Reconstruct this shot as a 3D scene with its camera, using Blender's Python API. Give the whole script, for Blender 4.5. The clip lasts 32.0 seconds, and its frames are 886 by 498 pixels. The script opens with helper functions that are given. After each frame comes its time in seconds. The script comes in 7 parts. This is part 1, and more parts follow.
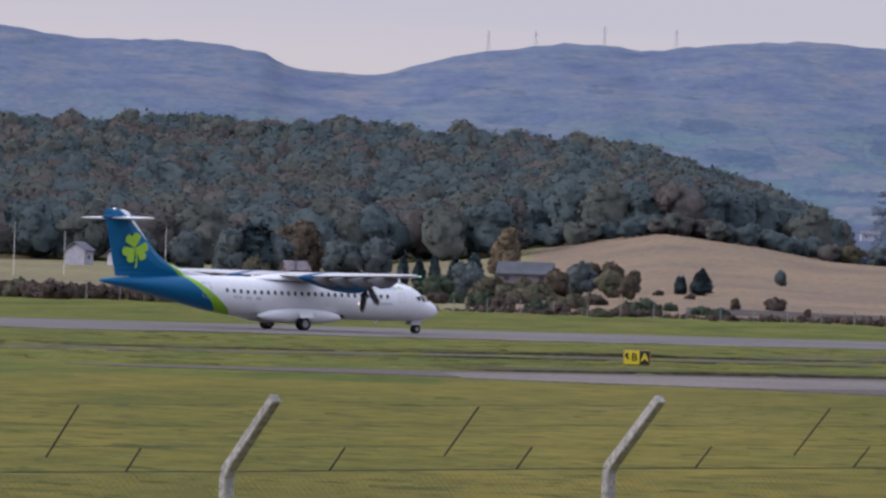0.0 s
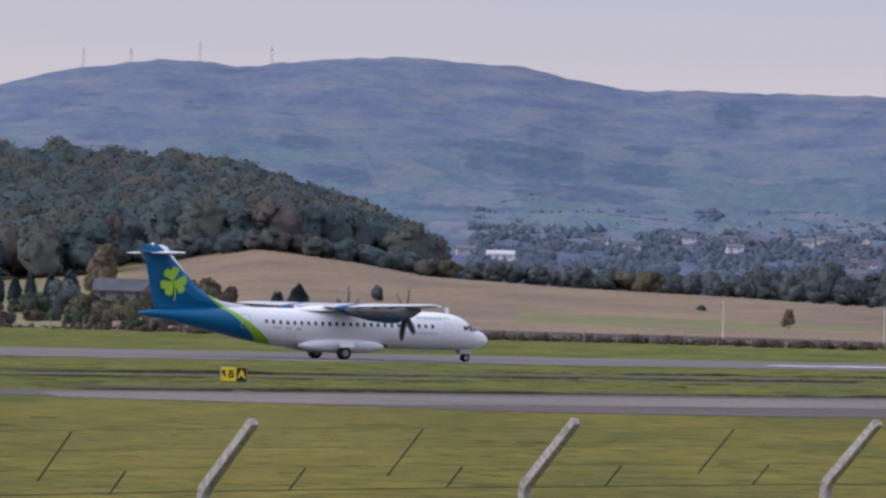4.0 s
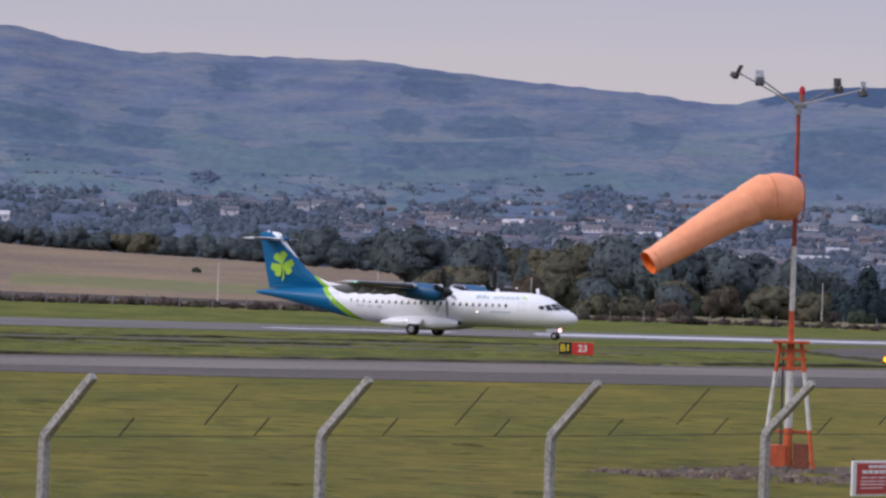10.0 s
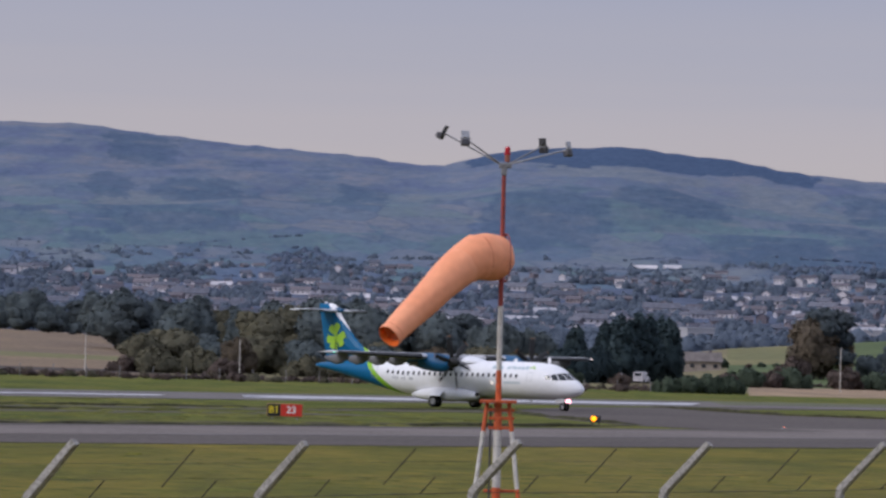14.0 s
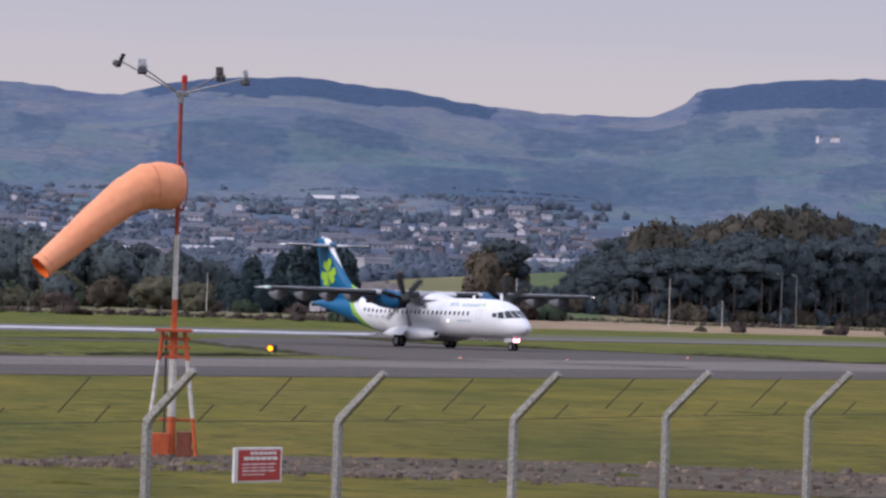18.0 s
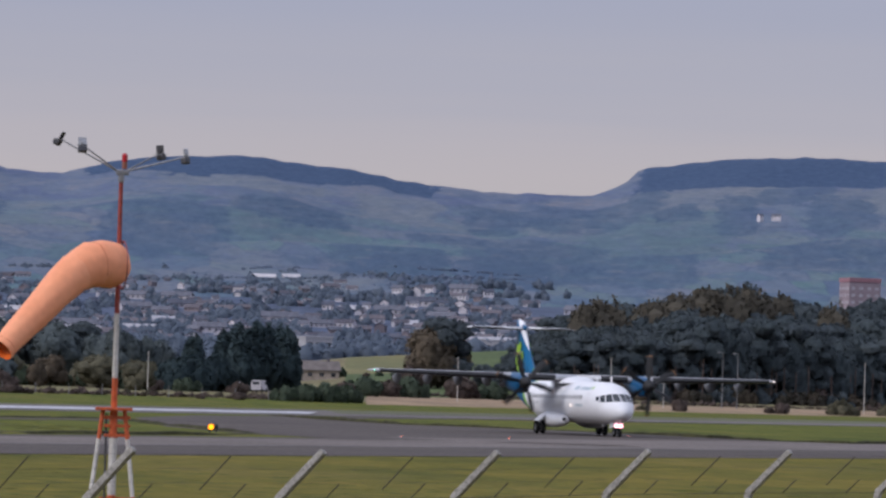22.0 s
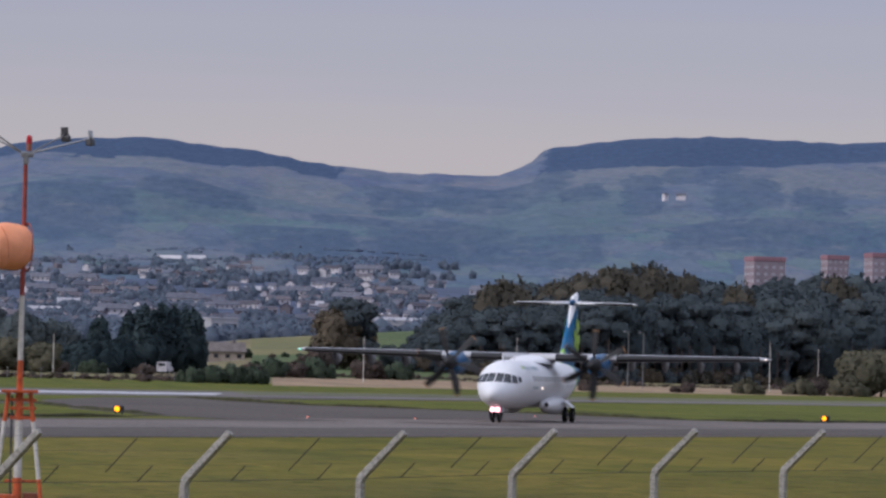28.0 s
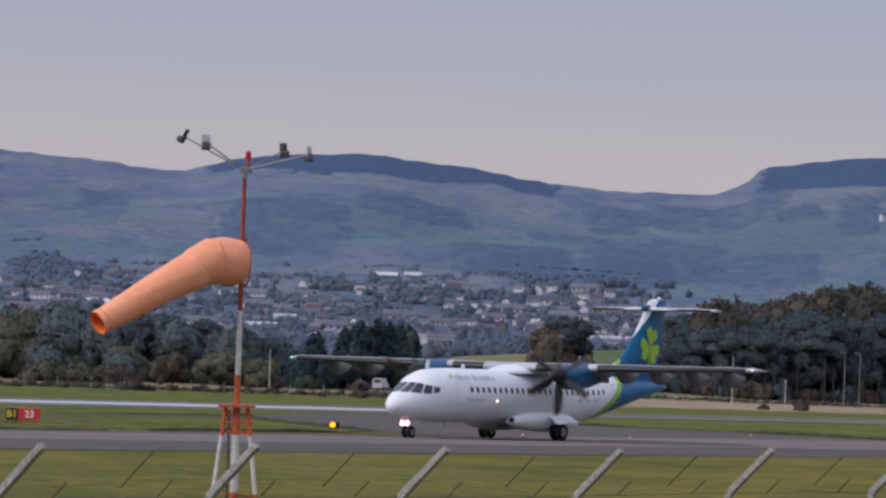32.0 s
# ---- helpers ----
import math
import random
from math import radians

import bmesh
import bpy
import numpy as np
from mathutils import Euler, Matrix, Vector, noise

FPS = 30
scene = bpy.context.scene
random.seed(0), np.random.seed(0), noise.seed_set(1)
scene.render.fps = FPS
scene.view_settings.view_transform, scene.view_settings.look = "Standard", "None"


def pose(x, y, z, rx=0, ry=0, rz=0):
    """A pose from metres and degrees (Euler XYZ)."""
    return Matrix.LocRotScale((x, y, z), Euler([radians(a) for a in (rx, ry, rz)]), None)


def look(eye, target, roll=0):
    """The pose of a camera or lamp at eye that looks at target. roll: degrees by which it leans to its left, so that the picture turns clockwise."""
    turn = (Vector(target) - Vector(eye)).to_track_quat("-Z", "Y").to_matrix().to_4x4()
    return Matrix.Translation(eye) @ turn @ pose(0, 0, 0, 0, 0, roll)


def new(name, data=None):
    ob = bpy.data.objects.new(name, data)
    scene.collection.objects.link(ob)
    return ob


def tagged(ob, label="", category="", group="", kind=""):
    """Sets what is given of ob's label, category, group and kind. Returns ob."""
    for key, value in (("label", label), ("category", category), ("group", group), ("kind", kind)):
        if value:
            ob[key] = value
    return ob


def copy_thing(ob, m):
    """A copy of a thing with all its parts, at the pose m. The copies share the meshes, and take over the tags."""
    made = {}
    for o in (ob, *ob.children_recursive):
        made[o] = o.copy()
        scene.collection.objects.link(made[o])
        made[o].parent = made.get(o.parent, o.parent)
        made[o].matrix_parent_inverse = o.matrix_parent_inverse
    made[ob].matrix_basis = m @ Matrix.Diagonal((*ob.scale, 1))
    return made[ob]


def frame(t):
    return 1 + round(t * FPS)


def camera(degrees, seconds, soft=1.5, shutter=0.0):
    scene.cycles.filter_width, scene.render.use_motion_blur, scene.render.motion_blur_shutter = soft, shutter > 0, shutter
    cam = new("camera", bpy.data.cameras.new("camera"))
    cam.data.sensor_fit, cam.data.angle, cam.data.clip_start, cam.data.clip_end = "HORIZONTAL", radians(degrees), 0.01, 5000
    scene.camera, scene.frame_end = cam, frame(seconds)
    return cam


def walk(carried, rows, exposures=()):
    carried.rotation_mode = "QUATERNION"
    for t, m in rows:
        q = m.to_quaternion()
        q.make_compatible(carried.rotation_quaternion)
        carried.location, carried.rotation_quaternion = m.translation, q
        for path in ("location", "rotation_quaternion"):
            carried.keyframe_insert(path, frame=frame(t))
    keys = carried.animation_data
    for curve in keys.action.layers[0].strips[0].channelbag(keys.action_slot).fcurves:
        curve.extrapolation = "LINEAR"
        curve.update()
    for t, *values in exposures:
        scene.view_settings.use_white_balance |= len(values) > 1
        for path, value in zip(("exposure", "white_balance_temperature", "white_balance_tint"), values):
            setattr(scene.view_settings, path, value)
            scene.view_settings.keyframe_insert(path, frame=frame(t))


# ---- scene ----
import itertools

cam = camera(11.197, 32.0, soft=2.6, shutter=0.25)


def aim(azimuth, pitch, roll, x, y, z):
    """Camera pose from compass azimuth, pitch and lean in degrees, and the eye in metres."""
    a, p = radians(azimuth), radians(pitch)
    way = Vector((math.sin(a) * math.cos(p), math.cos(a) * math.cos(p), math.sin(p)))
    eye = Vector((x, y, z))
    return look(eye, eye + way * 100, roll)


walk(cam, [(t, aim(*rest)) for t, *rest in (
    (0, 60.506, 0.604, 1.94, 2.80, 1.04, 2.55),
    (0.5, 60.709, 0.684, 2.00, 2.80, 1.04, 2.55),
    (1, 61.155, 0.747, 1.98, 2.80, 1.03, 2.55),
    (1.5, 62.008, 0.847, 2.13, 2.78, 1.03, 2.56),
    (2, 62.997, 0.950, 1.95, 2.78, 1.01, 2.56),
    (2.5, 64.074, 1.028, 1.99, 2.77, 1.00, 2.55),
    (4.5, 66.238, 0.878, 1.70, 2.78, 0.99, 2.63),
    (5, 67.230, 0.825, 2.20, 2.81, 0.97, 2.65),
    (5.5, 68.143, 0.822, 2.14, 2.83, 0.96, 2.65),
    (6, 68.561, 0.859, 2.02, 2.84, 0.96, 2.63),
    (6.5, 68.887, 0.848, 2.25, 2.85, 0.96, 2.63),
    (7, 69.341, 0.775, 2.22, 2.85, 0.95, 2.64),
    (7.5, 70.064, 0.649, 2.53, 2.84, 0.96, 2.66),
    (8, 70.685, 0.437, 2.16, 0.08, 0.03, 2.62),
    (8.5, 70.911, 0.302, 2.04, -0.02, 0.02, 2.61),
    (9, 71.261, 0.389, 2.05, -0.03, 0.01, 2.61),
    (9.5, 71.683, 0.566, 1.98, -0.03, 0.03, 2.61),
    (10, 72.016, 0.659, 1.93, -0.02, 0.03, 2.61),
    (10.5, 72.552, 0.747, 1.92, -0.02, 0.02, 2.60),
    (11, 73.220, 0.975, 1.89, -0.01, 0.03, 2.61),
    (11.5, 73.810, 1.133, 1.71, -0.01, 0.03, 2.61),
    (12, 73.915, 1.288, 1.56, -0.00, 0.03, 2.60),
    (12.5, 74.038, 1.406, 1.60, -0.00, 0.02, 2.60),
    (13, 74.335, 1.500, 1.44, -0.00, 0.02, 2.61),
    (13.5, 74.916, 1.539, 1.52, -0.00, 0.02, 2.60),
    (14, 75.688, 1.551, 1.49, -0.00, 0.01, 2.60),
    (14.5, 76.600, 1.502, 1.49, 0.00, 0.00, 2.60),
    (15, 77.528, 1.435, 1.34, 0.00, 0.00, 2.60),
    (15.5, 78.387, 1.224, 1.52, -0.02, 0.01, 2.60),
    (17.5, 79.501, 0.728, 1.68, -0.01, 0.01, 2.59),
    (18, 79.802, 0.776, 1.69, 0.01, -0.00, 2.59),
    (18.5, 79.935, 0.885, 1.74, 0.00, 0.01, 2.58),
    (19, 79.935, 0.980, 1.70, 0.00, -0.00, 2.59),
    (19.5, 79.988, 1.073, 1.75, 0.00, -0.01, 2.59),
    (20, 80.073, 1.212, 1.76, 0.01, -0.00, 2.59),
    (20.5, 80.137, 1.408, 1.71, 0.01, -0.01, 2.59),
    (21, 80.225, 1.562, 1.70, -0.00, -0.02, 2.59),
    (21.5, 80.357, 1.692, 1.73, 0.01, -0.03, 2.59),
    (22, 80.514, 1.793, 1.68, 0.01, -0.02, 2.59),
    (22.5, 80.673, 1.856, 1.75, 0.00, -0.00, 2.59),
    (23, 81.029, 1.858, 1.80, 0.01, -0.01, 2.59),
    (23.5, 81.389, 1.823, 1.80, 0.01, -0.01, 2.59),
    (24, 81.567, 1.775, 1.89, -0.01, -0.04, 2.59),
    (24.5, 81.721, 1.740, 1.82, 0.01, -0.01, 2.58),
    (25, 81.789, 1.652, 1.79, -0.01, -0.04, 2.59),
    (25.5, 81.884, 1.561, 1.76, -0.03, -0.04, 2.59),
    (27.5, 81.845, 1.514, 1.50, -0.00, -0.02, 2.59),
    (28, 81.720, 1.577, 1.39, 0.00, -0.02, 2.59),
    (28.5, 81.472, 1.644, 1.39, 0.00, -0.02, 2.59),
    (29, 81.363, 1.706, 1.44, 0.01, -0.00, 2.59),
    (29.5, 81.225, 1.760, 1.64, 0.00, -0.01, 2.59),
    (30, 80.925, 1.821, 1.54, 0.01, -0.01, 2.59),
    (30.5, 80.418, 1.827, 1.54, 0.01, -0.01, 2.58),
    (31, 79.910, 1.824, 1.60, 0.01, -0.01, 2.59),
    (31.5, 79.422, 1.814, 1.66, 0.00, -0.00, 2.58),
    (32, 78.974, 1.727, 1.88, 0.00, 0.00, 2.58),
)], exposures=((0, 0.33, 6200, 16), (5, 0.31, 6200, 16), (7.5, 0.29, 6200, 16), (9, 0.28, 6200, 17.5), (10, 0.17, 6200, 17), (11, 0.03, 6200, 16.5), (13, -0.04, 6200, 14.5), (15, -0.05, 6200, 14.5), (17.5, 0.22, 6200, 16.5), (18, 0.24, 6200, 16.5), (19, 0.13, 6200, 16.5), (20, 0.08, 6200, 15.5), (21, -0.02, 6200, 14), (32, -0.02, 6200, 13.5)))

# ---- sky, sun ----
SUN_AZ, SUN_EL = radians(-38), radians(30)
world = bpy.data.worlds.new("overcast_sky")
scene.world = world
world.use_nodes = True
wn, wl = world.node_tree.nodes, world.node_tree.links
wn.clear()
w_out = wn.new("ShaderNodeOutputWorld")
w_bg = wn.new("ShaderNodeBackground")
w_sky = wn.new("ShaderNodeTexSky")
w_sky.sky_type, w_sky.sun_disc = "NISHITA", False
w_sky.sun_elevation, w_sky.sun_rotation = SUN_EL, SUN_AZ
w_geo = wn.new("ShaderNodeTexCoord")
w_sep = wn.new("ShaderNodeSeparateXYZ")
w_map = wn.new("ShaderNodeMapping")
w_map.inputs["Scale"].default_value = (2.5, 2.5, 60.0)
w_noise = wn.new("ShaderNodeTexNoise")
w_noise.inputs["Scale"].default_value, w_noise.inputs["Detail"].default_value = 1.0, 4.0
w_add = wn.new("ShaderNodeMath")
w_add.operation = "MULTIPLY_ADD"
w_add.inputs[1].default_value = 0.030
w_ramp = wn.new("ShaderNodeValToRGB")
w_scale = wn.new("ShaderNodeMath")
w_scale.operation = "SUBTRACT"
w_scale.inputs[1].default_value = 0.015
ramp = w_ramp.color_ramp
ramp.elements[0].position, ramp.elements[0].color = 0.0, (0.45, 0.425, 0.41, 1)
ramp.elements[1].position, ramp.elements[1].color = 1.0, (0.93, 0.98, 1.12, 1)
for pos, col in ((0.046, (0.500, 0.457, 0.462)), (0.056, (0.478, 0.446, 0.468)), (0.068, (0.428, 0.420, 0.471)), (0.088, (0.385, 0.396, 0.479)), (0.13, (0.400, 0.422, 0.519)), (0.45, (0.660, 0.703, 0.877))):
    e = ramp.elements.new(pos)
    e.color = (*col, 1)
w_mix = wn.new("ShaderNodeMixRGB")
w_mix.inputs[0].default_value = 0.06
w_dim = wn.new("ShaderNodeMixRGB")
w_dim.blend_type = "MULTIPLY"
w_dim.inputs[0].default_value = 1.0
w_dim.inputs[2].default_value = (0.1, 0.1, 0.1, 1)
wl.new(w_geo.outputs["Generated"], w_sep.inputs[0])
wl.new(w_geo.outputs["Generated"], w_map.inputs["Vector"])
wl.new(w_map.outputs[0], w_noise.inputs["Vector"])
wl.new(w_noise.outputs["Fac"], w_add.inputs[0])
wl.new(w_sep.outputs["Z"], w_add.inputs[2])
wl.new(w_add.outputs[0], w_scale.inputs[0])
wl.new(w_scale.outputs[0], w_ramp.inputs[0])
wl.new(w_sky.outputs[0], w_dim.inputs[1])
wl.new(w_ramp.outputs[0], w_mix.inputs[1])
wl.new(w_dim.outputs[0], w_mix.inputs[2])
wl.new(w_mix.outputs[0], w_bg.inputs["Color"])
w_bg.inputs["Strength"].default_value = 1.0
wl.new(w_bg.outputs[0], w_out.inputs[0])

sun = new("sun", bpy.data.lights.new("sun", "SUN"))
sun.data.energy, sun.data.angle, sun.data.color = 1.7, radians(22), (1.0, 0.95, 0.90)
sun.matrix_world = look((math.sin(SUN_AZ) * math.cos(SUN_EL) * 50, math.cos(SUN_AZ) * math.cos(SUN_EL) * 50, math.sin(SUN_EL) * 50), (0, 0, 0))
scene.view_settings.exposure = 0.0

# ---- materials ----
def material(name, colour, rough=0.7, metal=0.0, spread=0.12, scale=4.0, bump=0.0, second=None, amount=0.5, fine=8.0, stretch=(1, 1, 1), random_tint=0.0, island=0.0, coat=0.0, world_size=False):
    """A surface with two scales of variation: large blotches and fine grain, at world size."""
    m = bpy.data.materials.new(name)
    m.use_nodes = True
    nt_, ln = m.node_tree.nodes, m.node_tree.links
    b = nt_["Principled BSDF"]
    b.inputs["Roughness"].default_value, b.inputs["Metallic"].default_value = rough, metal
    b.inputs["Coat Weight"].default_value = coat
    b.inputs["Specular IOR Level"].default_value = 0.5 if rough < 0.85 else 0.12
    geo = nt_.new("ShaderNodeTexCoord")
    mp = nt_.new("ShaderNodeMapping")
    mp.inputs["Scale"].default_value = stretch
    if world_size:
        place = nt_.new("ShaderNodeNewGeometry")
        ln.new(place.outputs["Position"], mp.inputs["Vector"])
    else:
        ln.new(geo.outputs["Object"], mp.inputs["Vector"])
    big = nt_.new("ShaderNodeTexNoise")
    big.inputs["Scale"].default_value, big.inputs["Detail"].default_value = 1.0 / scale, 5.0
    small = nt_.new("ShaderNodeTexNoise")
    small.inputs["Scale"].default_value, small.inputs["Detail"].default_value = fine / scale, 4.0
    for tex in (big, small):
        ln.new(mp.outputs[0], tex.inputs["Vector"])
    ra = nt_.new("ShaderNodeValToRGB")
    ra.color_ramp.elements[0].position, ra.color_ramp.elements[1].position = 0.5 - amount * 0.3, 0.5 + amount * 0.3
    other = second or tuple(c * (1 - spread * 2) for c in colour)
    ra.color_ramp.elements[0].color = (*other, 1)
    ra.color_ramp.elements[1].color = (*colour, 1)
    ln.new(big.outputs["Fac"], ra.inputs[0])
    mul = nt_.new("ShaderNodeMixRGB")
    mul.blend_type = "MULTIPLY"
    mul.inputs[0].default_value = 1.0
    rb = nt_.new("ShaderNodeValToRGB")
    lo, hi = 1 - spread * 2, 1 + spread
    rb.color_ramp.elements[0].position, rb.color_ramp.elements[1].position = 0.3, 0.7
    rb.color_ramp.elements[0].color, rb.color_ramp.elements[1].color = (lo, lo, lo, 1), (hi, hi, hi, 1)
    ln.new(small.outputs["Fac"], rb.inputs[0])
    ln.new(ra.outputs[0], mul.inputs[1])
    ln.new(rb.outputs[0], mul.inputs[2])
    last = mul.outputs[0]
    for value, node_type, out in ((random_tint, "ShaderNodeObjectInfo", "Random"), (island, "ShaderNodeNewGeometry", "Random Per Island")):
        if value:
            info = nt_.new(node_type)
            rc = nt_.new("ShaderNodeValToRGB")
            rc.color_ramp.elements[0].color = (1 - value, 1 - value, 1 - value * 0.9, 1)
            rc.color_ramp.elements[1].color = (1 + value * 1.1, 1 + value * 0.8, 1 + value * 0.5, 1)
            ln.new(info.outputs[out], rc.inputs[0])
            m2 = nt_.new("ShaderNodeMixRGB")
            m2.blend_type = "MULTIPLY"
            m2.inputs[0].default_value = 1.0
            ln.new(last, m2.inputs[1])
            ln.new(rc.outputs[0], m2.inputs[2])
            last = m2.outputs[0]
    ln.new(last, b.inputs["Base Color"])
    if bump:
        bp = nt_.new("ShaderNodeBump")
        bp.inputs["Strength"].default_value, bp.inputs["Distance"].default_value = min(1.0, bump), 0.02 * scale
        ln.new(small.outputs["Fac"], bp.inputs["Height"])
        ln.new(bp.outputs[0], b.inputs["Normal"])
    return m


def glow(name, colour, strength):
    m = bpy.data.materials.new(name)
    m.use_nodes = True
    b = m.node_tree.nodes["Principled BSDF"]
    b.inputs["Base Color"].default_value = (*colour, 1)
    b.inputs["Emission Color"].default_value = (*colour, 1)
    b.inputs["Emission Strength"].default_value = strength
    return m


def turf(name, ruddy=1.0, dim=1.0):
    """Mown airfield grass: yellow-green and dark tufts, drier brown patches, in streaks."""
    m = bpy.data.materials.new(name)
    m.use_nodes = True
    nt_, ln = m.node_tree.nodes, m.node_tree.links
    b = nt_["Principled BSDF"]
    b.inputs["Roughness"].default_value, b.inputs["Specular IOR Level"].default_value = 0.95, 0.08
    tc = nt_.new("ShaderNodeTexCoord")
    # Streaks turned to the camera's bearing and stretched in depth to fit its view.
    mown = nt_.new("ShaderNodeVectorRotate")
    mown.rotation_type = "Z_AXIS"
    mown.inputs["Angle"].default_value = radians(71)
    ln.new(tc.outputs["Object"], mown.inputs["Vector"])

    def tex(size, detail, rough, stretch=(1, 1, 1), turn=0.0):
        mp = nt_.new("ShaderNodeMapping")
        mp.inputs["Rotation"].default_value = (0, 0, turn)
        mp.inputs["Scale"].default_value = tuple(k / size for k in (stretch[0], stretch[1] * (0.28 if size > 3 else 0.8), stretch[2]))
        ln.new(mown.outputs[0], mp.inputs["Vector"])
        n = nt_.new("ShaderNodeTexNoise")
        n.inputs["Scale"].default_value, n.inputs["Detail"].default_value, n.inputs["Roughness"].default_value = 1.0, detail, rough
        ln.new(mp.outputs[0], n.inputs["Vector"])
        return n.outputs["Fac"]

    def ramp_of(fac, *stops):
        r = nt_.new("ShaderNodeValToRGB")
        els = r.color_ramp.elements
        els[0].position, els[0].color = stops[0][0], (*stops[0][1], 1)
        els[1].position, els[1].color = stops[-1][0], (*stops[-1][1], 1)
        for p_, c in stops[1:-1]:
            els.new(p_).color = (*c, 1)
        ln.new(fac, r.inputs[0])
        return r.outputs[0]

    def mixed(fac, a_, b_, mode="MIX"):
        n = nt_.new("ShaderNodeMixRGB")
        n.blend_type = mode
        if isinstance(fac, float):
            n.inputs[0].default_value = fac
        else:
            ln.new(fac, n.inputs[0])
        ln.new(a_, n.inputs[1])
        ln.new(b_, n.inputs[2])
        return n.outputs[0]

    tone = lambda r, g, b_: (r * ruddy * dim, g * dim, b_ * dim)
    base = ramp_of(tex(7, 7, 0.65), (0.34, tone(0.068, 0.082, 0.017)), (0.5, tone(0.113, 0.112, 0.021)), (0.66, tone(0.156, 0.138, 0.028)))
    dry = ramp_of(tex(12, 6, 0.65), (0.50, (0, 0, 0)), (0.70, (0.85, 0.85, 0.85)))
    straw = ramp_of(tex(1.2, 4, 0.6), (0.3, (0.114, 0.097, 0.028)), (0.7, (0.176, 0.145, 0.040)))
    base = mixed(dry, base, straw)
    tuft = ramp_of(tex(1.3, 7, 0.74), (0.30, (0.52, 0.56, 0.50)), (0.5, (1.0, 1.0, 1.0)), (0.70, (1.42, 1.36, 1.2)))
    ln.new(mixed(1.0, base, tuft, "MULTIPLY"), b.inputs["Base Color"])
    bp = nt_.new("ShaderNodeBump")
    bp.inputs["Strength"].default_value, bp.inputs["Distance"].default_value = 0.6, 0.08
    ln.new(tex(0.35, 5, 0.7), bp.inputs["Height"])
    ln.new(bp.outputs[0], b.inputs["Normal"])
    return m


GRASS = turf("mown_grass", 1.12)
VERGE = turf("greener_verge_grass", 0.88, 0.95)
FIELD = material("stubble_field", (0.245, 0.178, 0.112), 0.95, 0, 0.16, 60, 0, second=(0.178, 0.132, 0.096), fine=30, stretch=(1, 3, 1))
MEADOW = material("green_meadow", (0.105, 0.135, 0.055), 0.95, 0, 0.15, 20, 0, second=(0.085, 0.115, 0.050), fine=12)
STRAW = material("pale_straw_strip", (0.36, 0.255, 0.165), 0.95, 0, 0.12, 16, 0, second=(0.24, 0.175, 0.115), fine=14)
HAY = material("cut_hay_field", (0.20, 0.18, 0.085), 0.95, 0, 0.12, 30, 0, second=(0.15, 0.15, 0.07), fine=12)
DITCH = material("muddy_ditch", (0.105, 0.088, 0.060), 0.95, 0, 0.2, 5, 0, second=(0.085, 0.085, 0.055), fine=10)
PASTURE = material("rough_pasture", (0.215, 0.196, 0.098), 0.95, 0, 0.2, 40, 0, second=(0.175, 0.145, 0.085), fine=20)
# The blue of the far plain is distance haze put into its colour.
HAZY_PLAIN = material("haze_blue_plain", (0.098, 0.122, 0.182), 0.95, 0, 0.25, 90, 0, second=(0.078, 0.100, 0.158), fine=8)


# lots on the hill slopes: bearings in degrees, reach in metres
WOODS_WEST = ((65.49, 67.37, 3212, 3416), (65.85, 67.38, 3041, 3195), (66.59, 66.94, 3498, 3704), (67.66, 68.49, 3147, 3325), (66.42, 68.08, 2841, 2980), (65.04, 66.56, 2659, 2734), (69.21, 69.76, 2684, 2861), (68.79, 69.14, 2503, 2786),
              (67.92, 68.48, 3446, 3624), (69.02, 69.51, 3856, 4089), (71.39, 72.29, 3890, 4180), (71.13, 71.75, 3324, 3591), (71.96, 73.14, 3279, 3554), (70.03, 70.72, 3037, 3215), (71.28, 73.08, 2933, 3125), (70.94, 71.43, 2795, 2945), (63.49, 64.18, 3115, 3268), (63.78, 64.68, 2868, 3017))
WOODS_MID = ((72.34, 74.26, 3247, 3459), (74.33, 74.98, 3179, 3683), (73.50, 74.28, 2305, 2769), (72.35, 72.71, 2575, 2795), (76.19, 77.85, 2834, 3290), (77.84, 79.35, 3213, 3418), (79.07, 80.50, 2695, 3076), (79.79, 81.22, 2454, 2799), (81.08, 81.93, 2571, 3094), (80.07, 81.14, 3135, 3343), (80.78, 81.49, 3516, 3801))
WOODS_EAST = ((78.45, 79.31, 3215, 3494), (79.61, 80.62, 2662, 3060), (80.76, 82.62, 2637, 3289), (82.05, 83.77, 2677, 3074), (83.96, 84.53, 3370, 3647), (83.17, 83.82, 3503, 3603), (84.46, 85.46, 3574, 3732), (85.11, 86.03, 3332, 3592), (86.11, 86.82, 3310, 3530),
              (83.76, 85.40, 3013, 3191), (84.55, 85.55, 2845, 3112), (81.46, 83.32, 3540, 3883), (85.48, 87.33, 2822, 3095))
WOOD_LOTS = WOODS_WEST + WOODS_MID + WOODS_EAST
MEADOW_LOTS = ((65.15, 67.30, 3179, 3356), (68.64, 70.73, 2838, 3074), (70.74, 73.51, 2738, 2930), (66.21, 67.39, 2687, 2845), (71.92, 74.27, 2745, 2954), (77.53, 79.46, 3104, 3290), (75.49, 76.49, 2753, 3020), (82.11, 84.26, 2976, 3238), (84.26, 87.32, 3103, 3312), (82.24, 84.18, 3237, 3600))
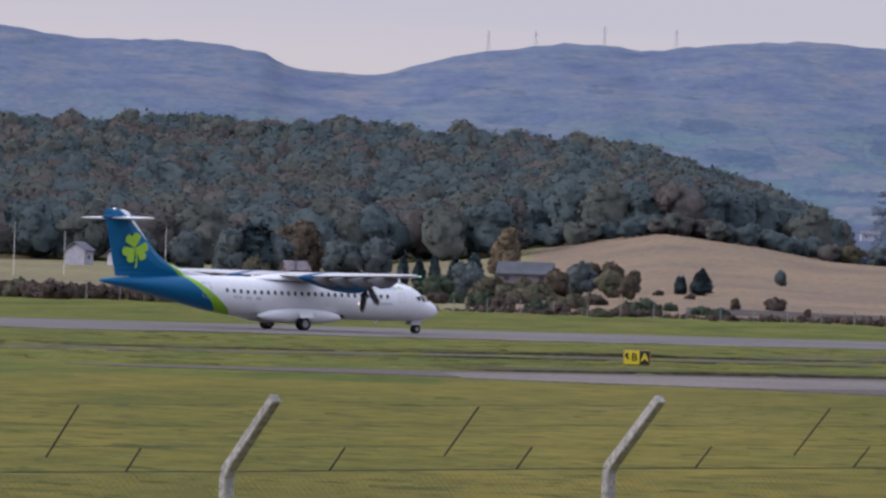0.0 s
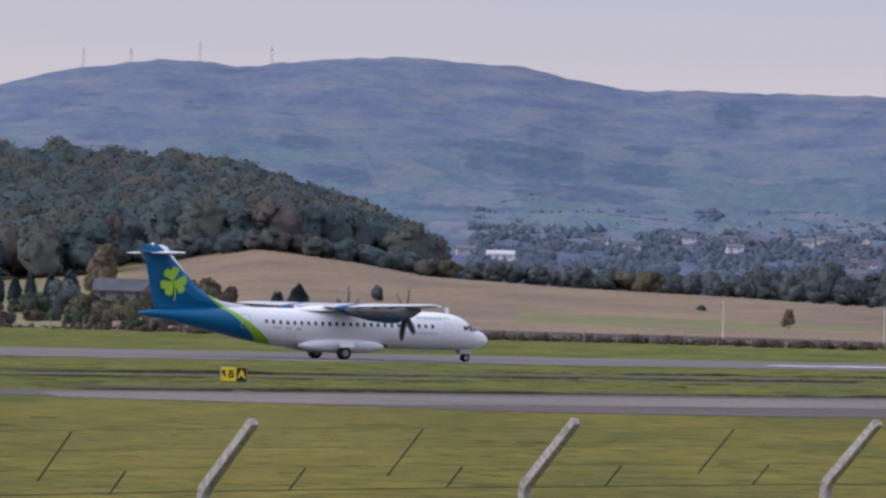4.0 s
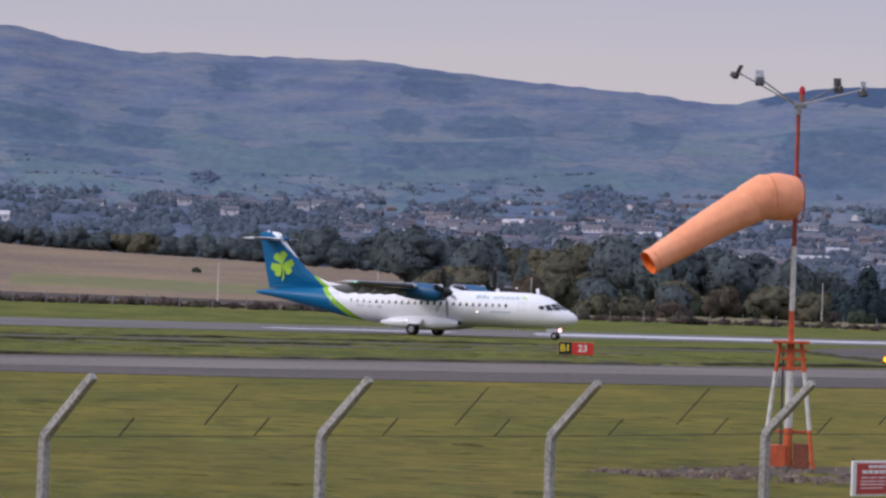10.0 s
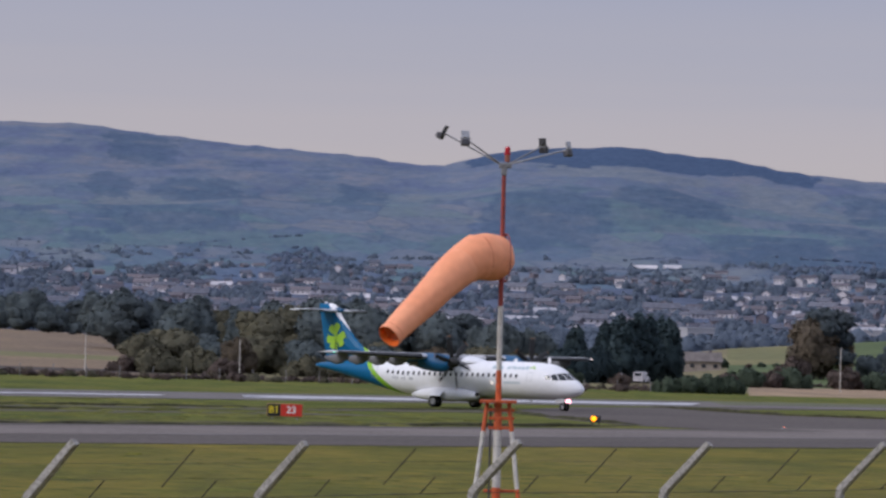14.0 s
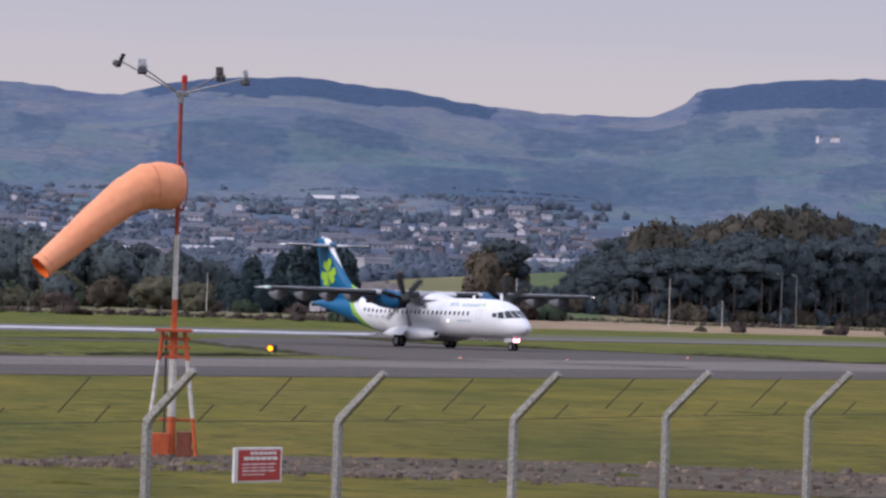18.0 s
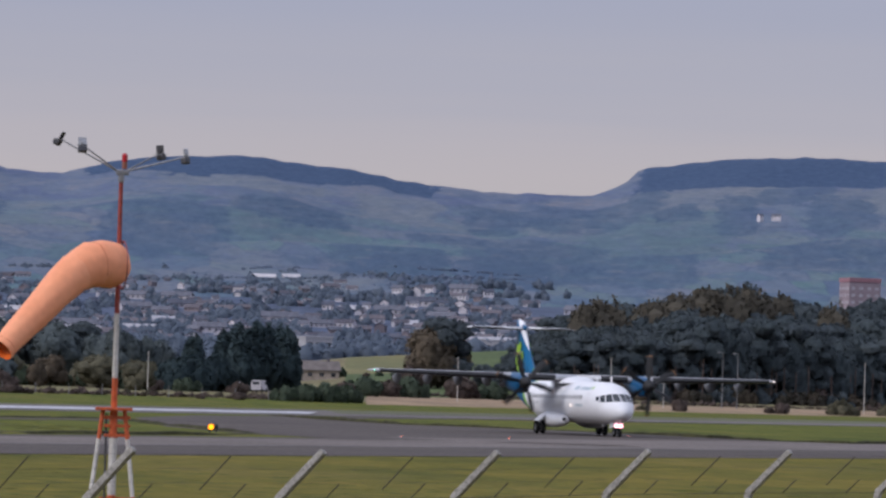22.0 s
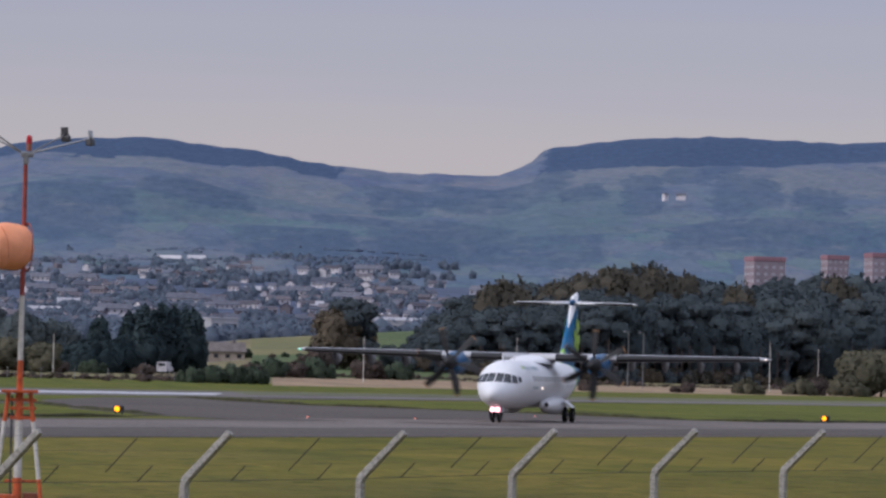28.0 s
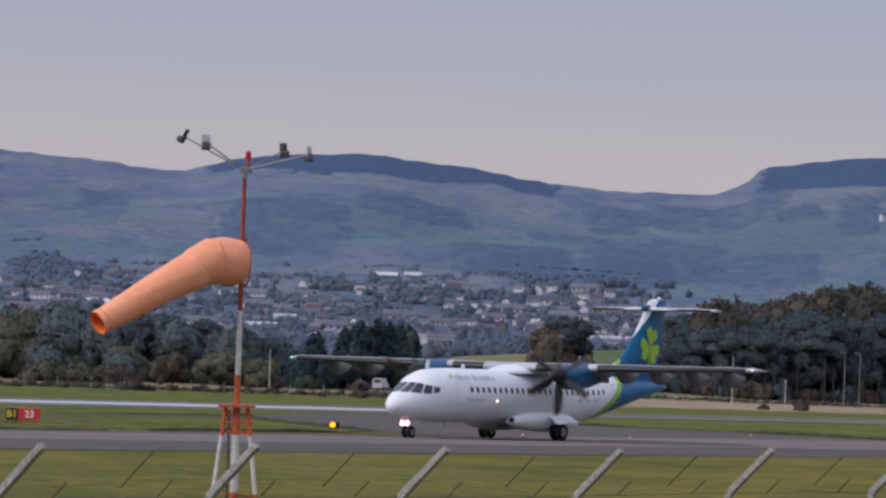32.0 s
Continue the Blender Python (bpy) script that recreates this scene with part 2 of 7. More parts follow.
BRACKEN_LOTS = ((65.38, 66.56, 2714, 2865), (64.68, 65.37, 2834, 3029), (71.34, 73.21, 3195, 3389), (68.34, 68.90, 3304, 3550), (63.07, 64.45, 3191, 3370), (67.36, 67.92, 3442, 3615), (77.19, 79.05, 3611, 3786), (78.65, 80.44, 2427, 2650), (76.90, 77.62, 3506, 3682), (79.42, 80.49, 3525, 3783),
                (82.40, 84.90, 3560, 3860), (85.32, 87.31, 3485, 3720), (76.87, 78.29, 3686, 3860))


def hazy_hills():
    """Hill slopes: open ground above, a patchwork of fields below, dark plantations between; distance haze painted in
    as blue.
    """
    m = bpy.data.materials.new("haze_blue_hills")
    m.use_nodes = True
    nt_, ln = m.node_tree.nodes, m.node_tree.links
    b = nt_["Principled BSDF"]
    b.inputs["Roughness"].default_value, b.inputs["Specular IOR Level"].default_value = 0.95, 0.05
    tc = nt_.new("ShaderNodeTexCoord")
    sp = nt_.new("ShaderNodeSeparateXYZ")
    ln.new(tc.outputs["Object"], sp.inputs[0])

    def calc(op, a_, c_=0.0):
        n = nt_.new("ShaderNodeMath")
        n.operation = op
        for k, v in enumerate((a_, c_)):
            if isinstance(v, (int, float)):
                n.inputs[k].default_value = v
            else:
                ln.new(v, n.inputs[k])
        return n.outputs[0]

    # bearing from the eye and height, scaled to fit the camera's view
    bear = calc("MULTIPLY", calc("ARCTAN2", sp.outputs["X"], sp.outputs["Y"]), 57.29578)
    sight_coords = nt_.new("ShaderNodeCombineXYZ")
    ln.new(calc("MULTIPLY", bear, 52.0), sight_coords.inputs[0])
    ln.new(calc("MULTIPLY", sp.outputs["Z"], 0.85), sight_coords.inputs[1])

    def tex(size, detail=5.0, rough=0.55, offset=0.0, stretch=(1, 2.4, 1)):
        mp = nt_.new("ShaderNodeMapping")
        mp.inputs["Location"].default_value = (offset, offset, 0)
        mp.inputs["Scale"].default_value = tuple(k / size for k in stretch)
        ln.new(sight_coords.outputs[0], mp.inputs["Vector"])
        n = nt_.new("ShaderNodeTexNoise")
        n.inputs["Scale"].default_value, n.inputs["Detail"].default_value, n.inputs["Roughness"].default_value = 1.0, detail, rough
        ln.new(mp.outputs[0], n.inputs["Vector"])
        return n.outputs["Fac"]

    def ramp_of(fac, *stops):
        r = nt_.new("ShaderNodeValToRGB")
        els = r.color_ramp.elements
        els[0].position, els[0].color = stops[0][0], (*stops[0][1], 1)
        els[1].position, els[1].color = stops[-1][0], (*stops[-1][1], 1)
        for p_, c in stops[1:-1]:
            els.new(p_).color = (*c, 1)
        ln.new(fac, r.inputs[0])
        return r.outputs[0]

    def mixed(fac, a_, b_, mode="MIX"):
        n = nt_.new("ShaderNodeMixRGB")
        n.blend_type = mode
        if isinstance(fac, float):
            n.inputs[0].default_value = fac
        else:
            ln.new(fac, n.inputs[0])
        ln.new(a_, n.inputs[1])
        ln.new(b_, n.inputs[2])
        return n.outputs[0]

    # All slope colours below carry a blue-grey tint: distance haze painted in.
    hazy_slope = ramp_of(tex(52, 9, 0.70, 0.0, (1, 3.4, 1)), (0.34, (0.092, 0.107, 0.170)), (0.44, (0.110, 0.126, 0.188)), (0.51, (0.126, 0.144, 0.188)), (0.58, (0.152, 0.156, 0.190)), (0.68, (0.192, 0.178, 0.190)))
    vor = nt_.new("ShaderNodeTexVoronoi")
    vmap = nt_.new("ShaderNodeMapping")
    vmap.inputs["Scale"].default_value = (1 / 34, 1 / 8, 0)
    bent = nt_.new("ShaderNodeCombineXYZ")
    ln.new(calc("ADD", calc("MULTIPLY", bear, 52.0), calc("MULTIPLY", tex(40, 3, 0.5, 21.0), 14.0)), bent.inputs[0])
    ln.new(calc("ADD", calc("ADD", calc("MULTIPLY", sp.outputs["Z"], 0.85), calc("MULTIPLY", bear, 3.4)), calc("MULTIPLY", tex(60, 3, 0.5, 31.0), 9.0)), bent.inputs[1])
    ln.new(bent.outputs[0], vmap.inputs["Vector"])
    ln.new(vmap.outputs[0], vor.inputs["Vector"])
    vor.inputs["Scale"].default_value = 1.0
    cell = nt_.new("ShaderNodeSeparateColor")
    ln.new(vor.outputs["Color"], cell.inputs[0])
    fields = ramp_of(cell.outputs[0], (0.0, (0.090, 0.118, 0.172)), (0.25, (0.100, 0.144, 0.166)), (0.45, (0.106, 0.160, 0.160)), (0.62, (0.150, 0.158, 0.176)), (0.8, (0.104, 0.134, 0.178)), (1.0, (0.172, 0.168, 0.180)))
    fields = mixed(ramp_of(tex(14, 6, 0.7, 51.0, (1, 3.5, 1)), (0.4, (0, 0, 0)), (0.62, (0.55, 0.55, 0.55))), fields, hazy_slope)
    # dark hedges along the field edges
    hedge = nt_.new("ShaderNodeTexVoronoi")
    hedge.feature = "DISTANCE_TO_EDGE"
    hedge.inputs["Scale"].default_value = 1.0
    ln.new(vmap.outputs[0], hedge.inputs["Vector"])
    gap = ramp_of(tex(9, 3, 0.6, 61.0), (0.42, (0.0, 0.0, 0.0)), (0.52, (1.0, 1.0, 1.0)))
    line = ramp_of(hedge.outputs["Distance"], (0.012, (0.5, 0.5, 0.5)), (0.045, (0, 0, 0)))
    line = mixed(1.0, line, gap, "MULTIPLY")
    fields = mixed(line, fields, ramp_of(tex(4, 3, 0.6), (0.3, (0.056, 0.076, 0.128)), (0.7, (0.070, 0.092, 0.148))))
    high = nt_.new("ShaderNodeMapRange")
    high.inputs["From Min"].default_value, high.inputs["From Max"].default_value = 110, 165
    ln.new(sp.outputs["Z"], high.inputs["Value"])
    base = mixed(high.outputs[0], fields, hazy_slope)
    dark_f = ramp_of(tex(44, 8, 0.68, 37.0, (1, 3.4, 1)), (0.56, (0, 0, 0)), (0.61, (0.55, 0.55, 0.55)))
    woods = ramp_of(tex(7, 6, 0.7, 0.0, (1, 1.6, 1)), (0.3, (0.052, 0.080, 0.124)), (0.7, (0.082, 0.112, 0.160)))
    base = mixed(dark_f, base, woods)

    reach = calc("SQRT", calc("ADD", calc("MULTIPLY", sp.outputs["X"], sp.outputs["X"]), calc("MULTIPLY", sp.outputs["Y"], sp.outputs["Y"])))
    bear = calc("ADD", bear, calc("MULTIPLY", calc("SUBTRACT", tex(12, 7, 0.70, 9.0), 0.5), 0.9))
    reach = calc("ADD", reach, calc("MULTIPLY", calc("SUBTRACT", tex(14, 7, 0.70, 5.0), 0.5), 230))
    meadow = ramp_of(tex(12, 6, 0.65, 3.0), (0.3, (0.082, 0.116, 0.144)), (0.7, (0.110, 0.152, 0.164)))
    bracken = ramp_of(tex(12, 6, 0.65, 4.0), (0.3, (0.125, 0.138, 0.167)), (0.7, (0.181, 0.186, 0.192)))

    uneven = nt_.new("ShaderNodeMapRange")
    for key, v in (("From Min", 0.38), ("From Max", 0.56), ("To Min", 0.55), ("To Max", 1.0)):
        uneven.inputs[key].default_value = v
    ln.new(tex(20, 6, 0.68, 71.0, (1, 2.6, 1)), uneven.inputs["Value"])
    uneven = uneven.outputs[0]

    def cover(base, lots, paint, weight):
        for a0, a1, r0, r1 in lots:
            da = calc("POWER", calc("ABSOLUTE", calc("MULTIPLY", calc("SUBTRACT", bear, (a0 + a1) / 2), 2 / (a1 - a0))), 3.0)
            dr = calc("POWER", calc("ABSOLUTE", calc("MULTIPLY", calc("SUBTRACT", reach, (r0 + r1) / 2), 2 / (r1 - r0))), 3.0)
            soft = nt_.new("ShaderNodeMapRange")
            for key, v in (("From Min", 1.25), ("From Max", 0.85), ("To Min", 0.0), ("To Max", weight)):
                soft.inputs[key].default_value = v
            ln.new(calc("ADD", da, dr), soft.inputs["Value"])
            base = mixed(calc("MULTIPLY", soft.outputs[0], uneven), base, paint)
        return base

    base = cover(base, MEADOW_LOTS, meadow, 0.85)
    base = cover(base, BRACKEN_LOTS, bracken, 0.85)
    base = cover(base, WOOD_LOTS, woods, 0.80)
    # thin pale and dark bands that run along the contours
    pale = ramp_of(tex(34, 7, 0.66, 83.0, (1, 8.0, 1)), (0.58, (0, 0, 0)), (0.66, (0.55, 0.55, 0.55)))
    base = mixed(pale, base, ramp_of(tex(10, 3, 0.6, 5.0), (0.3, (0.150, 0.160, 0.178)), (0.7, (0.196, 0.186, 0.190))))
    dusk = ramp_of(tex(30, 7, 0.66, 97.0, (1, 8.0, 1)), (0.58, (0, 0, 0)), (0.66, (0.55, 0.55, 0.55)))
    base = mixed(dusk, base, woods)
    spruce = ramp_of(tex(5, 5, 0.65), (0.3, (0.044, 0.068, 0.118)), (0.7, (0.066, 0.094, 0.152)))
    for lo, hi, start, tilt in ((76.0, 80.4, 3800, 70.0), (82.97, 99.0, 3800, 10.0)):
        edge = calc("ADD", start, calc("MULTIPLY", calc("ABSOLUTE", calc("SUBTRACT", bear, lo + 1.3)), tilt))
        inside = calc("MULTIPLY", calc("GREATER_THAN", reach, edge), calc("MULTIPLY", calc("GREATER_THAN", bear, lo), calc("LESS_THAN", bear, hi)))
        base = mixed(inside, base, spruce)
    # The blue cast of the grain adds to the painted haze.
    grain = ramp_of(tex(7, 7, 0.75, 11.0, (1, 2.4, 1)), (0.32, (0.80, 0.88, 0.96)), (0.68, (1.10, 1.18, 1.23)))
    ln.new(mixed(1.0, base, grain, "MULTIPLY"), b.inputs["Base Color"])
    return m


HAZY_HILLS = hazy_hills()
ASPHALT = material("worn_asphalt", (0.116, 0.097, 0.088), 0.9, 0, 0.2, 14, 0.0, second=(0.094, 0.080, 0.073), fine=40)
MID_ASPHALT = material("faded_asphalt", (0.205, 0.174, 0.158), 0.9, 0, 0.2, 9, 0.0, second=(0.158, 0.136, 0.124), fine=30)
PALE_ASPHALT = material("bleached_asphalt", (0.195, 0.175, 0.165), 0.9, 0, 0.15, 9, 0.0, second=(0.140, 0.126, 0.120), fine=30)
GREY_GREEN = material("grey_green_asphalt", (0.150, 0.152, 0.092), 0.92, 0, 0.2, 12, 0.0, second=(0.122, 0.128, 0.080), fine=24)
# Glare of the wet surface painted as a pale base colour, besides the gloss.
WET_SHEEN = material("painted_wet_sheen", (0.55, 0.54, 0.56), 0.30, 0, 0.12, 18, 0.0, second=(0.29, 0.285, 0.30), fine=12)
DEAD_GRASS = material("long_dead_grass", (0.095, 0.082, 0.040), 0.95, 0, 0.25, 6, 0.3, second=(0.055, 0.052, 0.024), fine=14)
# Darker than the turf: the shaded face of the lips is put into colour.
LIP_GRASS = material("shade_dark_grass", (0.040, 0.038, 0.018), 0.95, 0, 0.3, 3, 0.3, second=(0.062, 0.060, 0.024), fine=8)
PATH = material("stony_path", (0.150, 0.120, 0.096), 0.95, 0, 0.3, 1.4, 0.8, second=(0.085, 0.074, 0.050), fine=7)
RUBBLE = material("track_rubble", (0.20, 0.165, 0.14), 0.95, 0, 0.2, 0.5, second=(0.11, 0.09, 0.075), island=0.4)
RUNWAY = material("damp_runway", (0.164, 0.147, 0.138), 0.86, 0, 0.12, 25, 0.0, second=(0.126, 0.117, 0.114), fine=20)
CONCRETE = material("weathered_concrete", (0.38, 0.36, 0.335), 0.85, 0, 0.2, 0.5, 0.3, second=(0.31, 0.295, 0.27), fine=14)
WIRE = material("tarnished_wire", (0.050, 0.042, 0.036), 0.75, 0.1, 0.1, 0.3)
RUSTY_WIRE = material("rusty_wire", (0.20, 0.125, 0.075), 0.8, 0.2, 0.15, 0.3)
STEEL = material("grey_steel", (0.28, 0.28, 0.29), 0.5, 0.5, 0.1, 0.4)

PINE_BARK = material("pine_bark", (0.17, 0.128, 0.112), 0.9, 0, 0.2, 0.6, 0.3)
BARK = material("bark", (0.09, 0.075, 0.06), 0.9, 0, 0.2, 0.6, 0.3)


def foliage(name, colour, spread, size=4.0, rough=0.9):
    """Leaves: a little of the light is passed on through them."""
    m = material(name, colour, 0.9, 0, spread, size, 0.35, second=tuple(c * 0.82 for c in colour), island=0.16, fine=4, world_size=True)
    nt_, ln = m.node_tree.nodes, m.node_tree.links
    b = nt_["Principled BSDF"]
    relief = b.inputs["Normal"].links[0].from_node
    relief.inputs["Strength"].default_value, relief.inputs["Distance"].default_value = rough, 0.35
    tr, mix = nt_.new("ShaderNodeBsdfTranslucent"), nt_.new("ShaderNodeMixShader")
    ln.new(b.inputs["Base Color"].links[0].from_socket, tr.inputs["Color"])
    mix.inputs[0].default_value = 0.36
    ln.new(b.outputs[0], mix.inputs[1])
    ln.new(tr.outputs[0], mix.inputs[2])
    ln.new(mix.outputs[0], nt_["Material Output"].inputs["Surface"])
    return m


# Green and needle tones below are lifted and blued: haze painted into the base.
LEAF_GREEN = foliage("hazed_green_leaves", (0.136, 0.168, 0.178), 0.12)
LEAF_OLIVE = foliage("olive_leaves", (0.176, 0.170, 0.120), 0.12)
LEAF_RUST = foliage("rusty_leaves", (0.146, 0.122, 0.092), 0.12)
LEAF_PALE = foliage("yellowing_leaves", (0.27, 0.22, 0.15), 0.12)
NEEDLES = foliage("dark_needles", (0.060, 0.090, 0.100), 0.12)
PINE = foliage("pine_needles", (0.098, 0.122, 0.136), 0.10)
PINE_DEEP = foliage("deep_pine_needles", (0.086, 0.110, 0.122), 0.10)
THORN = foliage("bare_thorn", (0.150, 0.120, 0.108), 0.12)
# Town trees: leaf colour blued with painted haze.
HAZE_WOOD = foliage("haze_blue_leaves", (0.150, 0.190, 0.250), 0.06, 8.0)
WOOD_GREEN = foliage("hazed_wood_green_leaves", (0.100, 0.135, 0.144), 0.10, 4.0, 0.4)
WOOD_OLIVE = foliage("wood_olive_leaves", (0.124, 0.139, 0.126), 0.10, 4.0, 0.4)
WOOD_BROWN = foliage("wood_browning_leaves", (0.136, 0.128, 0.124), 0.10, 4.0, 0.4)
TURNING = foliage("turning_wood_leaves", (0.118, 0.108, 0.086), 0.10)
LAUREL = foliage("glossy_green_leaves", (0.104, 0.138, 0.098), 0.12)
# Slope trees: the same painted haze, bluer still.
HAZE_HILLWOOD = foliage("haze_blue_hill_leaves", (0.166, 0.210, 0.300), 0.08, 8.0)
EARTH = material("dark_earth_bank", (0.060, 0.048, 0.046), 0.95, 0, 0.2, 8, 0, second=(0.090, 0.072, 0.062), fine=12)
TUSSOCK = material("tussock_grass", (0.125, 0.126, 0.026), 0.95, 0, 0.15, 0.4, 0, second=(0.080, 0.095, 0.022), island=0.35, fine=5)

# ---- mesh helpers ----
def mesh_of(name, bm, *mats, smooth=False):
    me = bpy.data.meshes.new(name)
    bm.to_mesh(me)
    bm.free()
    for m in mats:
        me.materials.append(m)
    if smooth:
        me.polygons.foreach_set("use_smooth", [True] * len(me.polygons))
    return me


def part(name, bm, mat, parent, label="", smooth=False):
    mats = mat if isinstance(mat, (list, tuple)) else (mat,)
    ob = new(name, mesh_of(name, bm, *mats, smooth=smooth))
    ob.parent = parent
    return tagged(ob, label)


def thing(name, m, label, category, group="", kind=""):
    ob = new(name)
    ob.matrix_basis = m
    return tagged(ob, label, category, group, kind)


def box(bm, size, at=(0, 0, 0), turn=None, bevel=0.0):
    r = bmesh.ops.create_cube(bm, size=1)
    vs = r["verts"]
    bmesh.ops.scale(bm, vec=size, verts=vs)
    if bevel:
        es = list({e for v in vs for e in v.link_edges})
        b = bmesh.ops.bevel(bm, geom=es, offset=bevel, segments=2, affect="EDGES", profile=0.5)
        vs = list({v for f in b["faces"] for v in f.verts} | {v for v in vs if v.is_valid})
    m = Matrix.Translation(at) @ (turn.to_4x4() if turn else Matrix())
    bmesh.ops.transform(bm, matrix=m, verts=vs)
    return vs


def rod(bm, a, b, r1, r2=None, sides=8, caps=True):
    a, b = Vector(a), Vector(b)
    d = b - a
    q = d.to_track_quat("Z", "Y").to_matrix().to_4x4()
    r = bmesh.ops.create_cone(bm, cap_ends=caps, segments=sides, radius1=r1, radius2=r1 if r2 is None else r2, depth=d.length)
    bmesh.ops.transform(bm, matrix=Matrix.Translation((a + b) / 2) @ q, verts=r["verts"])
    return r["verts"]


def loft(bm, rings, close=True, cap=True):
    """Rings: lists of points of equal length; joined by quads."""
    rows = [[bm.verts.new(p) for p in ring] for ring in rings]
    n = len(rows[0])
    faces = []
    for a, b in zip(rows, rows[1:]):
        for i in range(n if close else n - 1):
            j = (i + 1) % n
            faces.append(bm.faces.new((a[i], a[j], b[j], b[i])))
    if cap and close:
        faces.append(bm.faces.new(rows[0][::-1]))
        faces.append(bm.faces.new(rows[-1]))
    return faces


def bearing(az, r, z=0.0):
    a = radians(az)
    return Vector((math.sin(a) * r, math.cos(a) * r, z))

# ---- the ground: one sheet out to the hills ----
EYE_Z = 2.594
SKY_AZ = (40, 54.8, 55.9, 56.9, 57.7, 58.2, 58.5, 59.1, 59.6, 60.2, 60.9, 62.0, 62.6, 63.0, 63.5, 64.4, 65.0, 66.0, 66.6, 67.2, 67.9, 68.6, 70.0, 71.0, 72.0, 73.4, 74.5, 75.3, 75.7, 75.95, 76.4, 77.1, 77.9, 78.6, 79.3, 80.25, 81.2, 82.35, 82.65, 82.93, 82.97, 83.5, 84.4, 85.5, 86.6, 87.3, 95)
SKY_EL = (3.2, 3.27, 3.13, 3.16, 3.12, 3.02, 2.85, 2.82, 2.79, 2.98, 3.14, 3.26, 3.26, 3.19, 3.28, 3.36, 3.40, 3.33, 3.30, 3.16, 3.03, 3.06, 3.04, 3.04, 2.93, 2.80, 2.72, 2.63, 2.62, 2.70, 2.83, 2.89, 2.93, 2.86, 2.79, 2.63, 2.55, 2.54, 2.63, 2.80, 2.90, 2.98, 3.08, 3.09, 3.04, 3.07, 3.0)
FIELD_AZ = (40, 55, 59, 61.5, 63.3, 64.5, 65.4, 67.3, 69.4, 71.8, 73, 76, 78.5, 79.3, 80.4, 81.5, 83, 88, 100)
FIELD_EL = (0.3, 0.30, 0.32, 0.55, 0.86, 0.74, 0.60, 0.50, 0.43, 0.30, 0.20, 0.15, 0.20, 0.38, 0.46, 0.54, 0.2, 0.12, 0.1)
WOOD_AZ = (40, 55, 57, 60, 62.5, 63.3, 63.8, 64.4, 65.0, 65.35, 65.7, 66.5, 100)
WOOD_EL = (1.58, 1.58, 1.70, 1.66, 1.58, 1.42, 1.27, 1.05, 0.88, 0.62, 0.48, 0.42, 0.30)
FENCE_A, FENCE_D = np.array((27.38, 16.13)), np.array((math.sin(radians(115.4)), math.cos(radians(115.4))))


def reach_out(az, r):
    """Beyond the runway everything stands further off, the further round the bearing."""
    wide = np.clip(np.asarray(az, float), 40, 89)
    edge = 292 / np.cos(np.radians(wide - 21.5)) + 2
    shift = np.maximum(0, edge - 400) * np.clip((np.asarray(az, float) - 40) / 10, 0, 1) * np.clip((110 - np.asarray(az, float)) / 15, 0, 1)
    r = np.asarray(r, float)
    return r + shift * np.clip((1300 - r) / 500, 0, 1) * np.clip((r - 330) / 70, 0, 1)


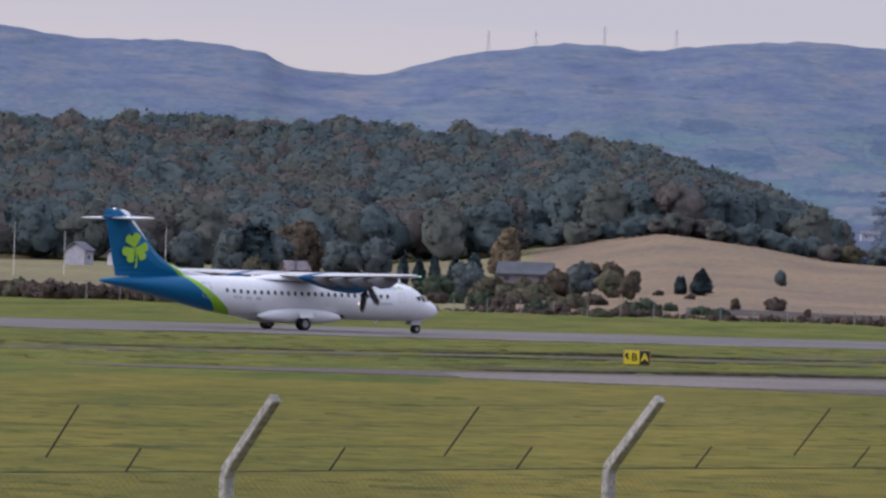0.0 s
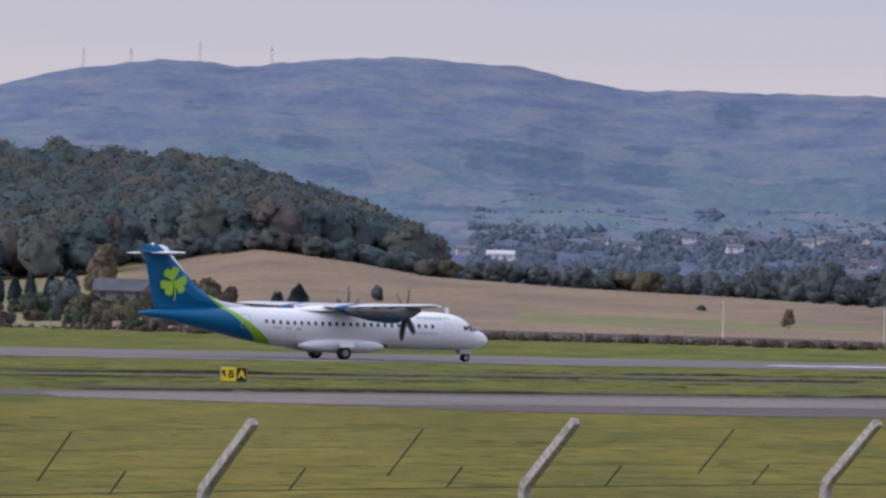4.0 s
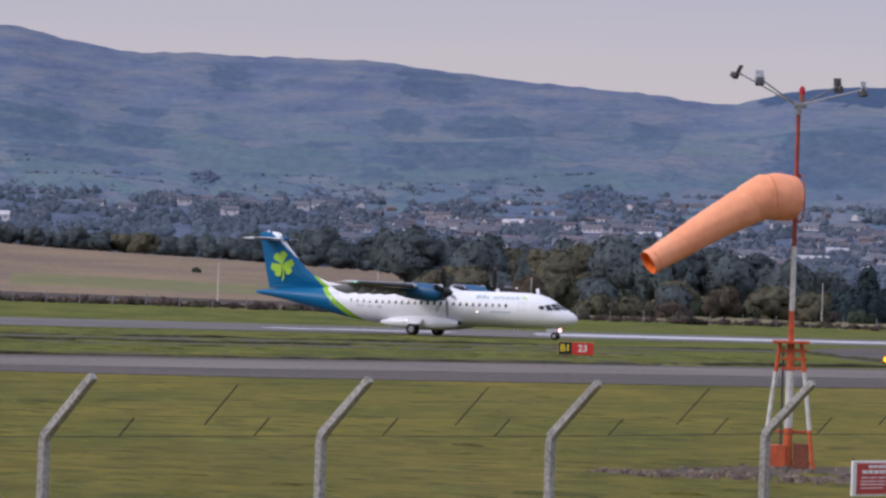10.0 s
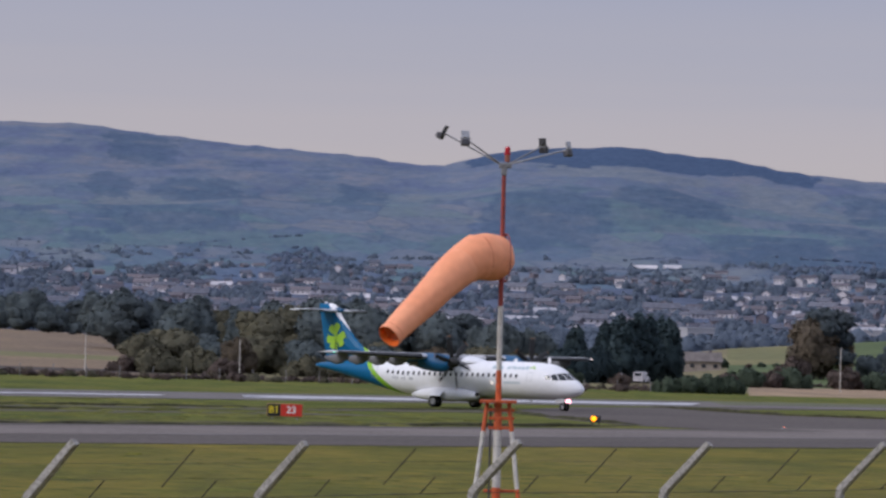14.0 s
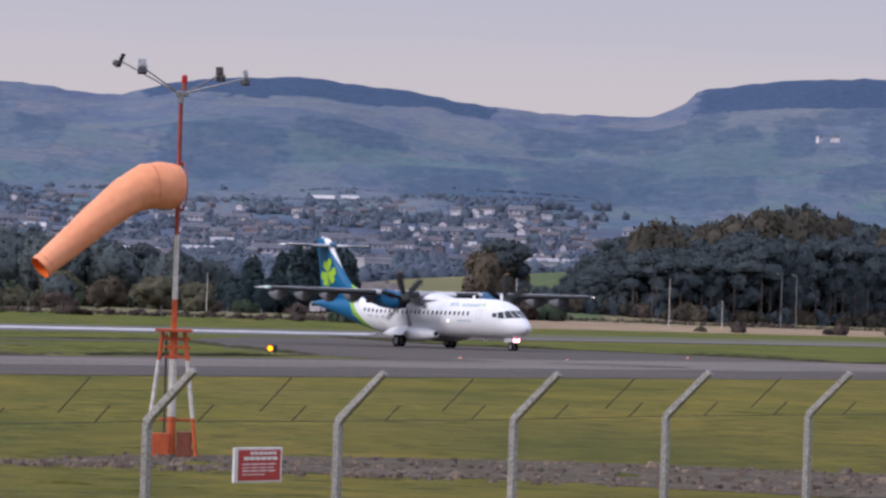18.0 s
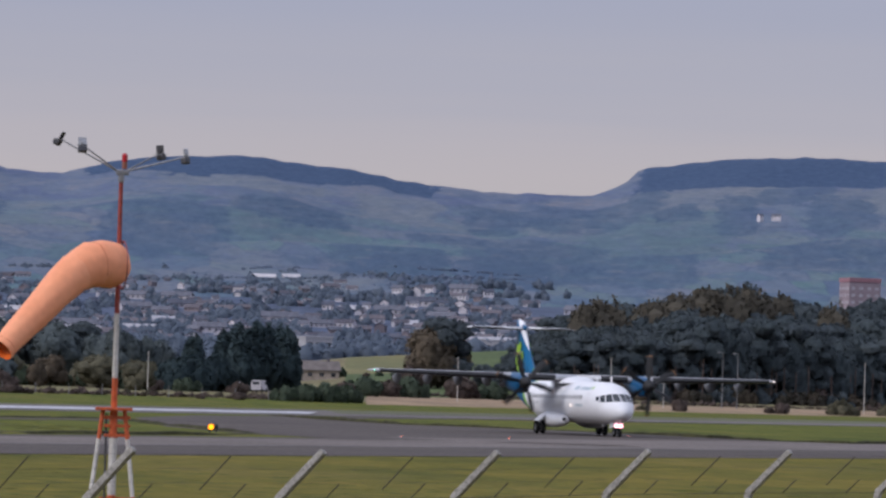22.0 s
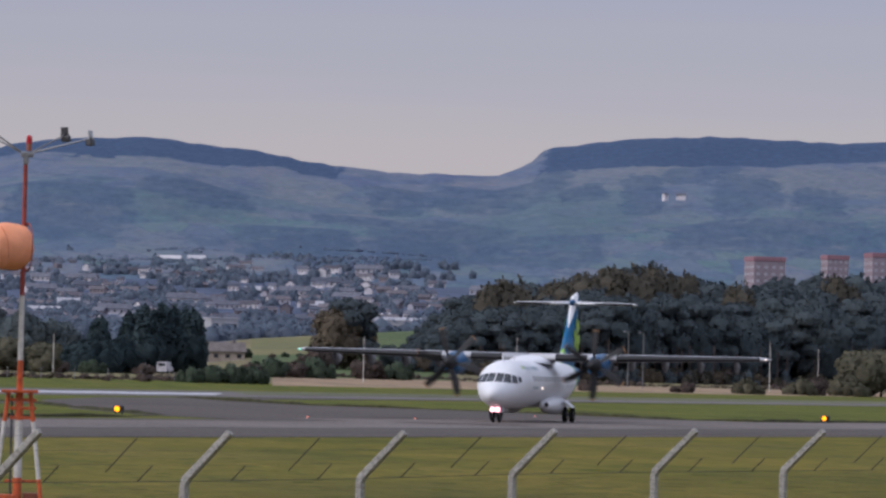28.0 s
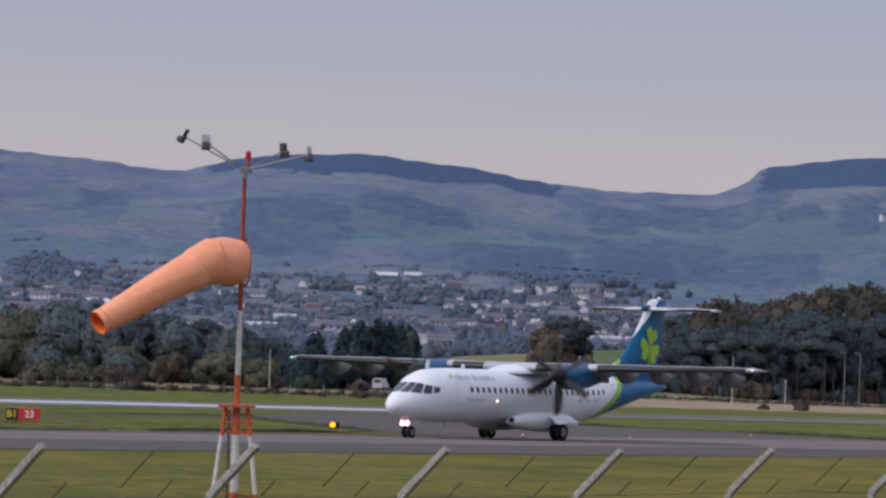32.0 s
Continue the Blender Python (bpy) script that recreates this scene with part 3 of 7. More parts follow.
def ground_z(x, y):
    """Height of the ground sheet (numpy arrays)."""
    x, y = np.asarray(x, float), np.asarray(y, float)
    r = np.hypot(x, y) + 1e-6
    az = np.degrees(np.arctan2(x, y))
    ahead = np.clip((az - 20) / 20, 0, 1) * np.clip((125 - az) / 20, 0, 1)
    azc = np.clip(az, 40, 95)
    tan = lambda el: EYE_Z + r * np.tan(np.radians(el))
    e_field, e_wood, e_sky = np.interp(azc, FIELD_AZ, FIELD_EL), np.interp(azc, WOOD_AZ, WOOD_EL), np.interp(azc, SKY_AZ, SKY_EL)
    e_sky = e_sky + 0.012 * np.sin(azc * 9.1) * np.sin(azc * 3.7 + 1.0) + 0.008 * np.sin(azc * 23.0 + 2.0) * np.sin(azc * 5.3)
    start, r_edge = reach_out(az, np.full_like(r, 400.0)), reach_out(az, np.full_like(r, 470.0))
    e_edge = np.maximum(-0.23, np.degrees((0.12 - EYE_Z) / r_edge))
    nodes = [(r_edge, e_edge), (reach_out(az, np.full_like(r, 530.0)), np.maximum(-0.12, e_edge + 0.06)), (reach_out(az, np.full_like(r, 880.0)), e_field), (reach_out(az, np.full_like(r, 1180.0)), e_wood), (1500, 0.46 + 0.0 * r), (2050, 0.9 + 0 * r), (2650, 1.38 + 0 * r),
             (3500, 1.38 + (e_sky - 1.38) * 0.60), (4250, e_sky), (4900, e_sky - 0.9)]
    el = nodes[0][1].copy()
    for (r0, e0), (r1, e1) in zip(nodes, nodes[1:]):
        k = np.clip((r - r0) / (r1 - r0), 0, 1)
        el = np.where(r >= r0, e0 * (1 - k) + e1 * k, el)
    far = tan(el)
    k = np.clip((r - start) / (r_edge - start), 0, 1)
    z = np.where(r < r_edge, k * (EYE_Z + r_edge * np.tan(np.radians(e_edge))), far) * ahead
    rough = np.clip((r - 2300) / 900, 0, 1) * np.clip((4250 - r) / 300, 0, 1) * ahead
    if z.ndim and rough.any():
        for amp, size in ((17, 520), (13, 210), (6, 90)):
            z = z + rough * amp * np.array([noise.noise((a / size, b / size, size)) for a, b in zip(x.ravel(), y.ravel())]).reshape(x.shape)
    off = np.abs((x - FENCE_A[0]) * FENCE_D[1] - (y - FENCE_A[1]) * FENCE_D[0])
    along = (x - FENCE_A[0]) * FENCE_D[0] + (y - FENCE_A[1]) * FENCE_D[1]
    dip = np.clip(1 - off / 8, 0, 1) * np.clip((100 - np.abs(along)) / 30, 0, 1)
    z = z - 0.9 * dip * dip * (3 - 2 * dip)
    mound = np.clip(1 - r / 14, 0, 1)
    return z + 0.95 * mound * mound * (3 - 2 * mound)


def make_ground():
    azs = np.concatenate([np.arange(-260, 40, 6.0), np.arange(40, 53, 1.0), np.arange(53, 89, 0.14), np.arange(89, 100, 1.0)])
    rs = np.concatenate([[0.01, 1.5, 4, 8, 12, 16, 20, 24, 28, 32, 36, 40, 44, 48, 52, 56, 60, 66, 72, 80, 90, 100, 110, 118, 126, 134, 142, 150, 158, 166, 174, 182, 190, 198, 206, 214, 222, 230, 240, 260, 290, 350, 400, 435, 470, 482, 500, 530, 546, 562, 580, 610, 650, 690, 720, 760, 800, 840, 880, 940, 1000, 1060, 1120, 1180, 1300, 1500, 1750, 2050, 2300],
                         np.arange(2400, 4300, 55), [4300, 4420, 4600, 4900]])
    A, R = np.meshgrid(np.radians(azs), rs, indexing="ij")
    out = reach_out(np.degrees(A), R)
    X, Y = np.sin(A) * out, np.cos(A) * out
    Z = ground_z(X, Y)
    na, nr = A.shape
    verts = np.stack([X, Y, Z], -1).reshape(-1, 3)
    i, j = np.meshgrid(np.arange(na), np.arange(nr - 1), indexing="ij")
    i2 = (i + 1) % na
    quads = np.stack([i * nr + j, i * nr + j + 1, i2 * nr + j + 1, i2 * nr + j], -1).reshape(-1, 4)
    me = bpy.data.meshes.new("ground")
    me.from_pydata(verts.tolist(), [], quads.tolist())
    for m in (GRASS, FIELD, PASTURE, HAZY_PLAIN, HAZY_HILLS, MEADOW, HAY, EARTH, VERGE, STRAW):
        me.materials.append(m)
    rm = (rs[j] + rs[j + 1]).ravel() / 2
    am = np.degrees(A[i, j]).ravel()
    idx = np.zeros(len(rm), int)
    idx[(rm * np.cos(np.radians(am - 21.5)) > 107) & (am > 50) & (am < 100)] = 8
    ahead = (am > 40) & (am < 100)
    idx[ahead & (rm > 500)] = 1
    split = 72.0 - (rm - 500) / 900
    idx[ahead & (rm > 500) & ((am > split) | (am < 61.2 + (rm - 700) / 400))] = 2
    idx[(am > 79.2) & (am < 81.8) & (rm > 530) & (rm < 1000)] = 5
    idx[(am > 79.2) & (am < 80.6) & (rm > 720) & (rm < 1000)] = 6
    idx[ahead & (rm > 484) & (rm < 548) & (am > 79.55)] = 9
    idx[(am > 66.5) & (am < 72.0) & (rm > 600 + (am - 66) * 8) & (rm < 700)] = 6
    idx[(am > 63.6) & (am < 72.2) & (rm > 530) & (rm < 562)] = 7
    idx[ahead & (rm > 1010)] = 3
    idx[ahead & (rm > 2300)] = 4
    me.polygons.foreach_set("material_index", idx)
    me.polygons.foreach_set("use_smooth", [True] * len(me.polygons))
    me.update()
    tagged(new("ground", me), "mown airfield grass running out to stubble fields and hills tinted blue as haze", "ground", kind="structure")


make_ground()

# strips of tarmac: p runs away from the fence, s along the runway
RUN_AZ = 111.5
RUN_D, RUN_N = bearing(RUN_AZ, 1), bearing(RUN_AZ - 90, 1)


def ps(p, s, z=0.0):
    return RUN_N * p + RUN_D * s + Vector((0, 0, z))


def strip(name, outline, mat, z, label, category):
    bm = bmesh.new()
    top = [bm.verts.new(ps(p, s, z)) for p, s in outline]
    low = [bm.verts.new(ps(p, s, -0.3)) for p, s in outline]
    f = bm.faces.new(top)
    f.normal_update()
    if f.normal.z < 0:
        f.normal_flip()
    n = len(top)
    for i in range(n):
        bm.faces.new((top[i], low[i], low[(i + 1) % n], top[(i + 1) % n]))
    bmesh.ops.recalc_face_normals(bm, faces=bm.faces[:])
    return tagged(new(name, mesh_of(name, bm, mat)), label, category, kind="structure")


def ragged(p0, p1, s0, s1, step, jitter, seed):
    """An outline along the runway with uneven long edges."""
    rnd = random.Random(seed)
    n = max(2, int((s1 - s0) / step))
    near = [(p0 + rnd.uniform(-jitter, jitter), s0 + (s1 - s0) * k / n) for k in range(n + 1)]
    far = [(p1 + rnd.uniform(-jitter, jitter), s0 + (s1 - s0) * k / n) for k in range(n, -1, -1)]
    mid = (p0 + p1) / 2
    return [(mid, s0 - step / 2)] + near + [(mid, s1 + step / 2)] + far


strip("runway", [(216, -700), (218, 1500), (271, 1500), (271, -700)], RUNWAY, 0.03, "grey worn asphalt runway with wet patches, their sheen painted pale", "runway")
strip("taxiway", [(120.5, 84), (115, 92), (108, 96), (98, 99), (94.5, 108), (91, 130), (91, 1200), (122, 1200), (123, 130), (122, 84)], ASPHALT, 0.02, "dark worn asphalt taxiway with a bleached centre", "taxiway")
turn_off = [(119, 192), (131, 199), (150, 219), (185, 266), (203, 300), (215, 345), (215, 420), (212, 360), (205, 330), (192, 302), (170, 281), (154, 275), (140, 264), (128, 254), (119, 252)]
strip("taxiway_link", turn_off, ASPHALT, 0.024, "dark asphalt link curving from runway to taxiway", "taxiway")
strip("taxiway_centre", ragged(105.4, 119.0, 97, 200, 9, 0.6, 1), MID_ASPHALT, 0.028, "bleached band down the middle of the taxiway", "taxiway")
strip("taxiway_turning", ragged(105.4, 126.0, 204, 460, 9, 0.9, 7), MID_ASPHALT, 0.028, "wide bleached stretch where the link joins the taxiway", "taxiway")
strip("taxiway_streak", ragged(104.9, 106.6, 130, 900, 7, 0.35, 61), PALE_ASPHALT, 0.032, "bleached wheel track along the taxiway", "taxiway")


def grass_lip(name, line, tall, seed, label):
    """A low uneven ridge of long dead grass along a line of (p, s) points."""
    rnd_e = random.Random(seed)
    spine = []
    for (pa, sa), (pb, sb) in zip(line, line[1:]):
        n = max(2, int(math.hypot(pb - pa, sb - sa) / 0.9))
        spine += [(pa + (pb - pa) * q / n, sa + (sb - sa) * q / n) for q in range(n)]
    bm = bmesh.new()
    rings, h = [], tall
    for q, (p_, s_) in enumerate(spine):
        h = min(tall * 1.5, max(tall * 0.35, h + rnd_e.uniform(-0.3, 0.3) * tall))
        fade = min(1.0, 0.05 + q / 14, 0.05 + (len(spine) - 1 - q) / 14)
        w = rnd_e.uniform(0.25, 0.5) * fade
        a, b = spine[max(q - 1, 0)], spine[min(q + 1, len(spine) - 1)]
        away = Vector((b[0] - a[0], b[1] - a[1])).normalized()
        side = Vector((away.y, -away.x))
        rings.append([ps(p_ + side.x * o, s_ + side.y * o, z) for o, z in ((-w, -0.05), (-w * 0.5, h * fade * 0.8), (0.02, h * fade), (w * 0.6, h * fade * 0.7), (w, -0.05))])
    loft(bm, rings, close=False)
    bmesh.ops.recalc_face_normals(bm, faces=bm.faces[:])
    tagged(new(name, mesh_of(name, bm, LIP_GRASS)), label, "grass", kind="structure")


for k, (edge, tall) in enumerate(((((181.5, 258), (154.6, 225.6), (138.8, 208), (131.8, 201), (127.5, 190), (123.8, 160), (123.8, 100)), 0.13), (((215.5, 330), (192, 302), (172, 281.5), (156, 277.5), (140.3, 265), (128, 255), (122.6, 253.5), (122.8, 420)), 0.20), (((215.2, 60), (215.2, 205)), 0.05))):
    grass_lip(f"grass_lip_{k + 1}", edge, tall, 80 + k, "ragged lip of long grass along the tarmac, its shade painted dark")


def slick(p0, p1, a0, a1, jitter, seed):
    """An uneven patch on the runway between two bearings."""
    rnd = random.Random(seed)
    n = max(4, int((a1 - a0) * 8))
    side = lambda p: [(p + rnd.uniform(-jitter, jitter), (p * math.tan(radians(a0 + (a1 - a0) * k / n - 21.5)))) for k in range(n + 1)]
    return side(p0) + side(p1)[::-1]


# The bright sheen of these patches is in their colour.
strip("wet_sheen_1", slick(235, 243, 69.9, 72.1, 1.8, 2), WET_SHEEN, 0.036, "wet patch on the runway, its sky sheen painted pale", "puddle")
strip("wet_sheen_2", slick(231, 249, 73.1, 78.8, 2.6, 3), WET_SHEEN, 0.036, "long wet stretch of runway, its sky sheen painted pale", "puddle")
# Two strips toned and placed to fit the camera's view of the far runway.
strip("grey_green_stretch", slick(235, 272, 79.2, 87.8, 2.0, 8), GREY_GREEN, 0.033, "grey-green strip along the far edge of the runway", "runway")
strip("pale_stretch", slick(219, 236, 79.0, 87.5, 2.0, 4), PALE_ASPHALT, 0.036, "pale stretch of runway asphalt", "runway")
strip("runway_shoulder", ragged(214.6, 221, 30, 205, 9, 0.8, 5), PALE_ASPHALT, 0.036, "bleached shoulder along the runway", "runway")
for k, (p0, p1, s0, s1) in enumerate(((148, 158, -60, 130), (152, 160, 120, 205), (168, 177, 165, 262), (126, 131, 105, 186))):
    strip(f"drain_{k + 1}", ragged(p0, p1, s0, s1, 4, 1.6, 10 + k), DITCH if k < 3 else DEAD_GRASS, 0.010 + 0.004 * k, "brown muddy drain across the grass", "grass")
for k, (p0, s0, s1, tall) in enumerate(((158.5, -60, 20, 0.13), (158.8, 28, 128, 0.14), (160.3, 124, 200, 0.13), (177.5, 168, 258, 0.12), (149.0, -40, 60, 0.06), (148.6, 70, 150, 0.06), (166.5, 60, 170, 0.05))):
    rnd_d = random.Random(300 + k)
    n = int((s1 - s0) / 9)
    grass_lip(f"drain_bank_{k + 1}", [(p0 + rnd_d.uniform(-1.2, 1.2), s0 + (s1 - s0) * q / n) for q in range(n + 1)], tall, 40 + k, "ragged line of long grass along a drain, coloured dark")
track = [(42.6, 55.6), (41.6, 58.8), (39.9, 58.2), (38.5, 58.6), (37.0, 59.0), (35.6, 60.2), (33.0, 59.8), (29.6, 59.8), (25.0, 62.5), (23.0, 78), (29.0, 73.5), (34.9, 69.4), (37.6, 69.2), (40.4, 67.8), (41.6, 66.0), (43.0, 64.6), (43.7, 63.4), (44.2, 61.6), (43.4, 58.2)]
strip("path_1", track, PATH, 0.014, "worn stony brown track by the windsock", "path")


def make_stones():
    """Loose stones and clods over the track."""
    rnd_s = random.Random(66)
    vs, fs = [], []
    for k in range(900):
        s_ = rnd_s.uniform(56, 72)
        lo = float(np.interp(s_, (56, 60, 66, 72), (42.3, 31.0, 25.0, 24.0)))
        hi = float(np.interp(s_, (56, 61.6, 66, 69, 72), (43.2, 44.2, 41.6, 36.0, 31.0)))
        p_ = rnd_s.uniform(lo, hi)
        c, r_ = ps(p_, s_, 0.0), rnd_s.uniform(0.03, 0.10) * (1.8 if k % 25 == 0 else 1.0)
        c.z = float(ground_z(c.x, c.y)) + 0.012
        n = len(vs)
        turn_ = rnd_s.uniform(0, 6.28)
        for q in range(5):
            a = turn_ + q * 1.2566
            e = r_ * rnd_s.uniform(0.7, 1.3)
            vs.append((c.x + e * math.cos(a), c.y + e * math.sin(a), c.z - 0.02))
            vs.append((c.x + e * 0.6 * math.cos(a), c.y + e * 0.6 * math.sin(a), c.z + r_ * rnd_s.uniform(0.3, 0.7)))
        for q in range(5):
            a, b = n + 2 * q, n + 2 * ((q + 1) % 5)
            fs.append((a, b, b + 1, a + 1))
        fs.append(tuple(n + 2 * q + 1 for q in range(5)))
    me = bpy.data.meshes.new("stones")
    me.from_pydata(vs, [], fs)
    me.materials.append(RUBBLE)
    tagged(new("stones", me), "loose grey-brown stones and clods on the track", "stones", kind="stuff")


make_stones()

# ---- perimeter fence ----
POSTS = ((27.38, 16.13, 1.87), (30.19, 14.80, 1.91), (32.84, 13.54, 1.93), (35.65, 12.21, 1.94), (38.26, 10.97, 1.94), (40.97, 9.68, 1.97), (43.66, 8.40, 1.96), (46.43, 7.09, 1.97), (49.08, 5.83, 2.00), (51.81, 4.53, 2.01), (54.56, 3.23, 2.01))
FENCE_OUT = Vector((-FENCE_D[1], FENCE_D[0], 0)) * -1
if FENCE_OUT.dot(Vector((*FENCE_A, 0))) > 0:
    FENCE_OUT = -FENCE_OUT
ARM = FENCE_OUT * 0.55 + Vector((0, 0, 0.5))


def make_fence():
    along = Vector((*FENCE_D, 0))
    tips = [Vector(p) for p in POSTS]
    tips = [tips[0] - along * 3 * k + Vector((0, 0, -0.02 * k)) for k in (2, 1)] + tips + [tips[-1] + along * 3 * k for k in (1, 2)]
    fence = thing("perimeter_fence", Matrix(), "chain-link airfield fence on cranked concrete posts", "fence")
    w = 0.075
    for t in tips:
        knee = t - ARM
        foot = Vector((knee.x, knee.y, float(ground_z(knee.x, knee.y)) - 0.05))
        bm = bmesh.new()
        side = along * w / 2
        deep = FENCE_OUT * w / 2
        up = Vector((0, 0, 1))
        arm_n = ARM.normalized().cross(along).normalized() * w / 2
        rings = []
        for c, dv, sc in ((foot, deep, 1.15), (knee - up * 0.04, deep, 1.0), (knee + ARM * 0.04, (deep * 0.75 - arm_n * 0.5 if arm_n.dot(deep) < 0 else deep * 0.75 + arm_n * 0.5), 1.0), (t, arm_n if arm_n.dot(deep) > 0 else -arm_n, 0.9)):
            rings.append([c + (side + dv) * sc, c + (side - dv) * sc, c - (side + dv) * sc, c - (side - dv) * sc])
        loft(bm, rings)
        bmesh.ops.recalc_face_normals(bm, faces=bm.faces[:])
        bmesh.ops.bevel(bm, geom=[e for e in bm.edges], offset=0.008, segments=1, affect="EDGES")
        part("post", bm, CONCRETE, fence)
    for a, b in zip(tips, tips[1:]):
        ka, kb = a - ARM, b - ARM
        for k, (lo, hi) in ((0.256, (0.0, 0.32)), (0.528, (0.2, 0.88)), (0.745, (0.0, 0.32))):
            bm = bmesh.new()
            base = ka.lerp(kb, k)
            rod(bm, base + ARM * lo, base + ARM * hi, 0.0065, sides=6)
            part("stay", bm, WIRE, fence)
        for h in (0.0, 0.34, 0.62, 0.9):
            bm = bmesh.new()
            rod(bm, ka + ARM * h, kb + ARM * h, 0.004 if h == 0 else 0.0012, sides=5, caps=False)
            part("strand", bm, WIRE, fence)
    # chain-link: slanting wires both ways
    bm = bmesh.new()
    first, last = tips[0] - ARM, tips[-1] - ARM
    length = (last - first).length
    step, depth = 0.05, 2.2
    n = int(length / step)
    for k in range(-int(depth / step), n):
        for sgn in (1, -1):
            u0, u1 = k * step, k * step + depth
            a0, a1 = max(u0, 0), min(u1, length)
            if a1 - a0 < 0.05:
                continue
            za, zb = (a0 - u0), (a1 - u0)
            pa = first.lerp(last, a0 / length)
            pb = first.lerp(last, a1 / length)
            pa, pb = pa - Vector((0, 0, za if sgn > 0 else depth - za)), pb - Vector((0, 0, zb if sgn > 0 else depth - zb))
            q = Vector((0, 0, 0.0013))
            o = FENCE_OUT * 0.0011
            vs = [bm.verts.new(v) for v in (pa + q, pa - q, pa + o, pb + q, pb - q, pb + o)]
            for tri in ((0, 1, 4, 3), (1, 2, 5, 4), (2, 0, 3, 5)):
                bm.faces.new([vs[i] for i in tri])
    tagged(part("chain_link", bm, RUSTY_WIRE, fence, "fine rusty wire mesh"), kind="stuff")


make_fence()

# ---- the aeroplane: x forward from the nose tip, y to port, z up from the tarmac ----
def livery():
    """White paint; teal tail with a lime edge, parted along a slanting line."""
    m = material("airliner_paint", (0.80, 0.80, 0.82), 0.42, 0, 0.02, 3.0, 0, second=(0.75, 0.75, 0.77), coat=0.0)
    nt_, ln = m.node_tree.nodes, m.node_tree.links
    b = nt_["Principled BSDF"]
    white = b.inputs["Base Color"].links[0].from_socket
    tc, sp = nt_.new("ShaderNodeTexCoord"), nt_.new("ShaderNodeSeparateXYZ")
    ln.new(tc.outputs["Object"], sp.inputs[0])

    def math_node(op, a, c):
        n = nt_.new("ShaderNodeMath")
        n.operation = op
        for k, v in enumerate((a, c)):
            if isinstance(v, (int, float)):
                n.inputs[k].default_value = v
            else:
                ln.new(v, n.inputs[k])
        return n.outputs[0]

    slope = math_node("MULTIPLY", sp.outputs["Z"], 1.16)
    v = math_node("ADD", math_node("ADD", sp.outputs["X"], slope), 21.46 - 1.16 * 3.6)
    width = math_node("SUBTRACT", 1.22, math_node("MULTIPLY", sp.outputs["Z"], 0.24))
    is_lime = math_node("LESS_THAN", v, width)
    is_teal = math_node("LESS_THAN", v, 0.0)
    last = white
    for mask, col in ((is_lime, (0.26, 0.50, 0.03)), (is_teal, (0.0005, 0.112, 0.255))):
        mx = nt_.new("ShaderNodeMixRGB")
        ln.new(mask, mx.inputs[0])
        ln.new(last, mx.inputs[1])
        mx.inputs[2].default_value = (*col, 1)
        last = mx.outputs[0]
    ln.new(last, b.inputs["Base Color"])
    b.inputs["Specular IOR Level"].default_value = 0.25
    return m


PAINT = livery()
WHITE = material("white_gloss", (0.78, 0.78, 0.80), 0.35, 0, 0.02, 3.0, coat=0.2)
TEAL = material("teal_gloss", (0.0005, 0.078, 0.195), 0.42, 0, 0.03, 2.0)
WINGGREY = material("pale_grey_wing_paint", (0.50, 0.50, 0.52), 0.45, 0, 0.04, 2.0)
# Dark tone is the shade under the wing, painted into the fairings.
SHADED_FAIRING = material("painted_shade_fairing", (0.14, 0.14, 0.15), 0.6, 0, 0.05, 1.0)
BLADE_TIP = material("orange_blade_tip", (0.26, 0.13, 0.05), 0.5, 0, 0.05, 0.5)
LIME = material("lime_paint", (0.32, 0.56, 0.03), 0.4, 0, 0.02, 2.0)
BOOT = material("black_rubber_boot", (0.015, 0.015, 0.017), 0.5, 0, 0.1, 0.5)
BLADE = material("blade_composite", (0.012, 0.012, 0.014), 0.65, 0, 0.1, 0.5)
TYRE = material("tyre_rubber", (0.018, 0.018, 0.018), 0.85, 0, 0.1, 0.3)
RIM = material("wheel_rim", (0.35, 0.35, 0.36), 0.4, 0.7, 0.1, 0.3)
GLASS = material("cabin_glass", (0.02, 0.024, 0.03), 0.12, 0, 0.1, 0.5)
SEAM = material("door_seam", (0.42, 0.45, 0.48), 0.4, 0.4, 0.05, 0.5)
FAINT = material("faint_seam", (0.66, 0.67, 0.69), 0.4, 0.1, 0.05, 0.5)
TITLE = material("pale_teal_title", (0.42, 0.51, 0.56), 0.5, 0, 0.03, 1.0)
GREYBAR = material("grey_marking", (0.48, 0.49, 0.52), 0.5, 0, 0.03, 1.0)
LAMP_ON = glow("lit_lamp", (1.0, 0.46, 0.52), 3.2)
LAMP_SOFT = glow("lit_side_lamp", (1.0, 0.80, 0.66), 1.8)
NAV_GREEN, NAV_RED = glow("green_light", (0.25, 0.9, 0.6), 0.9), glow("warm_light", (1.0, 0.8, 0.7), 0.8)

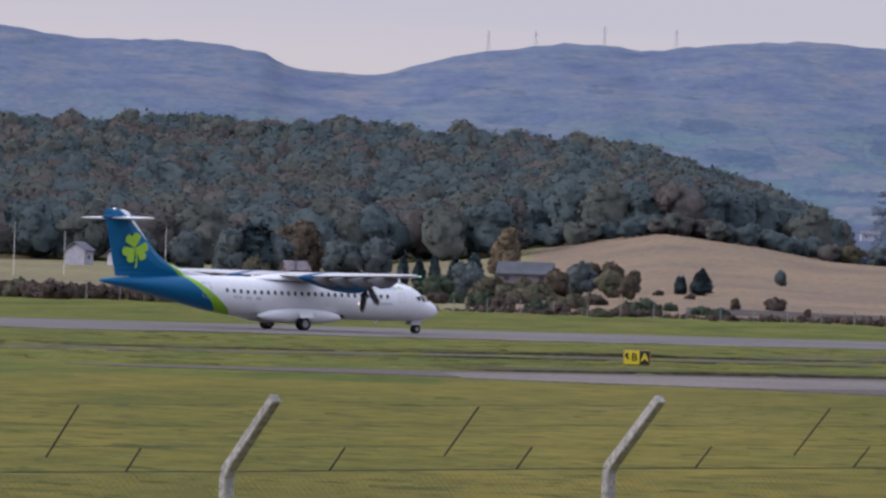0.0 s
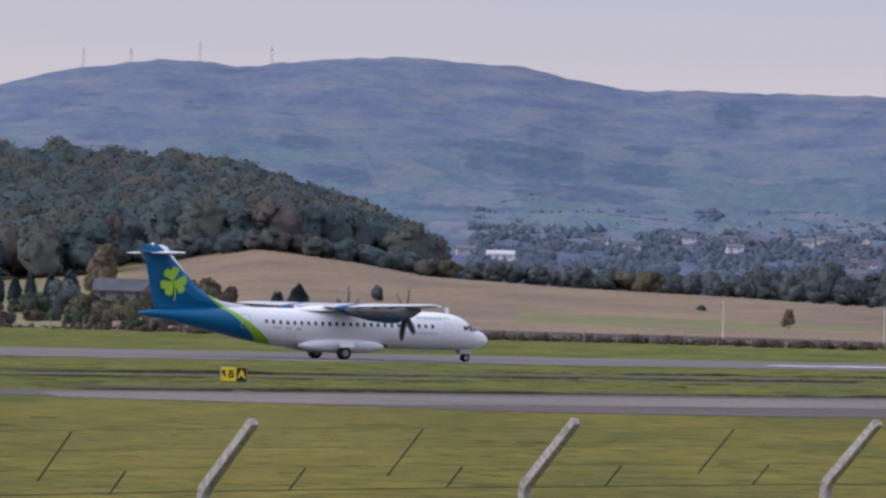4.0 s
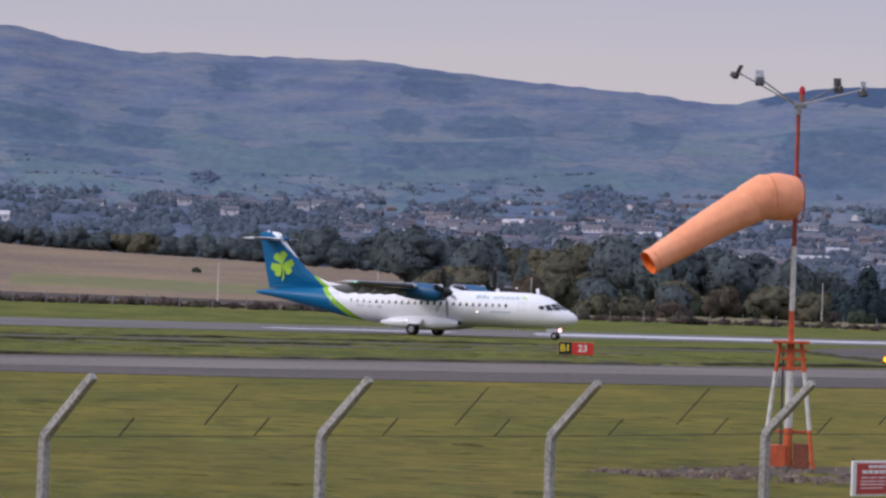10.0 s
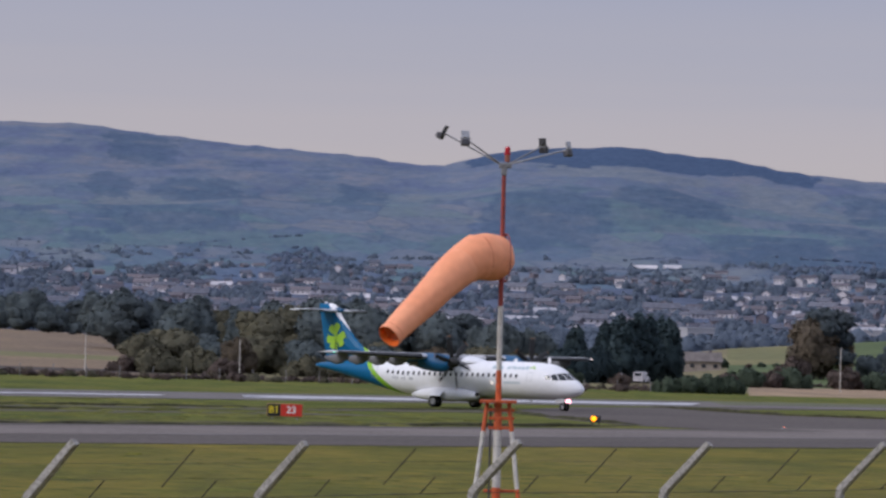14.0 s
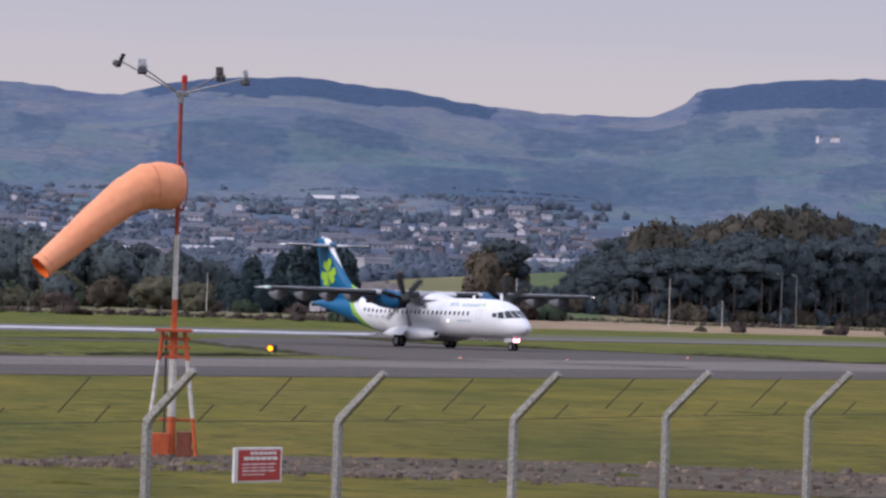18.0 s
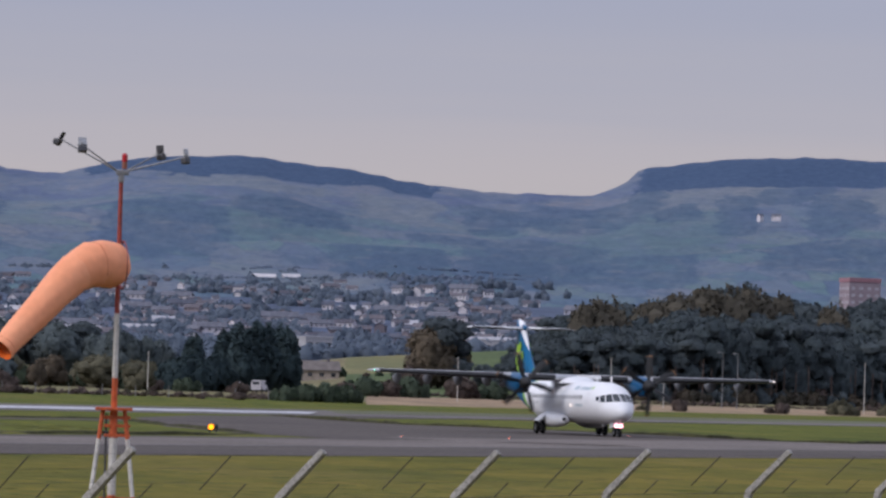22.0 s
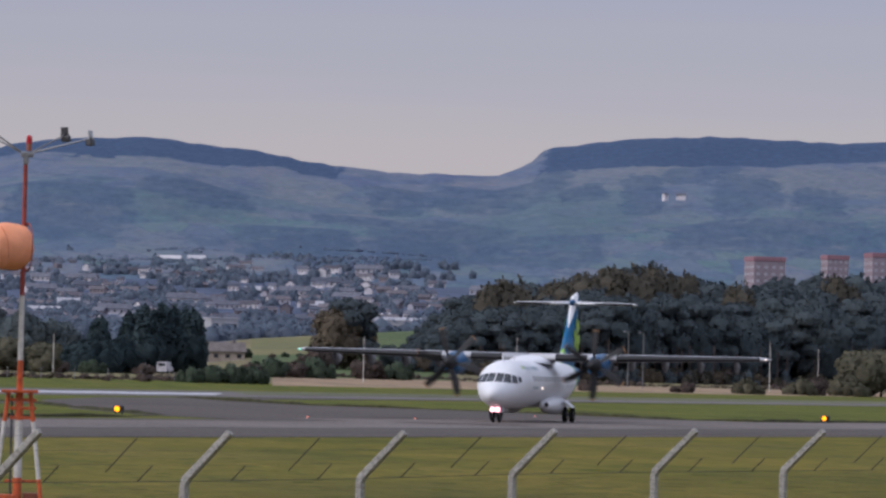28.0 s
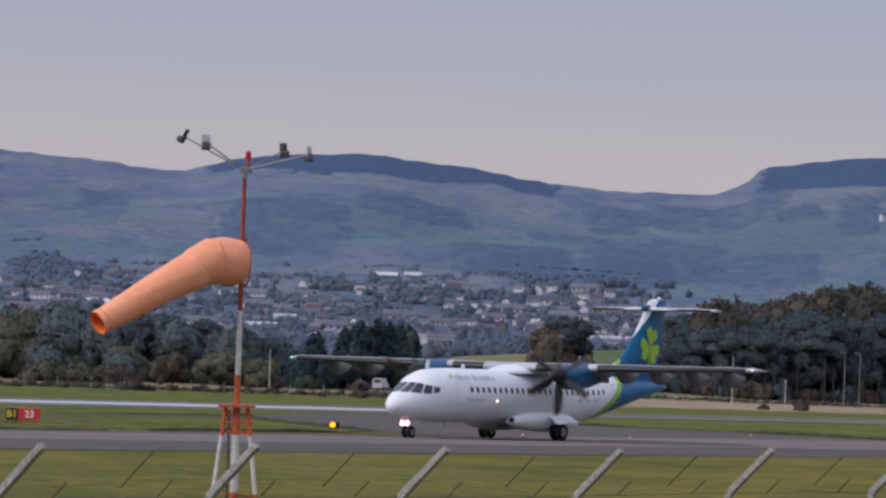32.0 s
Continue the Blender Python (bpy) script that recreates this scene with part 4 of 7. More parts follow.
# fuselage sections: x, bottom, top, half-width
SECTIONS = ((0.0, 1.44, 1.54, 0.05), (-0.12, 1.26, 1.76, 0.27), (-0.4, 1.10, 2.00, 0.50), (-0.9, 0.96, 2.26, 0.76), (-1.4, 0.88, 2.48, 0.95), (-1.9, 0.83, 2.83, 1.09), (-2.4, 0.80, 3.10, 1.20), (-3.0, 0.78, 3.27, 1.30),
            (-4.0, 0.77, 3.37, 1.40), (-5.5, 0.77, 3.40, 1.43), (-9.0, 0.77, 3.40, 1.43), (-13.0, 0.77, 3.40, 1.43), (-16.5, 0.78, 3.40, 1.43), (-18.0, 0.95, 3.39, 1.40), (-19.5, 1.22, 3.37, 1.31), (-21.0, 1.54, 3.33, 1.16),
            (-22.5, 1.86, 3.27, 0.96), (-24.0, 2.17, 3.19, 0.73), (-25.5, 2.46, 3.10, 0.48), (-26.6, 2.64, 3.00, 0.28), (-27.1, 2.74, 2.92, 0.10))


def skin(x, a, out=0.0):
    """Point on the fuselage at station x; a: degrees up from the port side (180: starboard)."""
    xs = [-s[0] for s in SECTIONS]
    lo, hi, w = (float(np.interp(-x, xs, [s[k] for s in SECTIONS])) for k in (1, 2, 3))
    r = radians(a)
    mid, h = (lo + hi) / 2, (hi - lo) / 2
    return Vector((x, (w + out) * math.cos(r), mid + (h + out) * math.sin(r)))


def on_skin(bm, x0, x1, a0, a1, out, nx=4, na=4, corner=0.0):
    """A patch that follows the fuselage between two stations and two angles, with rounded corners."""
    def grid(o):
        rows = []
        for i in range(nx + 1):
            u = i / nx
            cut = corner * (1 if i in (0, nx) else 0)
            rows.append([skin(x0 + (x1 - x0) * u, a0 + (a1 - a0) * (cut + (1 - 2 * cut) * k / na), o) for k in range(na + 1)])
        return rows
    loft(bm, grid(out), close=False)


def wing_ring(y, le, chord, z, thick, up=False):
    pts = []
    for u, t in ((0, 0), (0.03, 0.42), (0.12, 0.8), (0.3, 1.0), (0.55, 0.85), (0.8, 0.42), (1.0, 0.03)):
        pts.append((u, t))
    ring = [(le - u * chord, t * thick * 0.58) for u, t in pts] + [(le - u * chord, -t * thick * 0.42) for u, t in pts[-1:0:-1]]
    return [(x, dz, y) if up else (x, y, z + dz) for x, dz in ring]


def make_plane():
    plane = thing("airliner", Matrix(), "white twin-propeller airliner with a teal tail, rolling on the tarmac", "airliner")
    bm = bmesh.new()
    rings = []
    xs = sorted({s[0] for s in SECTIONS} | {-7.0, -11.0, -15.0}, reverse=True)
    for x in xs:
        rings.append([skin(x, a) for a in np.arange(0, 360, 10)])
    loft(bm, rings)
    bmesh.ops.recalc_face_normals(bm, faces=bm.faces[:])
    fuselage = part("fuselage", bm, PAINT, plane, "white fuselage sweeping into a teal tail", smooth=True)
    # fairing over the wing root
    bm = bmesh.new()
    loft(bm, [[(x, w * math.cos(a), 3.25 + h * math.sin(a)) for a in np.linspace(0, math.pi, 14)] for x, w, h in ((-9.4, 0.3, 0.1), (-10.2, 0.9, 0.30), (-11.0, 1.2, 0.46), (-12.6, 1.25, 0.47), (-14.0, 1.0, 0.34), (-15.6, 0.5, 0.14), (-16.6, 0.2, 0.05))], close=False)
    part("wing_fairing", bm, WHITE, plane, smooth=True)
    # cabin windows
    for side in (0, 180):
        for k in range(25):
            x = -5.2 - k * 0.54
            bm = bmesh.new()
            a0, a1 = (7, 20)
            if side:
                a0, a1 = 173, 160
            on_skin(bm, x + 0.105, x - 0.105, a0, a1, 0.012, 3, 3, 0.2)
            part("cabin_window", bm, GLASS, plane)
    # flight-deck windows: panes between two heights, laid on the nose
    def nose_x(y, z):
        lo, hi = 0.0, -4.0
        for _ in range(30):
            mid = (lo + hi) / 2
            q = [float(np.interp(-mid, [-s[0] for s in SECTIONS], [s[k] for s in SECTIONS])) for k in (1, 2, 3)]
            inside = (y / q[2]) ** 2 + ((z - (q[0] + q[1]) / 2) / ((q[1] - q[0]) / 2)) ** 2 < 1
            lo, hi = (lo, mid) if inside else (mid, hi)
        return (lo + hi) / 2

    for sgn in (1, -1):
        for name, corners in (("windscreen", ((0.03, 2.20), (0.42, 2.18), (0.38, 2.64), (0.03, 2.66))), ("windscreen", ((0.47, 2.18), (0.83, 2.14), (0.72, 2.58), (0.43, 2.64))),
                              ("side_window", ((0.88, 2.13), (1.08, 2.13), (0.99, 2.50), (0.77, 2.57))), ("side_window", ((1.12, 2.16), (1.205, 2.20), (1.15, 2.44), (1.03, 2.48)))):
            bm = bmesh.new()
            rows = []
            for i in range(5):
                row = []
                for k in range(4):
                    u, v = i / 4, k / 3
                    y = (corners[0][0] * (1 - u) + corners[1][0] * u) * (1 - v) + (corners[3][0] * (1 - u) + corners[2][0] * u) * v
                    z = (corners[0][1] * (1 - u) + corners[1][1] * u) * (1 - v) + (corners[3][1] * (1 - u) + corners[2][1] * u) * v
                    row.append((nose_x(y, z) + 0.016, (y + 0.01) * sgn, z + 0.008))
                rows.append(row)
            loft(bm, rows, close=False)
            part(name, bm, GLASS, plane)
    # doors: thin pale outlines
    for sgn, x0, x1, z0, z1, name in ((-1, -19.35, -20.0, -20, 34, "service_door"), (1, -19.35, -20.15, -22, 34, "passenger_door"), (1, -3.9, -5.1, -18, 30, "cargo_door"), (-1, -3.7, -4.2, -2, 28, "escape_hatch")):
        fix = (lambda a: a) if sgn > 0 else (lambda a: 180 - a)
        bm = bmesh.new()
        t, ta = 0.05, 2.2
        on_skin(bm, x0, x0 - t, fix(z0), fix(z1), 0.012, 1, 8)
        on_skin(bm, x1 + t, x1, fix(z0), fix(z1), 0.012, 1, 8)
        on_skin(bm, x0, x1, fix(z0), fix(z0 + ta), 0.012, 4, 1)
        on_skin(bm, x0, x1, fix(z1 - ta), fix(z1), 0.012, 4, 1)
        part(name, bm, SEAM if x0 < -10 else FAINT, plane, "pale outline of a closed door")
    # title strokes and small markings as plain bars
    for sgn in (1, -1):
        fix = (lambda a: a) if sgn > 0 else (lambda a: 180 - a)
        widths = (0.42, 0.28, 0.2, 0.0, 0.3, 0.14, 0.3, 0.3, 0.3, 0.28)
        order = widths if sgn > 0 else widths[::-1]
        x = -4.3
        for k, w in enumerate(order):
            if w:
                bm = bmesh.new()
                on_skin(bm, x, x - w, fix(36), fix(50 if w > 0.4 or k % 4 == 0 else 46), 0.01, 2, 3)
                part("title_stroke", bm, TITLE, plane)
            x -= w + 0.09 if w else 0.28
        bm = bmesh.new()
        for u in range(3):
            on_skin(bm, -3.70 - u * 0.16, -3.83 - u * 0.16, fix(40 + (u % 2) * 5), fix(47 + (u % 2) * 5), 0.011, 1, 2)
        part("title_emblem", bm, LIME, plane)
        for u in range(7):
            bm = bmesh.new()
            on_skin(bm, -4.8 - u * 0.24, -4.98 - u * 0.24, fix(-11), fix(-5), 0.01, 1, 1)
            part("small_title_bar", bm, TITLE, plane)
        for u in range(6):
            if u != 2:
                bm = bmesh.new()
                on_skin(bm, -16.3 - u * 0.24, -16.46 - u * 0.24, fix(-8), fix(0), 0.01, 1, 1)
                part("marking_bar", bm, GREYBAR, plane)
        bm = bmesh.new()
        on_skin(bm, -15.5, -15.9, fix(-8), fix(0), 0.01, 2, 1)
        part("flag_patch", bm, GREYBAR, plane)
    # fin with its dorsal sweep
    bm = bmesh.new()
    rings = []
    for z, le, te, th in ((3.15, -17.6, -26.0, 0.06), (3.45, -18.8, -26.05, 0.14), (3.75, -21.0, -26.12, 0.24), (4.2, -22.15, -26.25, 0.32), (4.8, -22.95, -26.38, 0.34), (5.6, -23.72, -26.55, 0.30), (6.5, -24.5, -26.75, 0.26), (7.05, -24.9, -26.9, 0.24), (7.3, -25.15, -26.95, 0.2), (7.4, -25.5, -26.9, 0.06)):
        c = le - te
        ring = [(le - u * c, t * th) for u, t in ((0, 0), (0.04, 0.35), (0.15, 0.8), (0.35, 1.0), (0.7, 0.6), (1.0, 0.05))]
        rings.append([(x, y, z) for x, y in ring] + [(x, -y, z) for x, y in ring[-1:0:-1]])
    loft(bm, rings)
    bmesh.ops.recalc_face_normals(bm, faces=bm.faces[:])
    part("fin", bm, PAINT, plane, "teal tail fin with a white leading edge", smooth=False)
    # three-leaf emblem on both sides of the fin
    for sgn in (1, -1):
        bm = bmesh.new()
        c = Vector((-24.75, 0.345 * sgn, 4.95))
        for ang in (106, 220, -16):
            d = Vector((math.cos(radians(ang)), 0, math.sin(radians(ang))))
            n = Vector((-d.z, 0, d.x))
            pts = [Vector()]
            for k in range(21):
                a = -math.pi * 0.5 + math.pi * k / 20
                r = 0.98 - 0.26 * math.exp(-(a / 0.22) ** 2)
                pts.append(d * (0.04 + r * math.cos(a * 0.62)) + n * (0.62 * r * math.sin(a * 0.98)))
            vs = [bm.verts.new(c + p + Vector((0, 0.0, 0))) for p in pts]
            bm.faces.new(vs)
        for k in range(6):
            def stem(u):
                return c + Vector((0.05 - 0.25 * u * u + 0.28 * u, 0, -1.25 * u))
            a, b = stem(k / 6), stem((k + 1) / 6)
            bm.faces.new([bm.verts.new(v) for v in (a + Vector((-.06, 0, 0)), a + Vector((.06, 0, 0)), b + Vector((.06, 0, 0)), b + Vector((-.06, 0, 0)))])
        part("tail_emblem", bm, LIME, plane, "lime green leaf emblem")
    # tailplane and its rubber boots
    for sgn, name in ((1, "port_tailplane"), (-1, "starboard_tailplane")):
        bm = bmesh.new()
        loft(bm, [wing_ring(y * sgn, le, ch, 6.85, th) for y, le, ch, th in ((0.05, -24.75, 1.75, 0.24), (1.8, -25.1, 1.4, 0.19), (3.5, -25.45, 1.05, 0.14), (3.65, -25.6, 0.85, 0.06))])
        bmesh.ops.recalc_face_normals(bm, faces=bm.faces[:])
        tp = part(name, bm, WHITE, plane, smooth=True)
        bm = bmesh.new()
        rod(bm, (-24.95, 0.35 * sgn, 6.85), (-25.44, 3.5 * sgn, 6.85), 0.085, 0.055, 10)
        part("de_icing_boot", bm, BOOT, tp)
    bm = bmesh.new()
    loft(bm, [[(x, 0.2 * s * math.cos(a), 6.9 + 0.24 * s * math.sin(a)) for a in np.linspace(0, 2 * math.pi, 12, endpoint=False)] for x, s in ((-24.3, 0.15), (-24.7, 0.8), (-25.6, 1.0), (-26.8, 0.7), (-27.1, 0.3))])
    part("tail_bullet", bm, TEAL, plane, smooth=True)
    # wings
    for sgn, name in ((1, "port_wing"), (-1, "starboard_wing")):
        bm = bmesh.new()
        loft(bm, [wing_ring(y * sgn, le, ch, z, th) for y, le, ch, z, th in ((0.0, -11.0, 2.57, 3.55, 0.46), (4.6, -11.0, 2.57, 3.58, 0.45), (9.0, -11.22, 2.05, 3.66, 0.34), (13.0, -11.45, 1.62, 3.73, 0.24), (13.4, -11.65, 1.35, 3.74, 0.1))])
        bmesh.ops.recalc_face_normals(bm, faces=bm.faces[:])
        wing = part(name, bm, WINGGREY, plane, smooth=True)
        for ya, yb in ((1.5, 3.3), (4.95, 12.9)):
            bm = bmesh.new()
            f = lambda y: (float(np.interp(y, (0, 4.6, 9, 13), (-11.0, -11.0, -11.22, -11.45))), float(np.interp(y, (0, 4.6, 13), (3.55, 3.58, 3.73))))
            n = 6
            rings = []
            for k in range(n + 1):
                y = ya + (yb - ya) * k / n
                le, z = f(y)
                th = float(np.interp(y, (0, 4.6, 9, 13), (0.46, 0.45, 0.34, 0.24)))
                rings.append([(le - u * 2.3, y * sgn, z + w * th) for u, w in ((0.10, 0.505), (0.04, 0.36), (0.012, 0.22), (-0.006, 0.0), (0.012, -0.18), (0.04, -0.30), (0.10, -0.385))])
            loft(bm, rings, close=False)
            part("de_icing_boot", bm, BOOT, wing)
        for y in (5.5, 7.4, 9.4, 11.4):
            bm = bmesh.new()
            rings = [[(x, y * sgn + 0.11 * s * math.cos(a), z + 0.36 * s * math.sin(a)) for a in np.linspace(0, 2 * math.pi, 8, endpoint=False)] for x, z, s in ((-11.9, 3.44, 0.3), (-12.5, 3.32, 1.0), (-13.2, 3.24, 1.0), (-13.9, 3.28, 0.6), (-14.4, 3.38, 0.12))]
            loft(bm, rings)
            part("flap_fairing", bm, SHADED_FAIRING, wing, smooth=True)
        bm = bmesh.new()
        loft(bm, [[(x, 13.22 * sgn + 0.075 * s * math.cos(a), 3.735 + 0.045 * s * math.sin(a)) for a in np.linspace(0, 2 * math.pi, 8, endpoint=False)] for x, s in ((-11.42, 0.3), (-11.47, 0.8), (-11.58, 1.0))])
        part("navigation_light", bm, NAV_GREEN if sgn < 0 else NAV_RED, wing)
        # engine nacelle
        yc = 4.05 * sgn
        bm = bmesh.new()
        rings = [[(x, yc + w * math.cos(a), zc + h * math.sin(a)) for a in np.linspace(0, 2 * math.pi, 20, endpoint=False)] for x, w, h, zc in ((-9.02, 0.30, 0.30, 3.22), (-9.08, 0.40, 0.44, 3.18), (-9.5, 0.50, 0.60, 3.14), (-10.4, 0.56, 0.66, 3.18), (-11.6, 0.56, 0.62, 3.26), (-12.8, 0.45, 0.46, 3.36), (-14.0, 0.22, 0.2, 3.44), (-14.5, 0.08, 0.06, 3.46))]
        loft(bm, rings)
        nacelle = part("engine_nacelle", bm, TEAL, plane, "glossy teal engine nacelle", smooth=True)
        bm = bmesh.new()
        loft(bm, [[(x, yc + 0.26 * s * math.cos(a), 2.72 + 0.12 * s * math.sin(a)) for a in np.linspace(0, 2 * math.pi, 12, endpoint=False)] for x, s in ((-9.03, 1.0), (-9.14, 0.7))])
        part("air_intake", bm, BOOT, nacelle)
        bm = bmesh.new()
        rod(bm, (-11.9, yc + 0.5 * sgn, 3.1), (-12.6, yc + 0.62 * sgn, 3.05), 0.16, 0.14, 12)
        part("exhaust_pipe", bm, STEEL, nacelle)
        # sponson that houses the main gear
    for sgn in (1, -1):
        bm = bmesh.new()
        rings = [[(x, sgn * (1.28 + w * math.cos(a)), 0.98 + h * math.sin(a) - 0.12 * (1 - h)) for a in np.linspace(0, 2 * math.pi, 18, endpoint=False)] for x, w, h in ((-8.9, 0.12, 0.08), (-9.4, 0.36, 0.28), (-10.3, 0.52, 0.42), (-11.6, 0.60, 0.50), (-13.2, 0.60, 0.50), (-14.6, 0.46, 0.36), (-15.6, 0.15, 0.12))]
        loft(bm, rings)
        bmesh.ops.recalc_face_normals(bm, faces=bm.faces[:])
        sponson = part("gear_sponson", bm, WHITE, plane, smooth=True)
        bm = bmesh.new()
        rod(bm, (-9.05, sgn * 1.42, 0.98), (-8.86, sgn * 1.44, 0.98), 0.13, 0.11, 14)
        part("intake_scoop", bm, BOOT, sponson)
        # main gear leg and open door
        bm = bmesh.new()
        rod(bm, (-12.1, sgn * 1.35, 0.85), (-12.52, sgn * 2.05, 0.43), 0.10, 0.08, 10)
        rod(bm, (-12.52, sgn * 1.72, 0.43), (-12.52, sgn * 2.38, 0.43), 0.06, 0.06, 10)
        rod(bm, (-12.9, sgn * 1.4, 1.0), (-12.56, sgn * 2.0, 0.5), 0.05, 0.05, 8)
        part("main_gear_leg", bm, STEEL, plane)
        bm = bmesh.new()
        box(bm, (1.1, 0.05, 0.62), (-12.35, sgn * 2.12, 1.02), Euler((radians(48 * sgn), 0, 0)).to_matrix(), 0.015)
        part("gear_door", bm, WHITE, plane)
    # nose gear
    bm = bmesh.new()
    rod(bm, (-1.75, 0, 0.9), (-1.75, 0, 0.28), 0.07, 0.06, 10)
    rod(bm, (-1.75, -0.2, 0.28), (-1.75, 0.2, 0.28), 0.045, 0.045, 10)
    rod(bm, (-2.3, 0, 0.85), (-1.78, 0, 0.45), 0.04, 0.04, 8)
    part("nose_gear_leg", bm, STEEL, plane)
    for sgn in (1, -1):
        bm = bmesh.new()
        box(bm, (0.9, 0.03, 0.32), (-1.9, sgn * 0.3, 0.72), Euler((radians(8 * sgn), 0, 0)).to_matrix(), 0.01)
        part("nose_gear_door", bm, WINGGREY, plane)
        bm = bmesh.new()
        rod(bm, (-1.52, sgn * 0.14, 0.70), (-1.40, sgn * 0.14, 0.70), 0.08, 0.155, 14)
        can = part("taxi_lamp", bm, STEEL, plane, "round taxi lamp on the nose leg, lit")
        bm = bmesh.new()
        rod(bm, (-1.396, sgn * 0.14, 0.70), (-1.372, sgn * 0.14, 0.70), 0.142, 0.06, 14)
        part("lens", bm, LAMP_ON, can, "glowing lamp lens")
        bm = bmesh.new()
        p = skin(-7.55, 90 - sgn * 90 - sgn * 9 if sgn < 0 else -9, 0.0)
        p = skin(-7.55, -9 if sgn > 0 else 189, 0.01)
        rod(bm, p, p + Vector((0.02, sgn * 0.04, 0)), 0.07, 0.05, 12)
        part("side_lamp", bm, LAMP_SOFT, plane, "lit landing lamp")
    # aerials
    for x, z, h in ((-3.3, 3.33, 0.42), (-6.6, 3.38, 0.25), (-15.2, 3.38, 0.3), (-5.0, 0.6, 0.2)):
        bm = bmesh.new()
        box(bm, (0.3, 0.04, h), (x, 0, z + h / 2 - 0.02), Euler((0, radians(-12), 0)).to_matrix(), 0.012)
        part("aerial", bm, WHITE, plane)
    bm = bmesh.new()
    bmesh.ops.create_icosphere(bm, subdivisions=2, radius=0.11, matrix=Matrix.Translation((-26.2, 0, 7.42)))
    part("beacon", bm, WHITE, plane)
    # wheels: tyre with its rim, each turning on its axle
    wheels = []
    for x, y, r, w in ((-1.75, 0.17, 0.28, 0.15), (-1.75, -0.17, 0.28, 0.15), (-12.52, 1.86, 0.43, 0.24), (-12.52, 2.26, 0.43, 0.24), (-12.52, -1.86, 0.43, 0.24), (-12.52, -2.26, 0.43, 0.24)):
        bm = bmesh.new()
        prof = ((0.55, -0.36), (0.62, -0.5), (0.85, -0.5), (0.97, -0.34), (1.0, 0.0), (0.97, 0.34), (0.85, 0.5), (0.62, 0.5), (0.55, 0.36))
        loft(bm, [[(r * p * math.cos(a), w * q, r * p * math.sin(a)) for p, q in prof] for a in np.linspace(0, 2 * math.pi, 29)], close=True, cap=False)
        wheel = part("wheel", bm, TYRE, plane, "black rubber tyre", smooth=True)
        wheel.location = (x, y, r)
        bm = bmesh.new()
        rod(bm, (0, -w * 0.34, 0), (0, w * 0.34, 0), r * 0.57, None, 20)
        for k in range(6):
            a = k * math.pi / 3
            for q in (-0.36, 0.36):
                rod(bm, (r * 0.36 * math.cos(a), w * q * 0.95, r * 0.36 * math.sin(a)), (r * 0.36 * math.cos(a), w * q * 1.15, r * 0.36 * math.sin(a)), r * 0.09, None, 6)
        part("rim", bm, RIM, wheel)
        wheels.append((wheel, r))
    # propellers: spinner with six swept blades
    props = []
    for sgn in (1, -1):
        bm = bmesh.new()
        loft(bm, [[(x, r * math.cos(a), r * math.sin(a)) for a in np.linspace(0, 2 * math.pi, 18, endpoint=False)] for x, r in ((0.62, 0.03), (0.55, 0.15), (0.35, 0.29), (0.1, 0.38), (-0.12, 0.40))])
        prop = part("propeller", bm, BLADE, plane, "black six-bladed propeller", smooth=True)
        prop.location = (-8.9, 4.05 * sgn, 3.22)
        for k in range(6):
            turn = Matrix.Rotation(k * math.pi / 3, 3, "X")
            bm = bmesh.new()
            rings = []
            for r, ch, sweep, tw in ((0.25, 0.20, 0.0, 60), (0.5, 0.30, 0.0, 52), (0.9, 0.42, -0.02, 42), (1.3, 0.44, 0.0, 34), (1.65, 0.38, 0.03, 28), (1.85, 0.28, 0.06, 25.5)):
                ring = []
                for u, t in ((-0.5, 0), (-0.2, 0.06), (0.2, 0.06), (0.5, 0), (0.2, -0.03), (-0.2, -0.03)):
                    c, s = math.cos(radians(tw)), math.sin(radians(tw))
                    yy, xx = u * ch * c - t * ch * 2 * s, u * ch * s + t * ch * 2 * c
                    ring.append(turn @ Vector((xx, yy + sweep, r)))
                rings.append(ring)
            loft(bm, rings)
            bmesh.ops.recalc_face_normals(bm, faces=bm.faces[:])
            blade = part("blade", bm, BLADE, prop)
            bm = bmesh.new()
            rings = []
            for r, ch, sweep, tw in ((1.852, 0.28, 0.06, 25.5), (1.90, 0.24, 0.07, 25), (1.965, 0.10, 0.10, 24)):
                c, s = math.cos(radians(tw)), math.sin(radians(tw))
                rings.append([turn @ Vector((u * ch * s + t * ch * 2 * c, u * ch * c - t * ch * 2 * s + sweep, r)) for u, t in ((-0.5, 0), (-0.2, 0.06), (0.2, 0.06), (0.5, 0), (0.2, -0.03), (-0.2, -0.03))])
            loft(bm, rings)
            bmesh.ops.recalc_face_normals(bm, faces=bm.faces[:])
            part("blade_tip", bm, BLADE_TIP, blade, "orange painted tip")
        props.append(prop)
    return plane, wheels, props


PLANE, WHEELS, PROPS = make_plane()

# ---- windsock mast ----
ORANGE = material("signal_orange_paint", (0.62, 0.11, 0.025), 0.5, 0, 0.12, 0.6, second=(0.50, 0.09, 0.025))
DARKRED = material("faded_red_paint", (0.34, 0.05, 0.035), 0.55, 0, 0.15, 0.5)
MASTWHITE = material("chalky_white_paint", (0.66, 0.63, 0.58), 0.6, 0, 0.1, 0.5)
SLEEVE = material("orange_sleeve_cloth", (0.94, 0.385, 0.205), 0.8, 0, 0.03, 0.7, 0.04, second=(0.90, 0.34, 0.17), fine=6)
